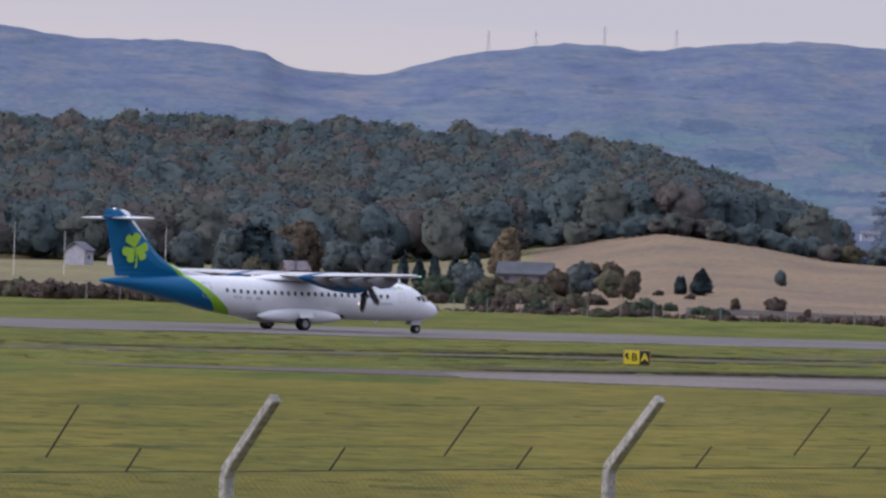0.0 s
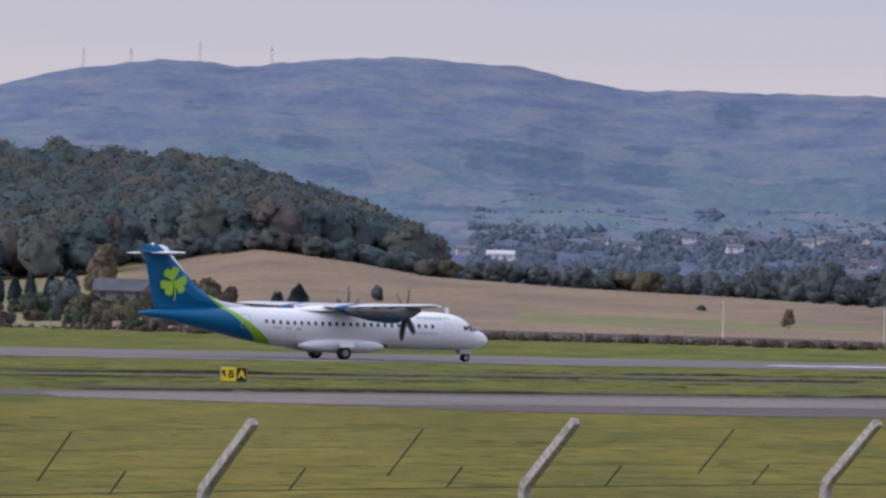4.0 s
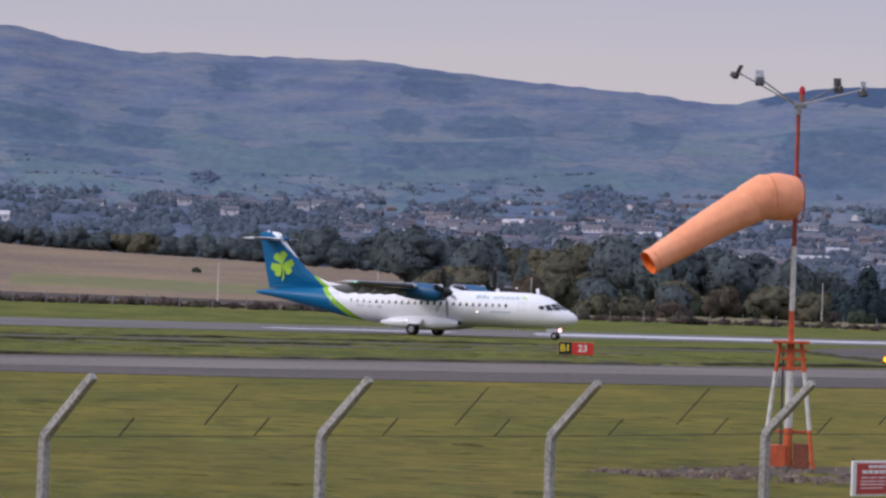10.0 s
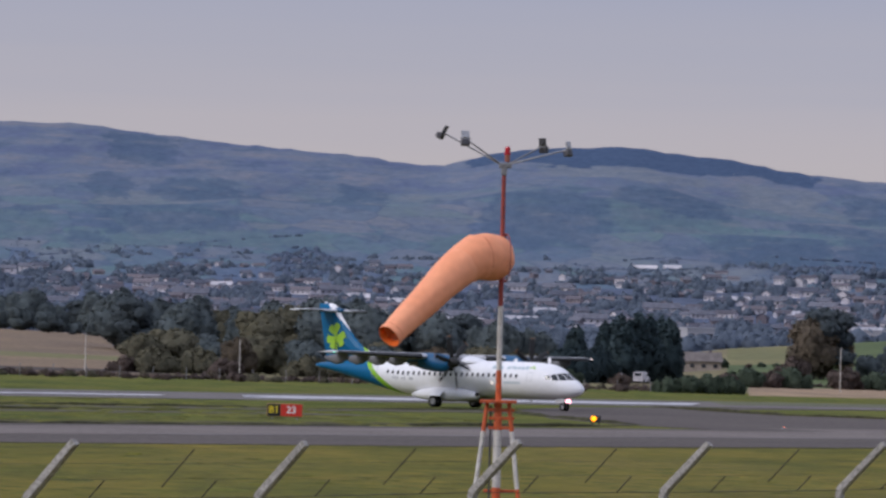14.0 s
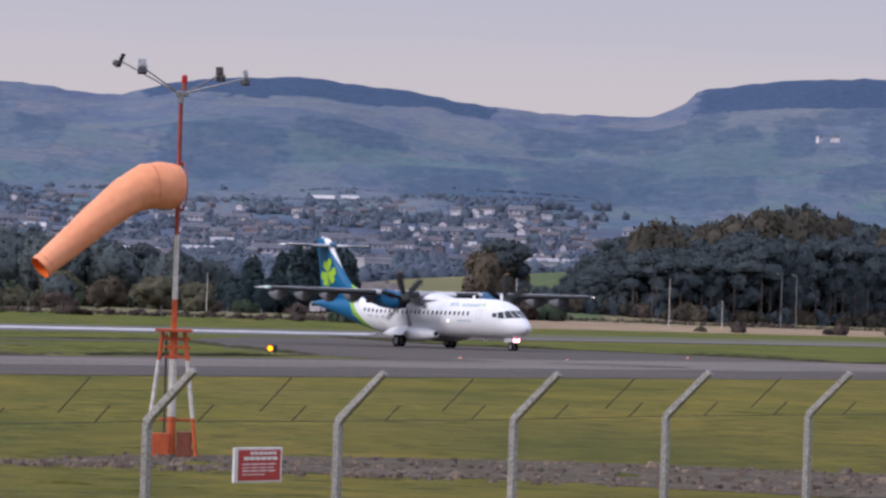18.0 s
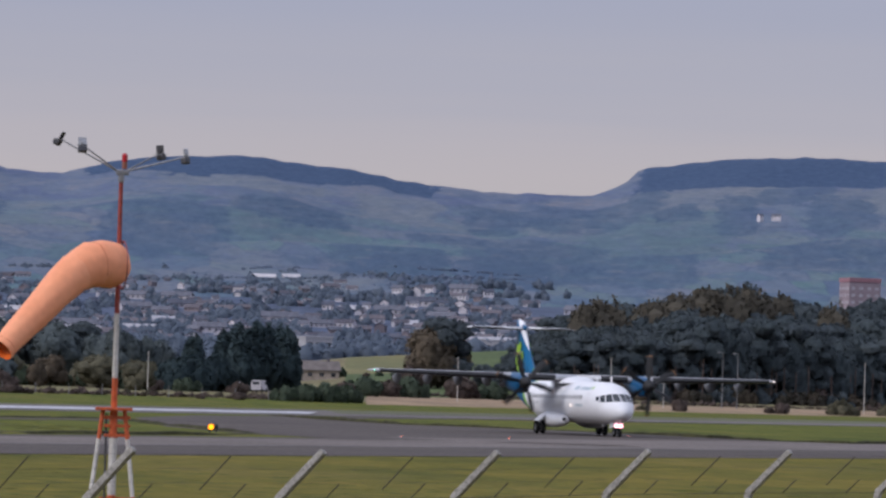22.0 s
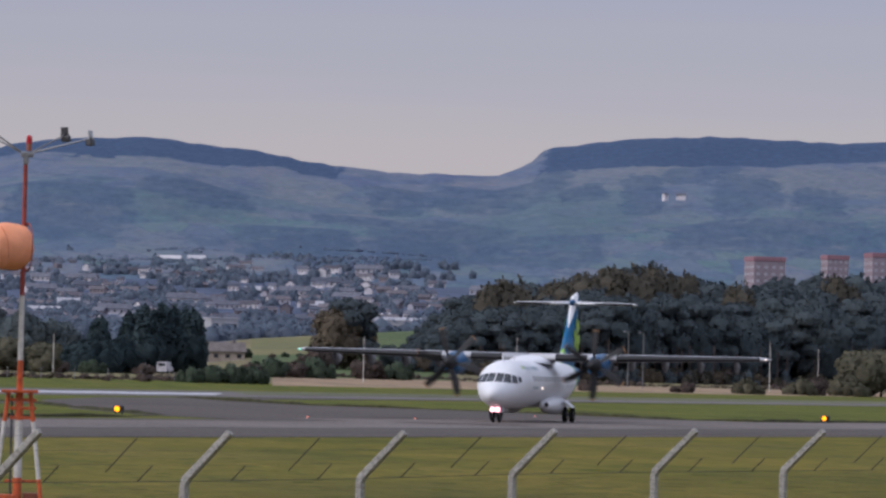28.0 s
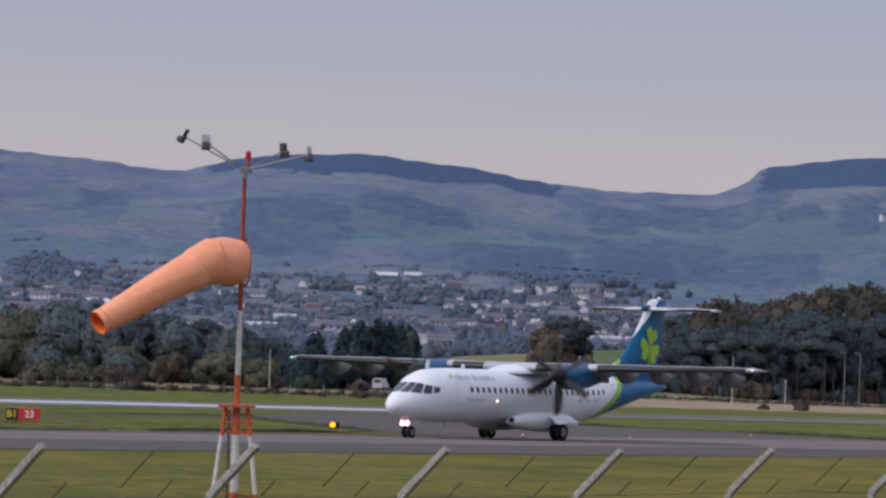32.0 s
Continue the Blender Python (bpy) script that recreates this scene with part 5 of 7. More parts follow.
# Darker orange for the rings: a crease's shade put into colour.
CREASE_SHADE = material("crease_shade_orange", (0.74, 0.22, 0.09), 0.8, 0, 0.05, 0.4)
SLEEVE_IN = material("orange_sleeve_lining", (0.85, 0.17, 0.03), 0.85, 0, 0.08, 0.4)
LAMP_CASE = material("lamp_casing", (0.07, 0.07, 0.08), 0.5, 0.3, 0.1, 0.3)
LAMP_FACE = material("lamp_face", (0.45, 0.45, 0.46), 0.3, 0.5, 0.1, 0.3)
RED_GLASS = material("red_beacon_glass", (0.45, 0.01, 0.02), 0.2, 0, 0.05, 0.2)
MAST_AT = bearing(76.43, 75.8)


def make_mast():
    """Local axes: x to the right as seen from the fence, y away, z up."""
    mast = thing("windsock_mast", Matrix.Translation((MAST_AT.x, MAST_AT.y, 0)) @ Matrix.Rotation(radians(-76.43), 4, "Z"), "red and white banded mast with an orange windsock and floodlights", "windsock")
    for z0, z1, r0, r1, mat in ((0.0, 0.68, 0.075, 0.072, ORANGE), (0.68, 1.64, 0.072, 0.068, MASTWHITE), (1.64, 2.12, 0.068, 0.065, ORANGE), (2.12, 2.64, 0.052, 0.048, ORANGE), (2.64, 3.72, 0.048, 0.044, MASTWHITE), (3.72, 6.06, 0.042, 0.036, DARKRED)):
        bm = bmesh.new()
        rod(bm, (0, 0, z0), (0, 0, z1), r0, r1, 14)
        part("pole_section", bm, mat, mast, smooth=False)
    for dx, dy in ((-0.43, -0.1), (0.43, -0.1), (0.0, 0.45)):
        for z0, z1, mat in ((0.0, 0.66, ORANGE), (0.66, 1.62, MASTWHITE), (1.62, 2.1, ORANGE)):
            bm = bmesh.new()
            f = lambda z: (dx * (1 - z / 2.1 * 0.58), dy * (1 - z / 2.1 * 0.58), z)
            rod(bm, f(z0), f(z1), 0.036, 0.036, 8)
            part("leg_section", bm, mat, mast)
    bm = bmesh.new()
    box(bm, (0.62, 0.5, 0.05), (0, 0, 2.12), bevel=0.008)
    part("platform", bm, ORANGE, mast)
    for z in (1.98, 1.84, 1.68):
        bm = bmesh.new()
        box(bm, (0.44, 0.05, 0.05), (0.06, -0.04, z), bevel=0.006)
        part("brace", bm, ORANGE, mast)
    for z, w in ((0.62, 0.52), (0.1, 0.72)):
        bm = bmesh.new()
        box(bm, (w, 0.04, 0.05), (0.05, 0.1, z), bevel=0.006)
        part("brace", bm, ORANGE, mast)
    bm = bmesh.new()
    box(bm, (0.30, 0.3, 0.40), (-0.17, 0.05, 0.2), bevel=0.015)
    part("equipment_box", bm, ORANGE, mast)
    bm = bmesh.new()
    box(bm, (0.26, 0.34, 0.42), (0.22, 0.08, 0.22), bevel=0.015)
    part("equipment_box", bm, material("dull_red_box", (0.24, 0.06, 0.03), 0.6, 0, 0.15, 0.3), mast)
    # conduit and ladder rungs up the pole
    bm = bmesh.new()
    rod(bm, (-0.12, -0.02, 0.1), (-0.12, -0.02, 2.05), 0.02, None, 6)
    part("conduit", bm, LAMP_CASE, mast)
    # hub, beacon and lamp arms
    bm = bmesh.new()
    box(bm, (0.22, 0.10, 0.09), (0.02, 0, 6.08), bevel=0.02)
    box(bm, (0.10, 0.10, 0.18), (0.0, 0, 6.0), bevel=0.02)
    part("hub", bm, STEEL, mast)
    bm = bmesh.new()
    rod(bm, (0.05, 0, 6.14), (0.05, 0, 6.26), 0.045, 0.045, 12)
    part("beacon_base", bm, material("brown_beacon_base", (0.30, 0.10, 0.06), 0.5, 0, 0.05, 0.2), mast)
    bm = bmesh.new()
    rod(bm, (0.05, 0, 6.26), (0.05, 0, 6.36), 0.05, 0.05, 14)
    bmesh.ops.create_icosphere(bm, subdivisions=2, radius=0.05, matrix=Matrix.Translation((0.05, 0, 6.36)))
    part("beacon", bm, RED_GLASS, mast, "dark red beacon glass")
    for x, y, z, lean, yaw, pale in ((-1.03, 0.35, 6.64, 28, 68, False), (-0.66, -0.35, 6.52, -14, 14, True), (0.64, 0.35, 6.46, 10, -32, False), (1.07, -0.35, 6.38, -10, 58, True)):
        bm = bmesh.new()
        rod(bm, (0.06 * (1 if x > 0 else -1), 0, 6.1), (x, y, z - 0.02), 0.016, 0.012, 8)
        part("arm", bm, STEEL, mast)
        turn = Matrix.Translation((x, y, z)) @ Euler((0, 0, radians(yaw))).to_matrix().to_4x4() @ Euler((radians(lean), 0, 0)).to_matrix().to_4x4()
        bm = bmesh.new()
        box(bm, (0.145, 0.10, 0.11), (0, 0.02, -0.085), bevel=0.02)
        for k in range(4):
            box(bm, (0.13, 0.02, 0.01), (0, 0.08, -0.12 + k * 0.022))
        bmesh.ops.transform(bm, matrix=turn, verts=bm.verts[:])
        lamp = part("floodlight", bm, LAMP_CASE, mast, "small dark floodlight, unlit")
        bm = bmesh.new()
        box(bm, (0.14, 0.022, 0.13), (0, 0.0, 0.05), bevel=0.006)
        box(bm, (0.05, 0.03, 0.05), (0, -0.015, 0.02), bevel=0.006)
        bmesh.ops.transform(bm, matrix=turn, verts=bm.verts[:])
        part("lamp_face", bm, LAMP_FACE if pale else LAMP_CASE, lamp)
        bm = bmesh.new()
        rod(bm, (-0.09, 0, -0.02), (0.09, 0, -0.02), 0.01, None, 6)
        bmesh.ops.transform(bm, matrix=turn, verts=bm.verts[:])
        part("bracket", bm, STEEL, lamp)
    # sleeve: mouth hoop, then two lengths that hang in the wind
    bm = bmesh.new()
    hoop = []
    for k in range(32):
        a = 2 * math.pi * k / 32
        mid, out = Vector((0.08 - 0.07 * math.cos(a), 0.385 * math.cos(a), 4.53 + 0.385 * math.sin(a))), Vector((0, math.cos(a), math.sin(a)))
        hoop.append([bm.verts.new(mid + out * 0.012 * math.cos(q) + Vector((0.012 * math.sin(q), 0, 0))) for q in (0, 1.05, 2.09, 3.14, 4.19, 5.24)])
    for k in range(32):
        for q in range(6):
            bm.faces.new((hoop[k][q], hoop[k][(q + 1) % 6], hoop[(k + 1) % 32][(q + 1) % 6], hoop[(k + 1) % 32][q]))
    part("mouth_hoop", bm, DARKRED, mast)
    for z in (4.14, 4.92):
        bm = bmesh.new()
        rod(bm, (0, 0, z), (0.1, 0, z), 0.02, None, 8)
        part("hoop_bracket", bm, DARKRED, mast)

    def tube(path, name, pivot, lining, creases=()):
        rnd = random.Random(7)
        bm = bmesh.new()
        rings = []
        for i, (x, z, r) in enumerate(path):
            a, b = path[max(i - 1, 0)], path[min(i + 1, len(path) - 1)]
            d = Vector((b[0] - a[0], 0, b[1] - a[1])).normalized()
            n = Vector((-d.z, 0, d.x))
            ring = []
            for k in range(32):
                ang = 2 * math.pi * k / 32
                rr = r * (1 + 0.018 * math.sin(ang * 5 + i * 1.7) + 0.012 * math.sin(ang * 9 - i))
                slant = -0.18 * max(0.0, (x + 0.2) / 0.32) * rr * math.cos(ang)
                ring.append(Vector((x + slant, 0, z)) - Vector(pivot) + n * rr * math.sin(ang) + Vector((0, rr * math.cos(ang), 0)))
            rings.append(ring)
        loft(bm, rings, cap=False)
        inner = [[v * 1.0 for v in ring] for ring in rings]
        ob = part(name, bm, SLEEVE, mast, "pale orange windsock cloth", smooth=True)
        ob.location = pivot
        # Rings coloured dark to show the shade of a fold in the cloth.
        for k0 in creases:
            bm = bmesh.new()
            mids = [sum(ring, Vector()) / 32 for ring in rings]
            loft(bm, [[mids[i] + (v - mids[i]) * grow + (mids[k0 + 1] - mids[k0]) * shift for v in rings[i]] for i, grow, shift in ((k0, 1.0, -0.05), (k0, 1.012, 0.0), (k0, 1.012, 0.45), (k0, 1.0, 0.5))], cap=False)
            part("crease_ring", bm, CREASE_SHADE, ob, "darker ring with the shade of a cloth crease painted in", smooth=True)
        if lining:
            bm = bmesh.new()
            c = Vector((path[-1][0], 0, path[-1][1])) - Vector(pivot)
            loft(bm, [[v * 1.0 for v in rings[-1]], [c + (v - c) * 0.94 for v in rings[-1]], [c + (v - c) * 0.9 + (rings[-3][k] - rings[-1][k]) for k, v in enumerate(rings[-1])]], cap=False)
            part("lining", bm, SLEEVE_IN, ob, "darker orange inside", smooth=True)
        return ob

    upper = tube([(0.08, 4.53, 0.372), (0.00, 4.53, 0.388), (-0.16, 4.53, 0.393), (-0.28, 4.53, 0.390), (-0.36, 4.525, 0.372), (-0.40, 4.515, 0.384), (-0.50, 4.48, 0.366), (-0.60, 4.435, 0.350), (-0.70, 4.38, 0.334), (-0.79, 4.325, 0.312), (-0.86, 4.27, 0.28)], "sleeve_upper", (0.10, 0.0, 4.53), False, (4,))
    lower = tube([(-0.66, 4.415, 0.312), (-0.76, 4.36, 0.330), (-0.88, 4.275, 0.322), (-1.04, 4.145, 0.304), (-1.22, 3.985, 0.286), (-1.42, 3.80, 0.270), (-1.62, 3.62, 0.254), (-1.84, 3.42, 0.236), (-2.06, 3.22, 0.218), (-2.20, 3.095, 0.200), (-2.24, 3.06, 0.212), (-2.29, 3.015, 0.204)], "sleeve_lower", (-0.79, 0.0, 4.35), True, (9,))
    return mast, upper, lower


MAST, SLEEVE_UPPER, SLEEVE_LOWER = make_mast()

# ---- signs by the taxiways ----
BLACK = material("sign_black", (0.012, 0.012, 0.012), 0.5, 0, 0.05, 0.3)
YELLOW = material("sign_yellow", (0.80, 0.62, 0.02), 0.45, 0, 0.05, 0.4)
SIGNRED = material("sign_red", (0.62, 0.035, 0.02), 0.45, 0, 0.05, 0.4)
SIGNWHITE = material("sign_white", (0.80, 0.78, 0.76), 0.5, 0, 0.05, 0.4)
NOTICE_RED = material("notice_red", (0.50, 0.045, 0.04), 0.5, 0, 0.05, 0.3)


def lettering(name, words, size, at, mat, parent):
    cu = bpy.data.curves.new(name, "FONT")
    cu.body, cu.size, cu.extrude, cu.align_x, cu.align_y = words, size, 0.004, "CENTER", "CENTER"
    cu.offset = size * 0.022
    tmp = bpy.data.objects.new(name, cu)
    scene.collection.objects.link(tmp)
    bpy.context.view_layer.update()
    me = bpy.data.meshes.new_from_object(tmp.evaluated_get(bpy.context.evaluated_depsgraph_get()))
    bpy.data.objects.remove(tmp)
    me.materials.clear()
    me.materials.append(mat)
    me.transform(Matrix.Translation(at) @ Matrix.Rotation(radians(90), 4, "X"))
    ob = new(name, me)
    ob.parent = parent
    return ob


def taxi_sign(at, facing, panels, h, label, lift=0.22):
    """panels: (width, board material, words, letter material), from left to right as read."""
    sign = thing("taxiway_sign", Matrix.Translation(at) @ Matrix.Rotation(radians(-facing), 4, "Z"), label, "sign", "taxiway signs")
    total = sum(p[0] for p in panels)
    x = -total / 2
    bm = bmesh.new()
    box(bm, (total + 0.06, 0.16, h + 0.05), (0, 0.09, lift + h / 2), bevel=0.02)
    part("housing", bm, material("sign_housing", (0.35, 0.24, 0.08), 0.6, 0, 0.1, 0.4), sign)
    for w, mat, words, ink in panels:
        bm = bmesh.new()
        box(bm, (w - 0.03, 0.02, h - 0.03), (x + w / 2, 0.0, lift + h / 2), bevel=0.004)
        panel = part("panel", bm, mat, sign)
        if words == "<arrow>":
            bm = bmesh.new()
            rod(bm, (x + w * 0.28, -0.012, lift + h * 0.36), (x + w * 0.16, -0.012, lift + h * 0.72), 0.035, None, 4)
            rod(bm, (x + w * 0.12, -0.012, lift + h * 0.78), (x + w * 0.12, -0.012, lift + h * 0.5), 0.03, None, 4)
            rod(bm, (x + w * 0.12, -0.012, lift + h * 0.78), (x + w * 0.3, -0.012, lift + h * 0.72), 0.03, None, 4)
            part("arrow", bm, ink, panel)
            lettering("letter", "B", h * 0.75, (x + w * 0.66, -0.014, lift + h / 2), ink, panel)
        else:
            lettering("letter", words, h * 0.78, (x + w / 2, -0.014, lift + h / 2), ink, panel)
        x += w
    for dx in (-total * 0.36, total * 0.36):
        bm = bmesh.new()
        box(bm, (0.08, 0.08, lift + 0.05), (dx, 0.09, (lift + 0.05) / 2 - 0.02), bevel=0.006)
        part("leg", bm, STEEL, sign)
    return sign


at_b = bearing(73.735, 225)
taxi_sign((at_b.x, at_b.y, 0), 73.7, ((0.66, BLACK, "B1", YELLOW), (1.08, SIGNRED, "23", SIGNWHITE)), 0.62, "black and red lit taxiway sign reading B1 and 23", 0.16)
at_a = bearing(63.115, 182)
taxi_sign((at_a.x, at_a.y, 0), 63.1, ((0.62, YELLOW, "<arrow>", BLACK), (0.40, BLACK, "A", YELLOW)), 0.56, "yellow and black taxiway sign with arrow and letter A", 0.12)


# ---- guard lights and taxiway centre lights ----
AMBER = glow("amber_light", (1.0, 0.33, 0.0), 2.6)
STUD = glow("red_stud_light", (1.0, 0.22, 0.10), 1.1)


def guard_light(p, s):
    c = ps(p, s)
    ob = thing("guard_light", Matrix.Translation((c.x, c.y, 0.02)) @ Matrix.Rotation(radians(-78), 4, "Z"), "lit amber guard light on a dark stand", "light", "guard lights")
    bm = bmesh.new()
    box(bm, (0.55, 0.2, 0.36), (0.05, 0.1, 0.3), bevel=0.03)
    rod(bm, (-0.12, 0.1, 0), (-0.12, 0.1, 0.2), 0.04)
    rod(bm, (0.22, 0.1, 0), (0.22, 0.1, 0.2), 0.04)
    part("housing", bm, LAMP_CASE, ob)
    bm = bmesh.new()
    rod(bm, (-0.05, -0.01, 0.3), (-0.05, -0.05, 0.3), 0.14, 0.12, 18)
    part("lens", bm, AMBER, ob, "glowing amber lens")
    bm = bmesh.new()
    rod(bm, (0.22, -0.01, 0.3), (0.22, -0.03, 0.3), 0.09, 0.08, 14)
    part("spare_lens", bm, BLACK, ob)


guard_light(132.6, 197.8)
guard_light(121.6, 262.0)
for p, s in ((126, 206), (124, 214), (134.5, 247)):
    c = ps(p, s, 0.02)
    ob = thing("stud_light", Matrix.Translation(c), "small red stop-bar stud set in the tarmac", "light", "stop-bar studs")
    bm = bmesh.new()
    rod(bm, (0, 0, 0), (0, 0, 0.05), 0.12, 0.09, 14)
    part("rim", bm, STEEL, ob)
    bm = bmesh.new()
    rod(bm, (-0.06, -0.05, 0.06), (0.06, -0.05, 0.06), 0.035, None, 8)
    part("lens", bm, STUD, ob)


# ---- notice board wired to the fence ----
def make_notice():
    def on_fence(az):
        base, d = Vector((40.97, 9.68, 0)) - FENCE_OUT * 0.55, Vector((*FENCE_D, 0))
        w = bearing(az, 1)
        k = (base.x * d.y - base.y * d.x) / (w.x * d.y - w.y * d.x)
        return w * k
    a, b = on_fence(77.17), on_fence(77.77)
    mid, width = (a + b) / 2, (b - a).length
    turn = math.atan2(b.y - a.y, b.x - a.x)
    ob = thing("notice_board", Matrix.Translation(Vector((mid.x, mid.y, 0.875)) + FENCE_OUT * 0.06) @ Matrix.Rotation(turn, 4, "Z"), "red notice board with white lettering wired to the fence", "sign")
    h = 0.34
    bm = bmesh.new()
    box(bm, (width, 0.03, h), (0, 0, h / 2), bevel=0.006)
    part("board", bm, SIGNWHITE, ob)
    bm = bmesh.new()
    box(bm, (width - 0.09, 0.01, h - 0.045), (0.01, -0.018, h / 2), bevel=0.003)
    part("red_face", bm, NOTICE_RED, ob)
    for z, x0, w, t in ((0.285, 0.06, 0.42, 0.028), (0.235, 0.02, 0.54, 0.034), (0.18, 0.0, 0.54, 0.012), (0.145, -0.02, 0.52, 0.01), (0.115, -0.01, 0.54, 0.012), (0.08, -0.09, 0.36, 0.01)):
        n = 6 if t > 0.02 else 4
        for k in range(n):
            bm = bmesh.new()
            box(bm, (w / n * 0.84, 0.004, t), (x0 - w / 2 + w * (k + 0.5) / n, -0.025, z))
            part("bar", bm, SIGNWHITE, ob)
    for x in (-width * 0.42, width * 0.42):
        bm = bmesh.new()
        rod(bm, (x, 0, h - 0.01), (x, 0.05, h + 0.03), 0.004, None, 6)
        part("tie", bm, WIRE, ob)


make_notice()

# ---- trees, hedges, woods ----
def fast_mesh(name, verts, quads, mats, idx=None, normals=None):
    me = bpy.data.meshes.new(name)
    n, f = len(verts), len(quads)
    me.vertices.add(n)
    me.vertices.foreach_set("co", np.asarray(verts, np.float32).ravel())
    me.loops.add(f * 4)
    me.loops.foreach_set("vertex_index", np.asarray(quads, np.int32).ravel())
    me.polygons.add(f)
    me.polygons.foreach_set("loop_start", np.arange(0, f * 4, 4, dtype=np.int32))
    for m in mats:
        me.materials.append(m)
    if idx is not None:
        me.polygons.foreach_set("material_index", np.asarray(idx, np.int32))
    me.polygons.foreach_set("use_smooth", np.ones(f, bool))
    me.update(calc_edges=True)
    me.validate()
    if normals is not None:
        me.normals_split_custom_set_from_vertices(np.asarray(normals, np.float32))
    return me


def leafy_body(rng, centre, wide, tall, leaves, leaf, grid, taper=0.0):
    """One uneven rounded body of foliage, its skin covered with small leaf cards; returns verts and quads."""
    nu, nv = grid
    seed = rng.uniform(0, 100, 3)
    waves = rng.normal(size=(10, 3)) * np.array([2.2] * 4 + [5.0] * 6)[:, None]
    phase = rng.uniform(0, 6.28, 10)
    amps = np.array([0.075] * 4 + [0.035] * 6)

    def skin(d):
        swell = 1 + (np.sin(d @ waves.T + phase) * amps).sum(1)
        narrow = 1 - taper * (d[:, 2] * 0.5 + 0.5)
        return centre + d * swell[:, None] * np.stack([wide * narrow, wide * narrow, np.full(len(d), tall)], 1)

    u, v = np.meshgrid(np.linspace(0, 2 * np.pi, nu + 1)[:-1], np.linspace(-1.5, 1.5, nv))
    d = np.stack([np.cos(u) * np.cos(v), np.sin(u) * np.cos(v), np.sin(v)], -1).reshape(-1, 3)
    i, k = np.meshgrid(np.arange(nv - 1), np.arange(nu), indexing="ij")
    k2 = (k + 1) % nu
    quads = np.stack([i * nu + k, i * nu + k2, (i + 1) * nu + k2, (i + 1) * nu + k], -1).reshape(-1, 4)
    verts, lean = [centre + (skin(d) - centre) * 0.95], [d]
    d = rng.normal(size=(leaves, 3))
    d[:, 2] += 0.25
    d /= np.linalg.norm(d, axis=1)[:, None]
    pos = centre + (skin(d) - centre) * rng.uniform(0.92, 1.10, (leaves, 1))
    nrm = d + rng.normal(scale=0.85, size=d.shape)
    nrm /= np.linalg.norm(nrm, axis=1)[:, None]
    nrm *= np.where((nrm * d).sum(1) < 0, -1.0, 1.0)[:, None]
    a = np.cross(nrm, rng.normal(size=d.shape))
    a /= np.linalg.norm(a, axis=1)[:, None]
    b = np.cross(nrm, a)
    s = leaf * rng.uniform(0.7, 1.5, (leaves, 1))
    verts.append(np.stack([pos - a * s - b * s * 0.6, pos + a * s - b * s * 0.7, pos + a * s * 0.8 + b * s * 0.6, pos - a * s * 0.9 + b * s * 0.7], 1).reshape(-1, 3))
    quads = np.concatenate([quads, nu * nv + np.arange(leaves * 4).reshape(-1, 4)])
    lean.append(np.repeat(d + nrm * 0.45, 4, axis=0))
    lean = np.concatenate(lean)
    return np.concatenate(verts), quads, lean / np.linalg.norm(lean, axis=1)[:, None]


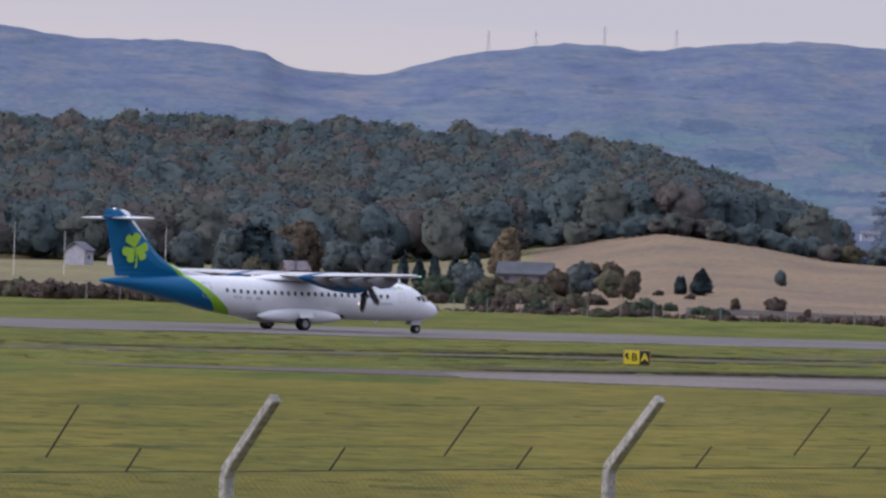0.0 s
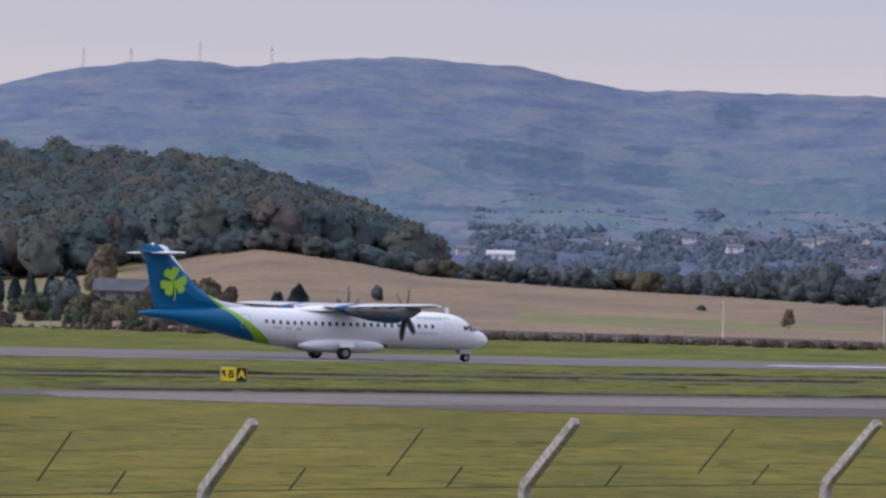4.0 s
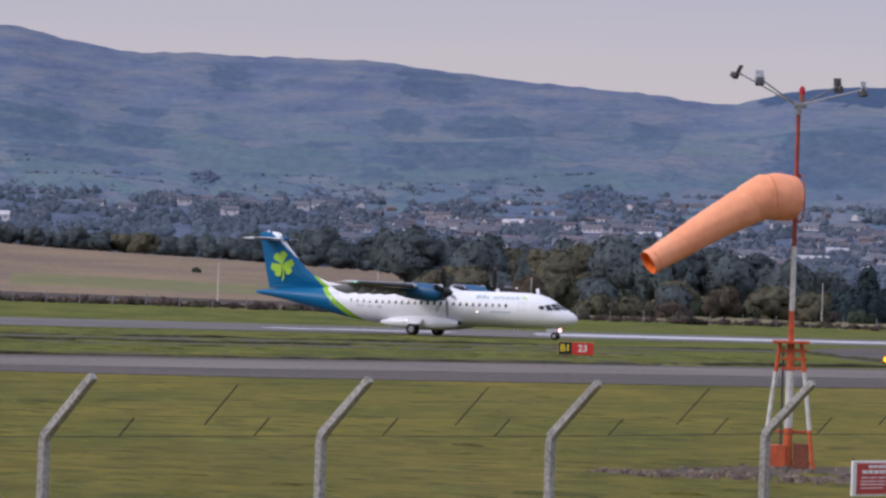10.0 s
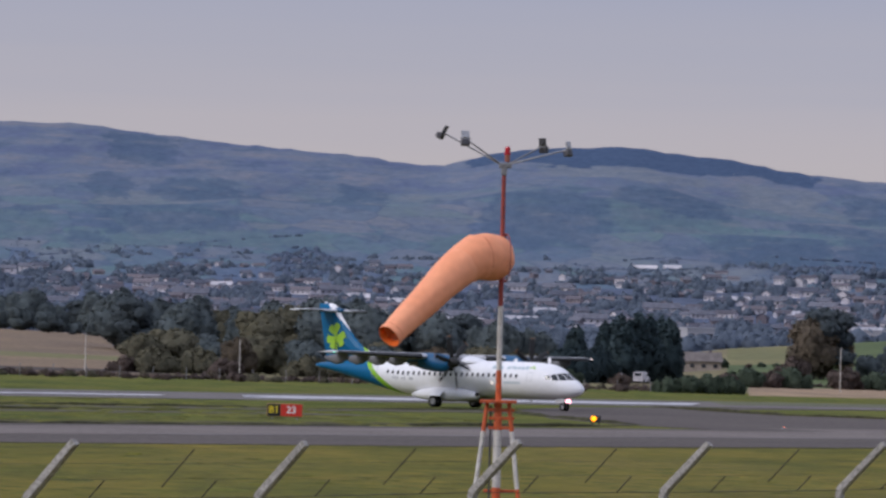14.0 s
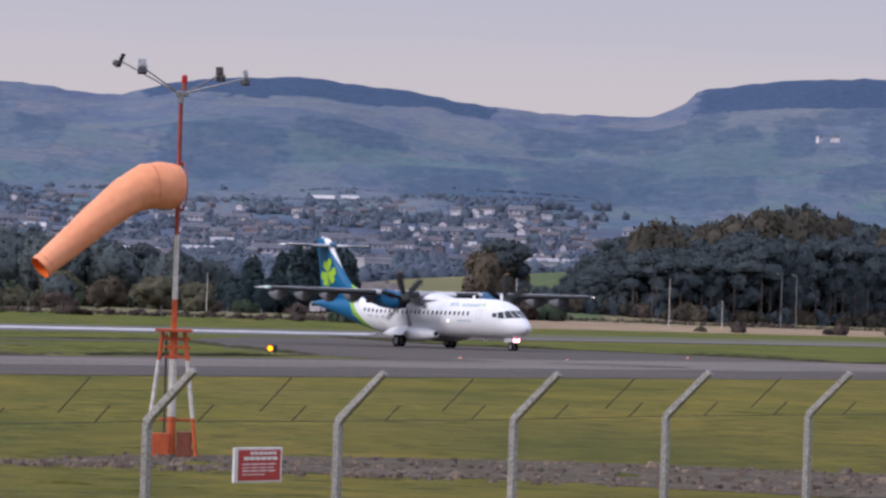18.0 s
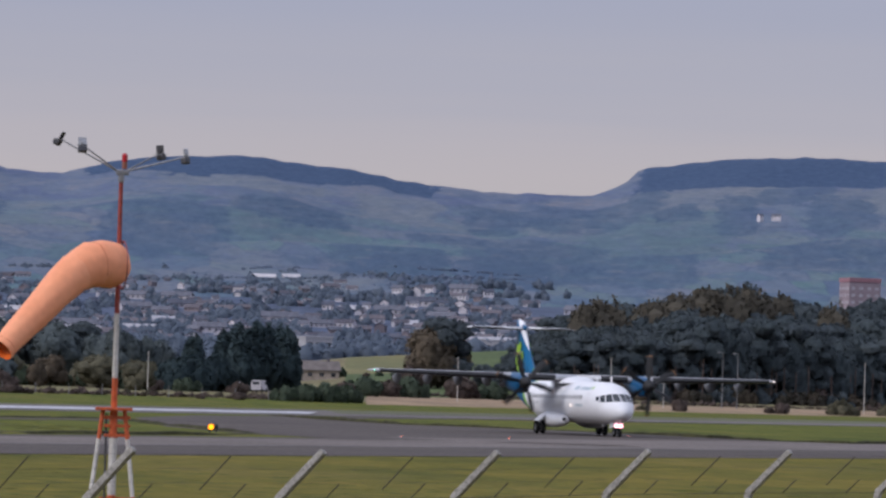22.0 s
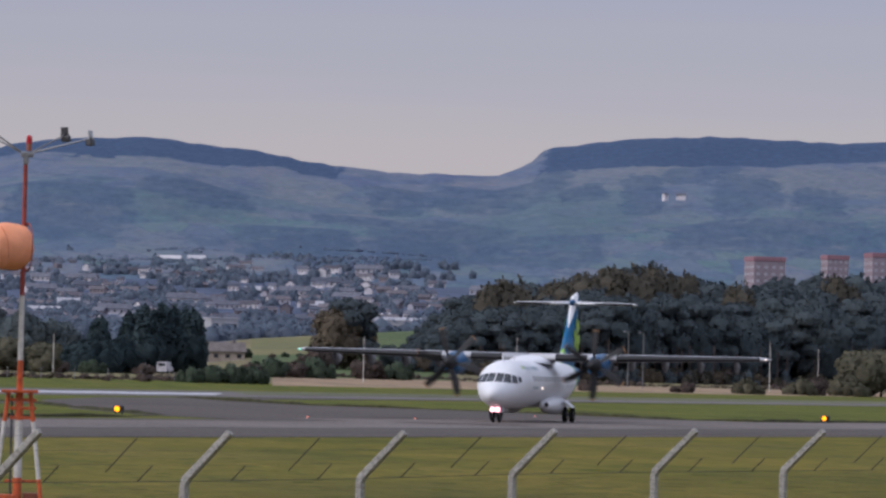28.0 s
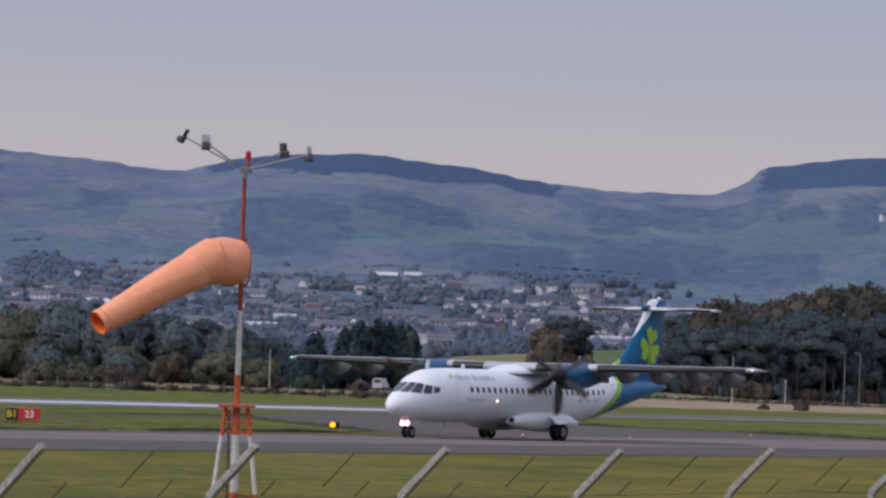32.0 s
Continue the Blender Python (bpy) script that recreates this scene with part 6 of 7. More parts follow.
def crown(kind, seed, bodies=7, leaves=110, grid=(18, 11)):
    """A crown for a tree one unit high, by kind of growth."""
    rng = np.random.default_rng(seed)
    vs, qs, ns, n = [], [], [], 0
    turn = rng.uniform(0, 6.28)
    for k in range(bodies):
        a, u = turn + k * 2.4, k / max(1, bodies - 1)
        taper, leaf = 0.0, 0.028
        if kind == "broad":
            c = (0, 0, 0.52) if k == 0 else (rng.uniform(0.15, 0.26) * math.cos(a), rng.uniform(0.15, 0.26) * math.sin(a), 0.16 + 0.56 * u)
            wide, tall = (0.30, 0.42) if k == 0 else (rng.uniform(0.17, 0.26), rng.uniform(0.17, 0.25))
        elif kind == "dome":
            out = rng.uniform(0.15, 0.24)
            c = (0, 0, 0.47) if k == 0 else (out * math.cos(a), out * math.sin(a), 0.24 + 0.48 * u * rng.uniform(0.8, 1.1))
            wide, tall = (0.35, 0.43) if k == 0 else (rng.uniform(0.18, 0.25), rng.uniform(0.17, 0.24))
            leaf = 0.026
        elif kind == "mass":
            c = (rng.uniform(0.0, 0.3) * math.cos(a), rng.uniform(0.0, 0.3) * math.sin(a), 0.12)
            wide, tall, leaf = rng.uniform(0.42, 0.62), rng.uniform(0.62, 0.86), 0.10
        elif kind == "spire":
            c = (0.03 * math.cos(a), 0.03 * math.sin(a), 0.36 + 0.36 * u)
            wide, tall, taper = 0.21 - 0.09 * u, 0.34 - 0.08 * u, 0.75
        elif kind == "column":
            c = (0.10 * math.cos(a) * rng.uniform(0.4, 1), 0.10 * math.sin(a) * rng.uniform(0.4, 1), 0.36 + 0.22 * rng.uniform(0, 1))
            wide, tall, taper = rng.uniform(0.13, 0.18), rng.uniform(0.34, 0.42), 0.62
        elif kind == "pine":
            c = (rng.uniform(0.04, 0.20) * math.cos(a), rng.uniform(0.04, 0.20) * math.sin(a), 0.32 + 0.56 * u)
            wide, tall, leaf = rng.uniform(0.15, 0.22), rng.uniform(0.085, 0.13), 0.019
        elif kind == "thin":
            c = (0.16 * math.cos(a) * (1.1 - u), 0.16 * math.sin(a) * (1.1 - u), 0.34 + 0.5 * u)
            wide, tall = rng.uniform(0.10, 0.15), rng.uniform(0.12, 0.2)
        else:
            out = rng.uniform(0.05, 0.8)
            c = (out * math.cos(a), out * math.sin(a), rng.uniform(0.12, 0.58) * (1.1 - 0.6 * out))
            wide, tall, leaf = rng.uniform(0.18, 0.34), rng.uniform(0.18, 0.40), 0.055
        v, q, lean = leafy_body(rng, np.array(c), wide, tall, leaves, leaf, grid, taper)
        vs.append(v)
        qs.append(q + n)
        ns.append(lean)
        n += len(v)
    vs, ns = np.concatenate(vs), np.concatenate(ns)
    # the crown is lit as one rounded whole, its clumps a little apart
    whole = (vs - np.array((0, 0, 0.25))) * np.array((1, 1, 0.8))
    whole /= np.linalg.norm(whole, axis=1)[:, None] + 1e-6
    soft = 0.22 if kind == "dome" else 0.40
    ns = ns * soft + whole * (1 - soft) + np.array((0, 0, 0.55 if kind in ("dome", "pine") else 0.15))
    return vs, np.concatenate(qs), ns / (np.linalg.norm(ns, axis=1)[:, None] + 1e-6)


def trunk_mesh(seed, kind):
    rnd = random.Random(seed)
    bm = bmesh.new()
    top = {"broad": 0.55, "spire": 0.85, "column": 0.7, "pine": 0.8, "thin": 0.8}.get(kind, 0.3)
    bend = (rnd.uniform(-0.03, 0.03), rnd.uniform(-0.03, 0.03))
    pts = [(bend[0] * u * u * 4, bend[1] * u * 3, top * u - (0.03 if u == 0 else 0)) for u in (0, 0.35, 0.7, 1.0)]
    base = 0.018 if kind in ("spire", "column", "thin") else 0.026
    for a, b, r0, r1 in zip(pts, pts[1:], (base, base * 0.75, base * 0.5), (base * 0.75, base * 0.5, base * 0.25)):
        rod(bm, a, b, r0, r1, 7)
    for k in range(6):
        u = rnd.uniform(0.45, 0.95)
        a = rnd.uniform(0, 6.28)
        p = Vector(pts[1]).lerp(Vector(pts[3]), u)
        ln_ = rnd.uniform(0.12, 0.26) if kind != "spire" else 0.1
        rod(bm, p, p + Vector((math.cos(a) * ln_, math.sin(a) * ln_, ln_ * 0.7)), base * 0.4, base * 0.12, 5)
    return mesh_of("trunk", bm, BARK)


PROTO = {}


def tree_kind(key, kind, leaf, seed, label, category="tree", bodies=8, leaves=260):
    v, q, lean = crown(kind, seed, bodies, leaves, (10, 7))
    PROTO[key] = (trunk_mesh(seed, kind), fast_mesh("crown", v, q, (leaf,), None, lean), label, category)


tree_kind("oak", "broad", LEAF_GREEN, 1, "dark green broadleaf tree in early autumn")
tree_kind("ash", "broad", LEAF_GREEN, 2, "full dark green hedgerow tree")
tree_kind("elm", "broad", LEAF_OLIVE, 3, "olive green broadleaf tree starting to turn")
tree_kind("rowan", "broad", LEAF_RUST, 4, "rust brown autumn tree")
tree_kind("poplar", "thin", LEAF_PALE, 5, "tall thin tree with yellowing leaves")
tree_kind("cypress", "column", NEEDLES, 6, "dense dark conifer with a rounded top")
tree_kind("spruce", "spire", NEEDLES, 7, "small dark pointed conifer")
tree_kind("pine", "pine", PINE, 8, "tall dark pine with a bare trunk")
tree_kind("thorn", "bush", THORN, 9, "bare brown thorn bush on the field edge", "bush", 13, 190)
tree_kind("gorse", "bush", LEAF_OLIVE, 10, "low olive green bush on the field edge", "bush", 13, 190)
tree_kind("laurel", "bush", LAUREL, 11, "low dark green bush beside the field", "bush", 13, 190)
tree_kind("yew", "bush", NEEDLES, 13, "rounded dark evergreen bush beside the conifers", "bush", 13, 190)
tree_kind("beech", "dome", TURNING, 12, "round-topped browning tree at the top of the wood", "tree", 9, 220)


def plant(key, az, r, height, wide=1.0, seed=0, group=""):
    rnd = random.Random(seed * 7919 + int(az * 1000) + int(r))
    trunk, leaves, label, category = PROTO[key]
    p = bearing(az, float(reach_out(az, r)))
    z = float(ground_z(p.x, p.y)) - 0.05
    ob = thing({"bush": "bush"}.get(category, "tree"), Matrix.LocRotScale((p.x, p.y, z), Euler((0, 0, rnd.uniform(0, 6.28))), (height * wide, height * wide, height)), label, category, group)
    for name, me in (("trunk", trunk), ("crown", leaves)):
        o = new(name, me)
        o.parent = ob
    return ob


def height_for(az, r, el):
    r = float(reach_out(az, r))
    p = bearing(az, r)
    return max(1.0, EYE_Z + r * math.tan(radians(el)) - float(ground_z(p.x, p.y)))


rnd = random.Random(42)
# tree belt behind the stubble field
BELT_AZ = (65.5, 66.0, 66.6, 67.5, 68.1, 68.7, 69.4, 69.8, 70.4, 70.8, 71.5, 72.1, 72.6, 73.3, 74.0, 74.4, 74.9, 75.9, 76.6, 77.2)
BELT_EL = (0.62, 0.78, 0.74, 0.79, 0.72, 0.79, 0.76, 0.80, 0.90, 0.80, 0.97, 0.90, 0.85, 0.76, 0.92, 0.94, 0.80, 0.78, 0.66, 0.50)
az = 65.6
while az < 77.1:
    el = float(np.interp(az, BELT_AZ, BELT_EL)) * rnd.uniform(0.88, 1.03)
    r = rnd.uniform(905, 985) if az < 71.5 else rnd.uniform(700, 820)
    key = rnd.choice(("oak", "ash", "oak", "ash", "oak", "elm" if az > 71 else "ash", "pine"))
    h = height_for(az, r, el)
    plant(key, az, r, h, rnd.uniform(0.85, 1.2), 1, "tree belt")
    az += rnd.uniform(0.16, 0.30)
az = 65.7
while az < 71.9:
    plant(rnd.choice(("oak", "ash", "elm")), az, rnd.uniform(890, 905), rnd.uniform(2.5, 5.0), 1.5, 2, "tree belt")
    az += rnd.uniform(0.2, 0.4)
# lighter trees before the belt
for az, r, el, key, wide in ((71.9, 560, 0.42, "elm", 1.3), (72.3, 560, 0.50, "elm", 1.3), (72.1, 540, 0.28, "gorse", 1.0), (72.7, 575, 0.40, "ash", 1.3), (73.4, 560, 0.45, "elm", 1.2), (74.0, 545, 0.36, "ash", 1.3), (75.0, 560, 0.40, "elm", 1.2), (74.4, 540, 0.2, "gorse", 1.1),
                            (75.6, 560, 0.32, "rowan", 1.2), (76.2, 560, 0.36, "elm", 1.4), (76.7, 540, 0.3, "elm", 1.3), (73.0, 530, 0.16, "thorn", 1.2), (74.9, 530, 0.18, "thorn", 1.1), (70.0, 640, 0.30, "poplar", 1.2), (68.9, 760, 0.35, "laurel", 0.8), (71.75, 545, 0.16, "thorn", 1.0)):
    plant(key, az, r, height_for(az, r, el), wide, 3, "field trees")
rnd_f = random.Random(57)
for k in range(26):
    az = 72.0 + 5.2 * (k + rnd_f.random()) / 26
    r = rnd_f.uniform(535, 585)
    plant(rnd_f.choice(("elm", "ash", "gorse", "laurel", "rowan", "gorse")), az, r, height_for(az, r, rnd_f.uniform(0.12, 0.40)), rnd_f.uniform(0.9, 1.3), 41, "field trees")
# dark conifer block and its neighbours
for az, el in ((77.82, 0.74), (77.93, 0.80), (78.06, 0.83), (78.18, 0.85), (78.3, 0.84), (78.42, 0.83), (78.53, 0.80), (78.6, 0.72), (77.76, 0.62), (78.0, 0.72), (78.25, 0.76), (78.5, 0.72), (77.4, 0.67)):
    r = rnd.uniform(575, 600)
    plant("cypress", az, r, height_for(az, r, el), rnd.uniform(1.0, 1.25), 4, "conifer block")
for az, el in ((77.22, 0.36), (77.36, 0.46), (77.5, 0.47), (77.63, 0.40)):
    plant("yew", az, 560, height_for(az, 560, el), 0.75, 5, "conifer block")
# tall thinning trees further along
for az, el, key, wide in ((80.42, 0.80, "rowan", 1.0), (80.6, 0.93, "pine", 1.2), (80.74, 0.66, "poplar", 1.2), (80.5, 0.5, "poplar", 1.4), (80.2, 0.38, "thorn", 0.8), (81.1, 0.35, "ash", 1.2)):
    plant(key, az, 610, height_for(az, 610, el), wide, 6, "field trees")
for az, el, key in ((79.3, 0.13, "thorn"), (79.6, 0.22, "laurel"), (79.9, 0.18, "thorn"), (80.1, 0.24, "laurel"), (80.8, 0.26, "thorn"), (81.2, 0.2, "laurel"), (76.9, 0.1, "thorn"), (77.3, 0.12, "laurel"), (78.0, 0.08, "thorn")):
    plant(key, az, 545, height_for(az, 545, el), 1.0, 7, "field bushes")
for az, el, key in ((79.6, 0.2, "thorn"), (79.75, 0.24, "laurel"), (79.95, 0.22, "laurel"), (80.15, 0.26, "thorn"), (80.35, 0.22, "laurel"), (80.9, 0.24, "laurel"), (81.1, 0.26, "laurel"), (79.2, 0.34, "laurel"), (79.12, 0.28, "rowan")):
    plant(key, az, 700, height_for(az, 700, el), 0.9, 12, "field bushes")
# bushes along the far edge of the airfield
for a0, a1, step, lo, hi in ((54.0, 57.6, 0.11, -0.06, 0.13), (61.9, 63.2, 0.2, -0.12, 0.05), (64.0, 67.2, 0.35, -0.22, -0.10), (68.9, 72.2, 0.22, -0.20, -0.04), (72.2, 76.9, 0.24, -0.18, -0.02), (76.9, 79.0, 0.3, -0.16, -0.04)):
    az = a0
    while az < a1:
        r = rnd.uniform(488, 508)
        plant(rnd.choice(("thorn", "thorn", "gorse")), az, r, height_for(az, r, rnd.uniform(lo, hi)), rnd.uniform(0.8, 1.3), 8, "hedge bushes")
        az += step * rnd.uniform(0.6, 1.4)
for az, el, key in ((57.0, 0.10, "gorse"), (57.25, 0.16, "gorse"), (57.4, 0.06, "thorn"), (78.6, 0.06, "laurel"), (78.85, 0.10, "laurel"), (79.1, 0.13, "laurel"), (79.35, 0.10, "laurel"), (84.85, 0.02, "thorn"), (84.7, -0.06, "thorn"), (85.6, 0.08, "gorse"), (86.3, 0.1, "gorse"), (86.5, 0.14, "thorn"), (87.0, 0.42, "elm"), (87.3, 0.48, "elm"), (83.1, -0.08, "gorse"), (83.55, 0.03, "thorn"), (86.85, 0.2, "gorse")):
    plant(key, az, 492, height_for(az, 492, el), 0.9 if key != "elm" else 1.2, 9, "hedge bushes")
# round the farm at the foot of the wooded hill
for az, r, el, key, wide in ((63.56, 620, 0.38, "cypress", 1.5), (63.82, 620, 0.46, "spruce", 2.4), (64.81, 700, 0.48, "oak", 0.9), (61.37, 700, 0.88, "poplar", 1.0), (61.25, 700, 0.7, "poplar", 1.0), (60.05, 690, 0.52, "cypress", 0.9), (60.25, 690, 0.46, "spruce", 1.6), (60.45, 690, 0.55, "cypress", 0.9), (60.7, 690, 0.50, "spruce", 1.7), (60.95, 690, 0.59, "cypress", 1.2),
                            (58.15, 760, 0.92, "cypress", 2.0), (57.9, 760, 0.8, "oak", 1.0), (58.4, 760, 0.75, "ash", 1.0), (58.7, 770, 0.92, "rowan", 1.0), (58.85, 770, 0.7, "rowan", 1.0), (59.3, 760, 0.7, "oak", 1.1), (59.7, 760, 0.72, "ash", 1.0), (57.3, 780, 0.75, "oak", 1.0), (56.7, 780, 0.72, "ash", 1.0), (58.2, 700, 0.5, "gorse", 0.6),
                            (62.4, 640, 0.50, "rowan", 1.0), (62.7, 640, 0.52, "rowan", 1.1), (62.15, 640, 0.40, "thorn", 0.9), (62.95, 640, 0.42, "rowan", 1.0), (61.6, 640, 0.3, "gorse", 1.0), (61.1, 620, 0.18, "gorse", 1.0), (63.3, 610, 0.1, "thorn", 1.0), (63.7, 600, 0.05, "thorn", 1.0), (62.5, 560, 0.12, "thorn", 1.1), (62.0, 555, 0.1, "gorse", 1.1), (61.5, 560, 0.14, "gorse", 1.0), (59.6, 660, 0.32, "laurel", 0.9), (60.0, 640, 0.2, "gorse", 1.0)):
    plant(key, az, r, height_for(az, r, el), wide, 10, "farm trees")


rnd_b = random.Random(91)
for k in range(19):
    az = 59.0 + 6.2 * (k + rnd_b.random()) / 19
    r = rnd_b.uniform(504, 570)
    plant(rnd_b.choice(("thorn", "rowan", "gorse", "thorn", "laurel")), az, r, rnd_b.uniform(1.2, 2.6), rnd_b.uniform(0.8, 1.2), 20, "hedge bushes")
for az, r, h, key in ((60.9, 600, 6.5, "ash"), (61.2, 590, 5.0, "gorse"), (62.0, 600, 5.5, "rowan"), (62.3, 610, 6.5, "oak"), (62.65, 600, 5.5, "elm"), (62.9, 590, 4.5, "rowan"), (61.75, 585, 4.0, "gorse"), (60.5, 610, 5.0, "laurel")):
    plant(key, az, r, h * 0.72, 1.1, 21, "farm trees")


def wood(name, spots, kinds, label, bodies=5, leaves=60, grid=(12, 8)):
    """Many trees too far off to count, in one mesh."""
    rng = np.random.default_rng(5)
    models = [(*crown(k, 50 + i, bodies, leaves, grid), i) for i, (k, m) in enumerate(kinds)]
    vs, qs, ids, ns, n = [], [], [], [], 0
    for x, y, z, h, w in spots:
        v, q, lean, i = models[rng.integers(len(models))]
        a = rng.uniform(0, 2 * np.pi)
        c, s = np.cos(a), np.sin(a)
        p = np.stack([(v[:, 0] * c - v[:, 1] * s) * h * w + x, (v[:, 0] * s + v[:, 1] * c) * h * w + y, v[:, 2] * h + z], 1)
        vs.append(p)
        qs.append(q + n)
        ids.append(np.full(len(q), i))
        ns.append(np.stack([lean[:, 0] * c - lean[:, 1] * s, lean[:, 0] * s + lean[:, 1] * c, lean[:, 2]], 1))
        n += len(p)
    me = fast_mesh(name, np.concatenate(vs), np.concatenate(qs), [m for k, m in kinds], np.concatenate(ids), np.concatenate(ns))
    return tagged(new(name, me), label, "trees", kind="stuff")


def spots_in(a0, a1, da, r0, r1, dr, height, seed, spread=1.0, vary=(0.82, 1.12)):
    rng = np.random.default_rng(seed)
    out = []
    for r in np.arange(r0, r1, dr):
        for a in np.arange(a0, a1, da):
            az_, rr = a + rng.uniform(-0.4, 0.4) * da, r + rng.uniform(-0.5, 0.5) * dr
            h = height(az_, rr) * rng.uniform(*vary)
            if h > 1:
                p = bearing(az_, float(reach_out(az_, rr)))
                out.append((p.x, p.y, float(ground_z(p.x, p.y)) - 0.3, h, rng.uniform(1.05, 1.45) * spread))
    return out


hill_spots = spots_in(53.0, 65.6, 0.31, 860, 1200, 14, lambda a, r: 0 if a > 65.45 or (61.3 < a and r < 905) or (a < 61.3 and r < 870) else 11.8 + 2.2 * noise.noise((a * 3.0, r / 32, 1)) if a < 64.8 else 10.5, 3, 0.86, (0.93, 1.05))
hill_spots += spots_in(61.4, 65.4, 0.2, 896, 908, 8, lambda a, r: 4.6, 13, 1.1)
wood("hillside_wood", hill_spots, (("dome", WOOD_GREEN), ("dome", WOOD_BROWN), ("dome", WOOD_GREEN), ("dome", WOOD_OLIVE), ("dome", WOOD_GREEN), ("dome", WOOD_OLIVE), ("dome", WOOD_BROWN), ("dome", WOOD_GREEN)), "dense autumn wood covering a low hill", 6, 80, (8, 6))
RW_AZ, RW_EL = (81.2, 81.5, 82.0, 82.6, 83.1, 83.7, 84.3, 84.9, 85.4, 86.4, 87.0, 90), (0.35, 0.60, 0.95, 1.18, 1.12, 1.33, 1.37, 1.26, 1.17, 1.30, 1.30, 1.3)


def pine_height(a, r):
    full = height_for(a, 690, float(np.interp(a, RW_AZ, RW_EL)))
    return full * float(np.interp(r, (610, 690), (0.72, 1.0))) if a > 81.25 else 0


wood("pine_wood", spots_in(81.2, 89.8, 0.22, 612, 730, 11, pine_height, 4, 0.72, (0.88, 1.06)), (("pine", PINE), ("pine", PINE_DEEP), ("pine", PINE), ("pine", PINE_DEEP), ("dome", PINE_DEEP), ("pine", PINE)), "dark pine wood beyond the airfield", 8, 130, (8, 5))
wood("wood_edge_scrub", spots_in(81.3, 89.8, 0.16, 598, 611, 5, lambda a, r: 3.6 + 2.4 * noise.noise((a * 2, r, 0)), 14, 0.7), (("bush", THORN), ("bush", TURNING), ("bush", PINE), ("bush", LEAF_RUST)), "brown undergrowth along the foot of the pine wood", 6, 60, (6, 4))
for az, wide in ((82.4, 1.0), (82.62, 0.9), (83.2, 0.9), (83.5, 1.0), (83.8, 0.9), (84.05, 1.0), (84.35, 1.0), (84.65, 0.9), (85.5, 0.7), (86.7, 0.8)):
    plant("beech", az, 650, height_for(az, 650, float(np.interp(az, RW_AZ, RW_EL)) + 0.07), wide * 0.72, 30, "wood edge trees")
plant("elm", 87.05, 585, height_for(87.05, 585, 0.46), 1.1, 31, "wood edge trees")
bm = bmesh.new()
for x, y, z, h, w in spots_in(81.6, 89.8, 0.24, 602, 616, 7, pine_height, 6):
    vv = rod(bm, (x, y, z), (x + 0.2, y, z + h * 0.5), 0.14, 0.09, 5, False)
tagged(new("pine_trunks", mesh_of("pine_trunks", bm, PINE_BARK)), "bare brown pine trunks at the edge of the wood", "trunks", kind="stuff")

# low scrub along the far boundary, with its post-and-wire fence
scrub = []
rng_h = np.random.default_rng(77)
for a in np.arange(53.5, 88.5, 0.05):
    r = (500 if a < 79.4 else 553) + rng_h.uniform(-5, 5)
    p = bearing(a, float(reach_out(a, r)))
    tall = 0.55 + 0.75 * max(0.0, noise.noise((a * 0.9, 2.0, 0.0)) + 0.35) + 0.15 * float(np.interp(a, (64.5, 66.0, 72.2, 72.8), (0, 1, 1, 0)))
    scrub.append((p.x, p.y, float(ground_z(p.x, p.y)) - 0.1, tall * rng_h.uniform(0.7, 1.25), 0.9))
wood("boundary_scrub", scrub, (("bush", THORN), ("bush", LEAF_RUST), ("bush", THORN)), "low brown scrub along the far airfield boundary", 4, 40, (6, 4))
far_fence = thing("boundary_fence", Matrix(), "distant wire fence with slim pale posts", "fence")
post_mesh = None
for a in np.arange(54.0, 79.0, 0.42):
    p = bearing(a, float(reach_out(a, 494)))
    if post_mesh is None:
        bm = bmesh.new()
        rod(bm, (0, 0, -0.2), (0, 0, 1.5), 0.06, 0.05, 6)
        post_mesh = mesh_of("post", bm, STEEL)
    o = new("post", post_mesh)
    o.location = (p.x, p.y, float(ground_z(p.x, p.y)))
    o.parent = far_fence


def make_tufts():
    """Low tussocks over the mown grass, thinning out away from the fence."""
    rng = np.random.default_rng(12)
    vs, qs, n = [], [], 0
    u = np.linspace(0, 2 * np.pi, 9)[:-1]
    for k in range(6400):
        verge = k >= 3600
        a = rng.uniform(54, 88)
        r = rng.uniform(130, 340) if verge else 44 + 90 * rng.uniform(0, 1) ** 1.4
        p = bearing(a, r)
        across, along = p.x * RUN_N.x + p.y * RUN_N.y, p.x * RUN_D.x + p.y * RUN_D.y
        if not verge and (across > 90 or across < 34):
            continue
        if verge and (across < 124 or across > 211 or (along > 185 + (across - 124) * 0.9)):
            continue
        big = k % 60 == 0
        w, h = rng.uniform(0.10, 0.28) * (1.6 if big else 1.0), rng.uniform(0.006, 0.018) * (3.5 if big else 1.0)
        if verge:
            w, h = rng.uniform(0.3, 0.9), rng.uniform(0.02, 0.09)
        z = float(ground_z(p.x, p.y))
        for ring_w, ring_z in ((1.0, -0.01), (0.7, 0.7), (0.2, 1.0)):
            k_ = rng.uniform(0.75, 1.25, 8) * w * ring_w
            vs.append(np.stack([p.x + np.cos(u) * k_, p.y + np.sin(u) * k_ * 1.6, np.full(8, z + h * ring_z)], 1))
        for i in range(2):
            for j in range(8):
                qs.append((n + i * 8 + j, n + i * 8 + (j + 1) % 8, n + (i + 1) * 8 + (j + 1) % 8, n + (i + 1) * 8 + j))
        n += 24
    me = fast_mesh("grass_tufts", np.concatenate(vs), np.array(qs), (TUSSOCK,))
    tagged(new("grass_tufts", me), "low darker tussocks scattered over the mown grass", "grass", kind="stuff")


make_tufts()

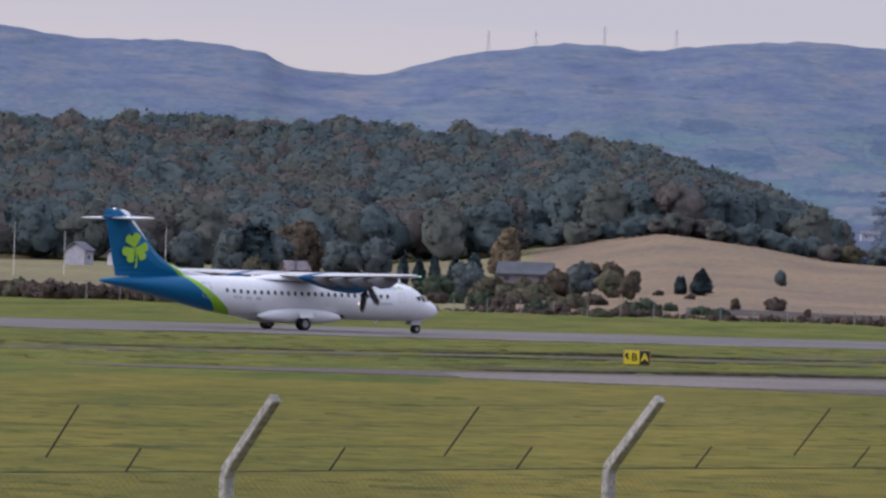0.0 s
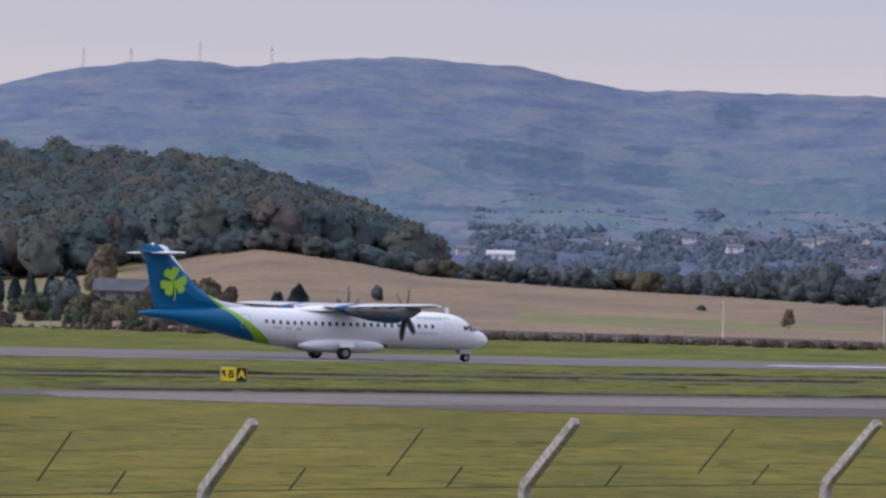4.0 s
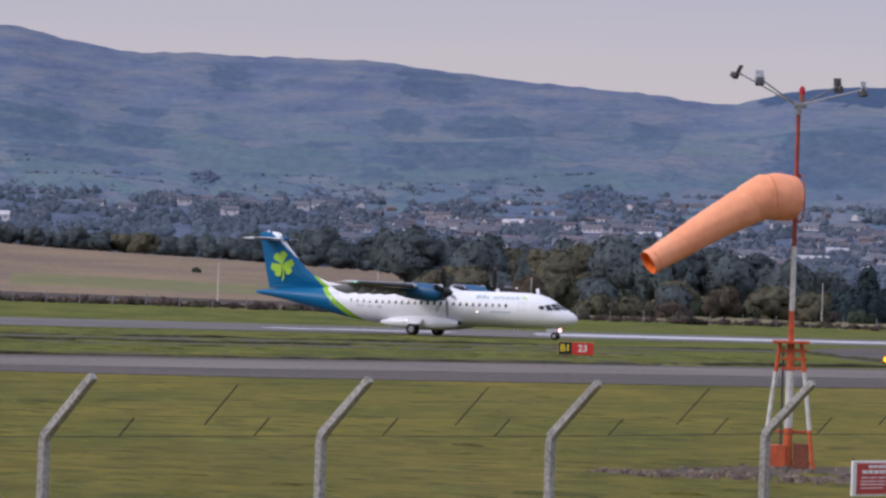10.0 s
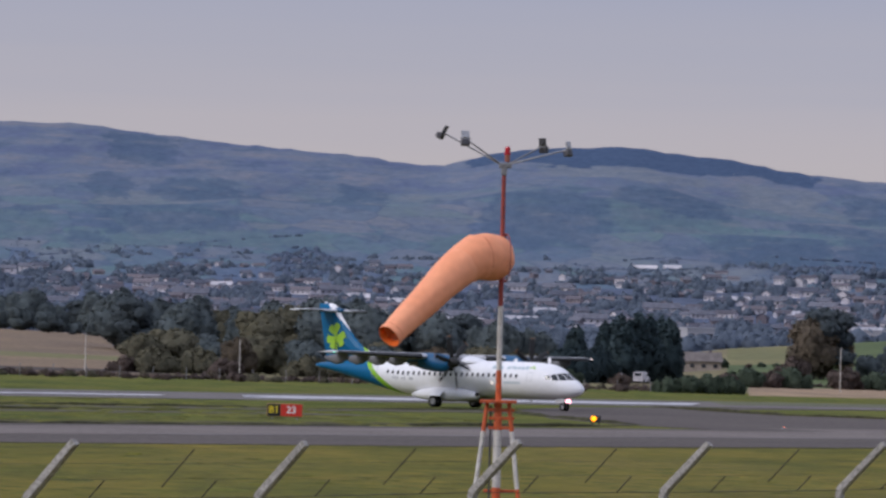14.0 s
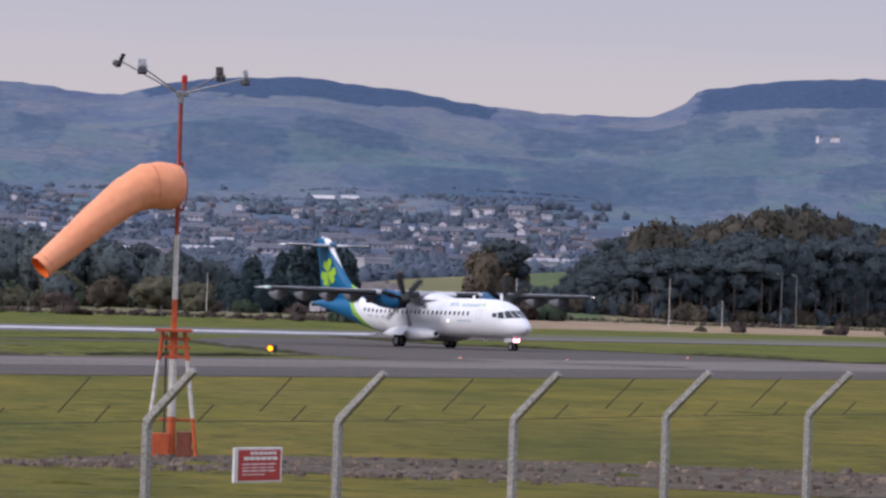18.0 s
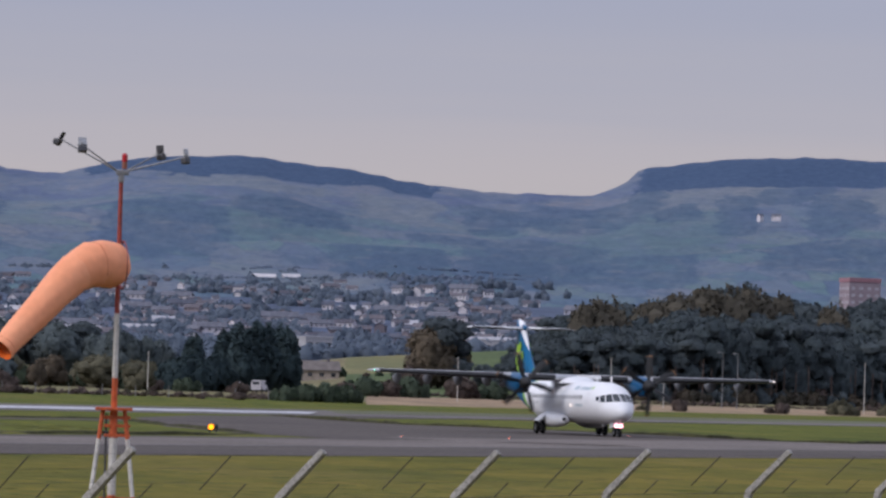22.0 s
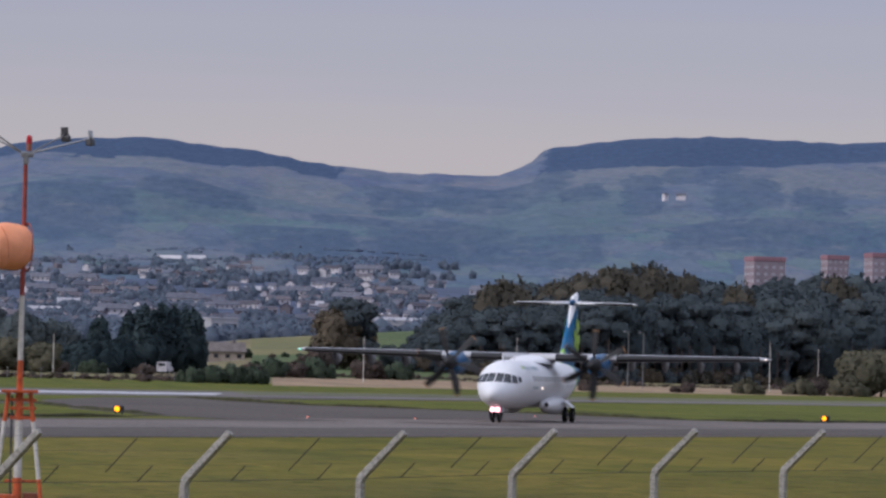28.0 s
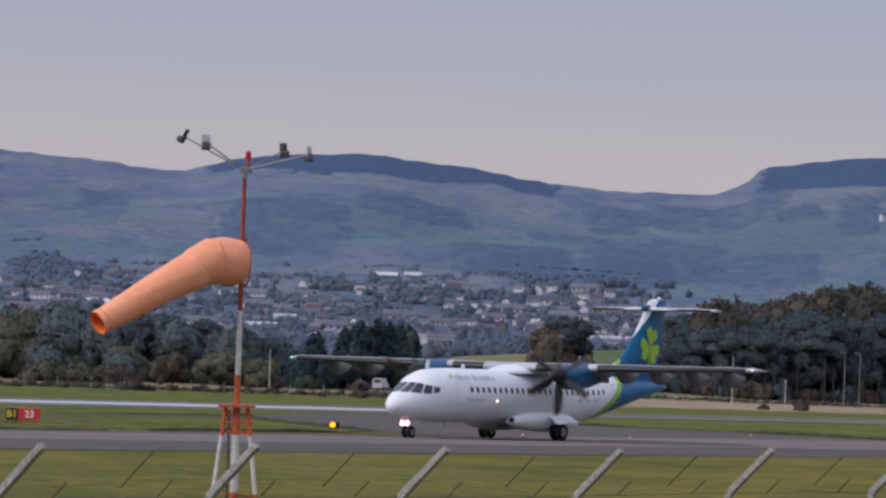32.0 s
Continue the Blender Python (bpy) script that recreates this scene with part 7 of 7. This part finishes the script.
# ---- town, farms, tower blocks ----
# Wall and roof colours are muted and blued: distance haze painted in.
RENDER_W = material("white_render", (0.56, 0.56, 0.61), 0.8, 0, 0.1, 3.0, second=(0.46, 0.46, 0.52), random_tint=0.35)
BRICKISH = material("brown_brick", (0.24, 0.215, 0.24), 0.85, 0, 0.12, 2.0, random_tint=0.25)
SLATE = material("slate_roof", (0.150, 0.164, 0.210), 0.9, 0, 0.15, 2.0, random_tint=0.3)
TILED = material("tiled_roof", (0.172, 0.164, 0.194), 0.9, 0, 0.15, 2.0, random_tint=0.3)
PANE = material("dark_pane", (0.05, 0.055, 0.065), 0.15, 0, 0.1, 1.0)


ROOF_WHITE = material("pale_sheet_roof", (0.50, 0.50, 0.55), 0.6, 0, 0.1, 4.0, random_tint=0.2)


def gable_house(size, wall, roof, label, windows=2, category="house", chimney=True, m=None):
    w, d, h = size
    house = thing("house", m or Matrix(), label, category, "town houses" if category == "house" else "")
    bm = bmesh.new()
    loft(bm, [[(x, -d / 2, -2.5), (x, d / 2, -2.5), (x, d / 2, h), (x, 0, h + d * 0.32), (x, -d / 2, h)] for x in (-w / 2, w / 2)])
    bmesh.ops.recalc_face_normals(bm, faces=bm.faces[:])
    part("wall", bm, wall, house)
    bm = bmesh.new()
    e = 0.35
    for s in (1, -1):
        a, b = Vector((0, s * (d / 2 + e), h - e * 0.64)), Vector((0, 0, h + d * 0.32))
        loft(bm, [[(x, p.y, p.z + k) for p, k in ((a, 0.04), (b, 0.04), (b, 0.24), (a, 0.24))] for x in (-w / 2 - e, w / 2 + e)])
    bmesh.ops.recalc_face_normals(bm, faces=bm.faces[:])
    rf = part("roof", bm, roof, house)
    if chimney:
        bm = bmesh.new()
        box(bm, (0.5, 0.45, 0.9), (w * 0.3, 0, h + d * 0.32 + 0.2), bevel=0.03)
        part("chimney", bm, BRICKISH, rf)
    for k in range(windows):
        for s in (-1,):
            bm = bmesh.new()
            box(bm, (0.8, 0.1, 0.7), (w * ((k + 0.5) / windows - 0.5), s * (d / 2 + 0.02), h * 0.55), bevel=0.02)
            part("window", bm, PANE, house)
    return house


def make_town():
    rnd = random.Random(11)
    protos = [gable_house((5.6, 4.2, 2.7), RENDER_W, SLATE, "white rendered house with a grey slate roof", 3),
              gable_house((9.5, 4.2, 2.3), RENDER_W, TILED, "long white terrace with a brown roof", 4),
              gable_house((5.0, 4.2, 2.7), BRICKISH, SLATE, "brown brick house with a grey roof", 2),
              gable_house((7.5, 3.8, 2.0), BRICKISH, TILED, "brown brick terrace with a tiled roof", 4),
              gable_house((11, 4.5, 2.0), RENDER_W, SLATE, "low white hall with a grey roof", 5)]
    spots = []
    for r in np.arange(1560, 2560, 80):
        lo = float(np.interp(r, (1560, 1900, 2300, 2560), (72.4, 70.0, 70.8, 73.5)))
        hi = float(np.interp(r, (1560, 1900, 2300, 2560), (82.5, 83.6, 82.2, 80.2)))
        a = lo + rnd.uniform(0, 0.5)
        while a < hi:
            spots.append((a, r + rnd.uniform(-42, 42)))
            a += rnd.choice((0.20, 0.24, 0.3, 0.8)) * rnd.uniform(0.85, 1.5)
    for k, (a, r) in enumerate(spots):
        p = bearing(a, r)
        m = Matrix.Translation((p.x, p.y, float(ground_z(p.x, p.y)))) @ Matrix.Rotation(radians(-a + rnd.choice((0, 8, -12, 20, -25, 40, 80))), 4, "Z") @ Matrix.Scale(rnd.uniform(0.7, 1.2), 4)
        q = protos[k % 5] if k < 5 else rnd.choice((protos[0], protos[0], protos[1], protos[1], protos[2], protos[3], protos[4]))
        if k < 5:
            q.matrix_basis = m
        else:
            copy_thing(q, m)
    return len(spots)


make_town()


def slope_at(az, el):
    """The reach at which the ground first rises to an elevation."""
    r = 1300.0
    while r < 2600:
        p = bearing(az, r)
        if math.degrees(math.atan2(float(ground_z(p.x, p.y)) - EYE_Z, r)) >= el:
            break
        r += 20
    return r


def house_at(az, el, size, label, category="house"):
    r = slope_at(az, el)
    p = bearing(az, r)
    gable_house(size, RENDER_W, ROOF_WHITE if category == "works" else SLATE, label, max(2, int(size[0] // 3)), category, category == "house", Matrix.Translation((p.x, p.y, float(ground_z(p.x, p.y)) + 0.6)) @ Matrix.Rotation(radians(-az + (az * 331 % 24) - 12), 4, "Z"))


house_at(66.35, 0.80, (12, 4.5, 2.6), "long pale works building with a flat pale roof", "works")
for az, el in ((65.9, 0.86), (66.9, 0.84), (68.5, 1.12), (68.72, 1.10), (69.0, 1.12), (69.25, 1.09), (69.5, 1.10), (69.62, 1.07), (69.9, 1.12), (70.2, 1.08), (70.42, 1.10), (70.6, 1.12), (67.6, 1.02), (68.0, 0.98), (69.3, 0.98)):
    house_at(az, el, (6.0 + az * 7 % 3, 4.2, 2.5), "white rendered house at the foot of the hill")
for az, r, w in ((75.1, 1950, 16), (74.6, 2010, 12), (78.25, 2600, 14), (78.6, 2610, 10), (79.4, 2120, 13), (81.2, 1650, 18), (80.9, 1720, 10), (82.0, 1600, 14), (76.0, 1650, 15), (76.7, 1700, 12), (72.9, 2150, 10), (77.0, 1850, 9), (80.1, 1900, 8)):
    p = bearing(az, r)
    gable_house((w, 5, 1.5), RENDER_W, ROOF_WHITE, "long low white works building with a pale roof", max(2, w // 4), "works", False, Matrix.Translation((p.x, p.y, float(ground_z(p.x, p.y)))) @ Matrix.Rotation(radians(-az + (az * 977 % 30) - 15), 4, "Z"))
town_trees = spots_in(66.0, 86.5, 0.10, 1420, 2680, 38, lambda a, r: 3.9 + 2.2 * noise.noise((a * 7, r / 40, 8)) if noise.noise((a * 2.6, r / 75, 3)) + 0.6 * noise.noise((a * 1.1, r / 160, 3)) > (0.06 if a > 71 and r > 1500 else -0.12) and (r < 1700 or noise.noise((a * 4, r / 60, 12)) > (a - 81.6) * 0.5) else 0, 9, 0.95)
town_trees += spots_in(65.5, 82.0, 0.15, 1040, 1420, 40, lambda a, r: 4.2 + 1.8 * noise.noise((a * 7, r / 40, 6)) if noise.noise((a * 2.4, r / 70, 5)) > -0.2 else 0, 19, 1.0)
wood("town_trees", town_trees, (("mass", HAZE_WOOD), ("mass", HAZE_WOOD), ("mass", HAZE_WOOD)), "trees between the houses of the town", 2, 30, (6, 4))
rng_w = np.random.default_rng(23)
slope_trees = []
for a0, a1, r0, r1 in (lot for lot in WOOD_LOTS if lot[2] < 2520):
    n = int(min(150, (a1 - a0) * 52 * (r1 - r0) / 110))
    for u, v in rng_w.uniform(-1, 1, (n, 2)):
        if abs(u) ** 3 + abs(v) ** 3 < 1:
            a, r = (a0 + a1) / 2 + u * (a1 - a0) / 2, (r0 + r1) / 2 + v * (r1 - r0) / 2
            slope_trees.append((a, r, rng_w.uniform(1.6, 3.2), rng_w.uniform(1.3, 2.2)))
for k in range(44):
    # hedges along the field edges
    a, r, n = rng_w.uniform(66.0, 80.5), rng_w.uniform(2330, 2900), int(rng_w.integers(14, 46))
    da, dr = rng_w.uniform(0.028, 0.04), rng_w.uniform(-4, 4)
    for q in range(n):
        if rng_w.uniform() > 0.12:
            slope_trees.append((a + da * q, r + dr * q, rng_w.uniform(0.8, 1.5) * (1.7 if q % 11 == 0 else 1.0), rng_w.uniform(1.1, 1.7)))
where = [(bearing(a, r), h, w) for a, r, h, w in slope_trees]
zs = ground_z(np.array([p.x for p, h, w in where]), np.array([p.y for p, h, w in where]))
wood("slope_trees", [(p.x, p.y, float(z) - 0.4, h, w) for (p, h, w), z in zip(where, zs)], (("mass", HAZE_HILLWOOD), ("mass", HAZE_HILLWOOD), ("mass", HAZE_HILLWOOD)), "small woods and hedgerow trees on the hill slopes", 1, 16, (6, 4))
# Tower panes, walls and tops are paled: haze painted into their colours.
TOWER_PANE = material("haze_pale_pane", (0.46, 0.43, 0.45), 0.3, 0, 0.1, 1.0)


def tower_block(az, r, width, top_el):
    p = bearing(az, r)
    z = float(ground_z(p.x, p.y))
    h = EYE_Z + r * math.tan(radians(top_el)) - z
    ob = thing("tower_block", Matrix.Translation((p.x, p.y, z)) @ Matrix.Rotation(radians(-az + 22), 4, "Z"), "pinkish concrete tower block with a red top storey", "tower block", "tower blocks")
    d = width * 0.8
    bm = bmesh.new()
    box(bm, (width, d, h - 2.6), (0, 0, (h - 2.6) / 2 - 1), bevel=0.1)
    part("wall", bm, material("pink_concrete", (0.33, 0.265, 0.285), 0.85, 0, 0.08, 4.0), ob)
    bm = bmesh.new()
    box(bm, (width + 0.4, d + 0.4, 1.9), (0, 0, h - 2.6), bevel=0.1)
    part("top_storey", bm, material("brick_red_cladding", (0.33, 0.17, 0.19), 0.8, 0, 0.1, 4.0), ob)
    floors = int((h - 3) / 2.9)
    for f in range(floors):
        for k in range(4):
            for face in (0, 1):
                bm = bmesh.new()
                if face == 0:
                    box(bm, (width * 0.11, 0.12, 1.2), (width * (k + 0.5 - 2) / 4, -d / 2 - 0.02, 1.5 + f * 2.9))
                else:
                    box(bm, (0.12, d * 0.11, 1.2), (-width / 2 - 0.02, d * (k + 0.5 - 2) / 4, 1.5 + f * 2.9))
                part("window", bm, TOWER_PANE, ob)


tower_block(85.8, 1900, 14.0, 1.62)
tower_block(86.68, 1900, 9.5, 1.66)
tower_block(87.27, 1880, 12.0, 1.70)


def plain_building(az, r, w, d, h, wall, roof, label, category="building", windows=4, turn=0, flat=False, sink=0.0):
    p = bearing(az, float(reach_out(az, r)))
    m = Matrix.Translation((p.x, p.y, float(ground_z(p.x, p.y)) - sink)) @ Matrix.Rotation(radians(-az + turn), 4, "Z")
    if not flat:
        return gable_house((w, d, h), wall, roof, label, windows, category, category == "bungalow", m)
    ob = thing("shed", m, label, category)
    bm = bmesh.new()
    box(bm, (w, d, h + 2), (0, 0, h / 2 - 1), bevel=0.08)
    part("wall", bm, wall, ob)
    bm = bmesh.new()
    box(bm, (w + 0.4, d + 0.4, 0.5), (0, 0, h), bevel=0.06)
    part("roof", bm, roof, ob)
    for k in range(windows):
        bm = bmesh.new()
        box(bm, (w / windows * 0.6, 0.12, h * 0.25), (w * ((k + 0.5) / windows - 0.5), -d / 2 - 0.02, h * 0.6))
        part("window", bm, PANE, ob)
    return ob


BARN_ROOF = material("dark_sheet_roof", (0.075, 0.082, 0.10), 0.7, 0, 0.15, 2.0)
PALE = material("pale_cladding", (0.42, 0.41, 0.42), 0.6, 0, 0.05, 4.0)
plain_building(78.9, 1240, 8, 10, 5.2, PALE, PALE, "pale industrial shed with a flat roof", "shed", 3, 20, True)
plain_building(81.0, 1400, 15, 10, 5.5, PALE, PALE, "long pale industrial shed in the town", "shed", 4, 10, True)
plain_building(81.55, 1380, 12, 10, 4.5, PALE, PALE, "low pale warehouse in the town", "shed", 3, -10, True)
plain_building(65.92, 1150, 9.5, 8, 4, PALE, SLATE, "pale building behind the trees", "shed", 3, 0, True)
plain_building(65.6, 1190, 5, 8, 6, PALE, SLATE, "pale building behind the trees", "shed", 2, 0, True)
plain_building(78.93, 690, 8.6, 4.6, 1.9, material("buff_stone", (0.40, 0.34, 0.29), 0.85, 0, 0.1, 2.0), material("brown_slates", (0.20, 0.175, 0.165), 0.85, 0, 0.15, 1.5), "buff stone bungalow with a brown roof among bushes", "bungalow", 4, 8)
plain_building(55.96, 830, 3.2, 4, 2.9, RENDER_W, SLATE, "white gabled house below the wood", "house", 1, 60, sink=0.2)
plain_building(56.5, 835, 4, 4, 1.9, RENDER_W, SLATE, "white cottage below the wood", "house", 2, 30)
plain_building(61.6, 690, 8.0, 5, 1.5, BRICKISH, BARN_ROOF, "low grey-roofed farm barn", "barn", 3, -6)
plain_building(58.68, 745, 3.4, 4, 1.6, BRICKISH, TILED, "small brown farmhouse below the wood", "house", 1, 20)
plain_building(84.72, 3420, 7, 4, 1.6, RENDER_W, SLATE, "small white hill farm on the slope", "farmhouse", 3, 0)
plain_building(84.52, 3415, 3.5, 3.5, 2.2, RENDER_W, SLATE, "small white hill farm on the slope", "farmhouse", 1, 40)


def white_van(az, r, turn):
    p = bearing(az, float(reach_out(az, r)))
    van = thing("van", Matrix.Translation((p.x, p.y, float(ground_z(p.x, p.y)))) @ Matrix.Rotation(radians(turn - az), 4, "Z"), "small white van parked beside the conifers", "van", "parked vans")
    bm = bmesh.new()
    loft(bm, [[(x, -0.8, 0.3), (x, 0.8, 0.3), (x, 0.8, 0.3 + h * 0.6), (x, 0.7, 0.3 + h), (x, -0.7, 0.3 + h), (x, -0.8, 0.3 + h * 0.6)] for x, h in ((-2.0, 1.45), (0.7, 1.5), (1.2, 1.35), (1.6, 0.75), (2.1, 0.6))])
    bmesh.ops.recalc_face_normals(bm, faces=bm.faces[:])
    part("body", bm, ROOF_WHITE, van)
    for x, y, sx, sy in ((0.75, -0.79, 0.7, 0.04), (0.75, 0.79, 0.7, 0.04), (-2.0, 0, 0.04, 1.1)):
        bm = bmesh.new()
        box(bm, (sx, sy, 0.45), (x, y, 1.35), bevel=0.01)
        part("window", bm, PANE, van)
    for x in (-1.3, 1.35):
        for y in (-0.75, 0.75):
            bm = bmesh.new()
            rod(bm, (x, y - 0.09, 0.31), (x, y + 0.09, 0.31), 0.31, None, 16)
            part("wheel", bm, TYRE, van)


white_van(77.88, 566, 10)
white_van(78.24, 566, 75)
# ---- poles and lamp posts ----
def tall_pole(az, r, top_el, lamp=False):
    r = float(reach_out(az, r))
    p = bearing(az, r)
    z = float(ground_z(p.x, p.y))
    h = EYE_Z + r * math.tan(radians(top_el)) - z
    ob = thing("street_lamp" if lamp else "pole", Matrix.Translation((p.x, p.y, z)) @ Matrix.Rotation(radians(-az), 4, "Z"), "grey street lamp with a short arm" if lamp else "slim pale pole beside the road", "street lamp" if lamp else "pole", "roadside poles")
    bm = bmesh.new()
    rod(bm, (0, 0, -0.1), (0, 0, h * 0.4), 0.075, 0.06, 8)
    rod(bm, (0, 0, h * 0.4), (0, 0, h), 0.06, 0.045, 8)
    part("shaft", bm, MASTWHITE if not lamp else STEEL, ob)
    if lamp:
        bm = bmesh.new()
        rod(bm, (0, 0, h), (-0.5, 0, h + 0.08), 0.035, None, 6)
        part("arm", bm, STEEL, ob)
        bm = bmesh.new()
        box(bm, (0.5, 0.2, 0.12), (-0.7, 0, h + 0.06), bevel=0.03)
        part("lantern", bm, LAMP_FACE, ob)


for az, r, el, lamp in ((69.18, 520, 0.39, 0), (71.2, 520, 0.37, 0), (73.15, 520, 0.34, 0), (76.83, 520, 0.39, 0), (80.75, 520, 0.44, 0), (82.69, 520, 0.48, 0), (84.29, 520, 0.57, 1), (84.1, 530, 0.58, 1), (85.89, 520, 0.5, 0), (83.36, 520, 0.22, 0), (55.15, 700, 0.75, 0), (57.05, 700, 0.74, 0), (55.78, 720, 0.66, 0), (86.5, 520, 0.42, 0)):
    tall_pole(az, r, el, bool(lamp))


def skyline_pylon(az, el_top):
    r = 4235
    p = bearing(az, r)
    z = float(ground_z(p.x, p.y)) - 0.5
    h = max(8.0, EYE_Z + r * math.tan(radians(el_top)) - z)
    ob = thing("pylon", Matrix.Translation((p.x, p.y, z)) @ Matrix.Rotation(radians(-az), 4, "Z"), "grey lattice pylon standing on the skyline", "pylon", "skyline pylons")
    for sx in (-1, 1):
        bm = bmesh.new()
        rod(bm, (sx * 1.5, 0, 0), (sx * 0.3, 0, h), 0.14, 0.1, 5)
        part("leg", bm, STEEL, ob)
    for k in range(5):
        bm = bmesh.new()
        u, v = k / 5, (k + 1) / 5
        rod(bm, (-1.5 + 1.2 * u, 0, h * u), (1.5 - 1.2 * v, 0, h * v), 0.07, None, 4)
        rod(bm, (1.5 - 1.2 * u, 0, h * u), (-1.5 + 1.2 * v, 0, h * v), 0.07, None, 4)
        part("brace", bm, STEEL, ob)
    for f in (0.72, 0.86):
        bm = bmesh.new()
        rod(bm, (-2.2, 0, h * f), (2.2, 0, h * f), 0.1, None, 5)
        part("crossarm", bm, STEEL, ob)


for az, el in ((61.0, 3.38), (61.6, 3.40), (62.47, 3.49), (63.38, 3.47)):
    skyline_pylon(az, el)


# ---- all that moves ----
def spin_rows(place, axis, degrees_at):
    """A row for every film frame of something that turns on its axle."""
    rows = []
    for k in range(int(32 * FPS) + 1):
        t = k / FPS
        a = degrees_at(t)
        rows.append((t, pose(*place, *(a if i == axis else 0 for i in range(3)))))
    return rows


def motions():
    rolling = (
        (0, 268.17, 151.49, 113.0),
        (1, 274.94, 146.42, 114.1),
        (2, 281.08, 141.08, 116.2),
        (4.5, 294.40, 125.40, 129.2),
        (5, 296.79, 122.30, 133.1),
        (6, 301.74, 115.99, 141.7),
        (7, 308.29, 110.41, 158.6),
        (7.5, 311.98, 108.45, 163.8),
        (8, 313.30, 104.41, 168.6),
        (9, 317.94, 99.00, 177.9),
        (10, 318.89, 93.00, 189.1),
        (11, 317.02, 86.83, 197.3),
        (12, 314.78, 80.88, 203.4),
        (13, 312.49, 74.73, 205.8),
        (14, 309.79, 68.64, 210.4),
        (15, 306.67, 62.63, 213.2),
        (17.5, 295.93, 49.26, 224.5),
        (18, 293.27, 46.89, 226.8),
        (19, 289.31, 43.09, 233.1),
        (21, 280.60, 36.77, 242.3),
        (23, 270.06, 32.47, 251.4),
        (24.5, 261.52, 30.59, 257.4),
        (25, 258.71, 30.49, 259.7),
        (28, 238.87, 31.99, 273.2),
        (30, 224.60, 36.19, 281.7),
        (31, 217.46, 39.39, 286.1),
        (32, 209.60, 43.16, 290.4),
    )
    walk(PLANE, [(t, pose(x, y, 0.03, 0, 0, 90 - h)) for t, x, y, h in rolling])
    ts = [r[0] for r in rolling]
    way = [0.0]
    for a, b in zip(rolling, rolling[1:]):
        way.append(way[-1] + min(math.hypot(b[1] - a[1], b[2] - a[2]), 9.0 * (b[0] - a[0])))
    for wheel, r in WHEELS:
        walk(wheel, spin_rows(tuple(wheel.location), 1, lambda t: math.degrees(float(np.interp(t, ts, way)) / r)))
    for k, prop in enumerate(PROPS):
        walk(prop, spin_rows(tuple(prop.location), 0, lambda t: 41.0 * t * FPS + 17 * k))
    # the sleeve lifts and drops in the wind
    gusts = ((0, 28, 0), (2, 26, 2), (4, 32, -3), (6, 27, 0), (8, 59, -5), (9, 41, -8), (10, 28, -12), (11, 51, -9), (12, 35, -13), (13, 39, -10), (14, 46, -5), (15, 29, -3), (17.5, 29, -4), (18, 28, -3), (19, 33, -7), (20, 33, -8), (21, 33, -8), (22, 42, -1), (23, 59, 1), (24, 40, 8), (25, 36, 4), (27, 34, 1), (28.5, 34, -4), (30.5, 41, -11), (31, 43, -15), (31.5, 32, -14), (32, 32, -14))
    walk(SLEEVE_LOWER, [(t, pose(-0.15, 0, 0, 0, 0, yaw) @ pose(-0.79, 0, 4.35, 0, -droop, 0)) for t, yaw, droop in gusts])
    walk(SLEEVE_UPPER, [(t, pose(-0.15, 0, 0, 0, 0, yaw) @ pose(0.10, 0, 4.53, 0, -droop * 0.1, 0)) for t, yaw, droop in gusts])


motions()
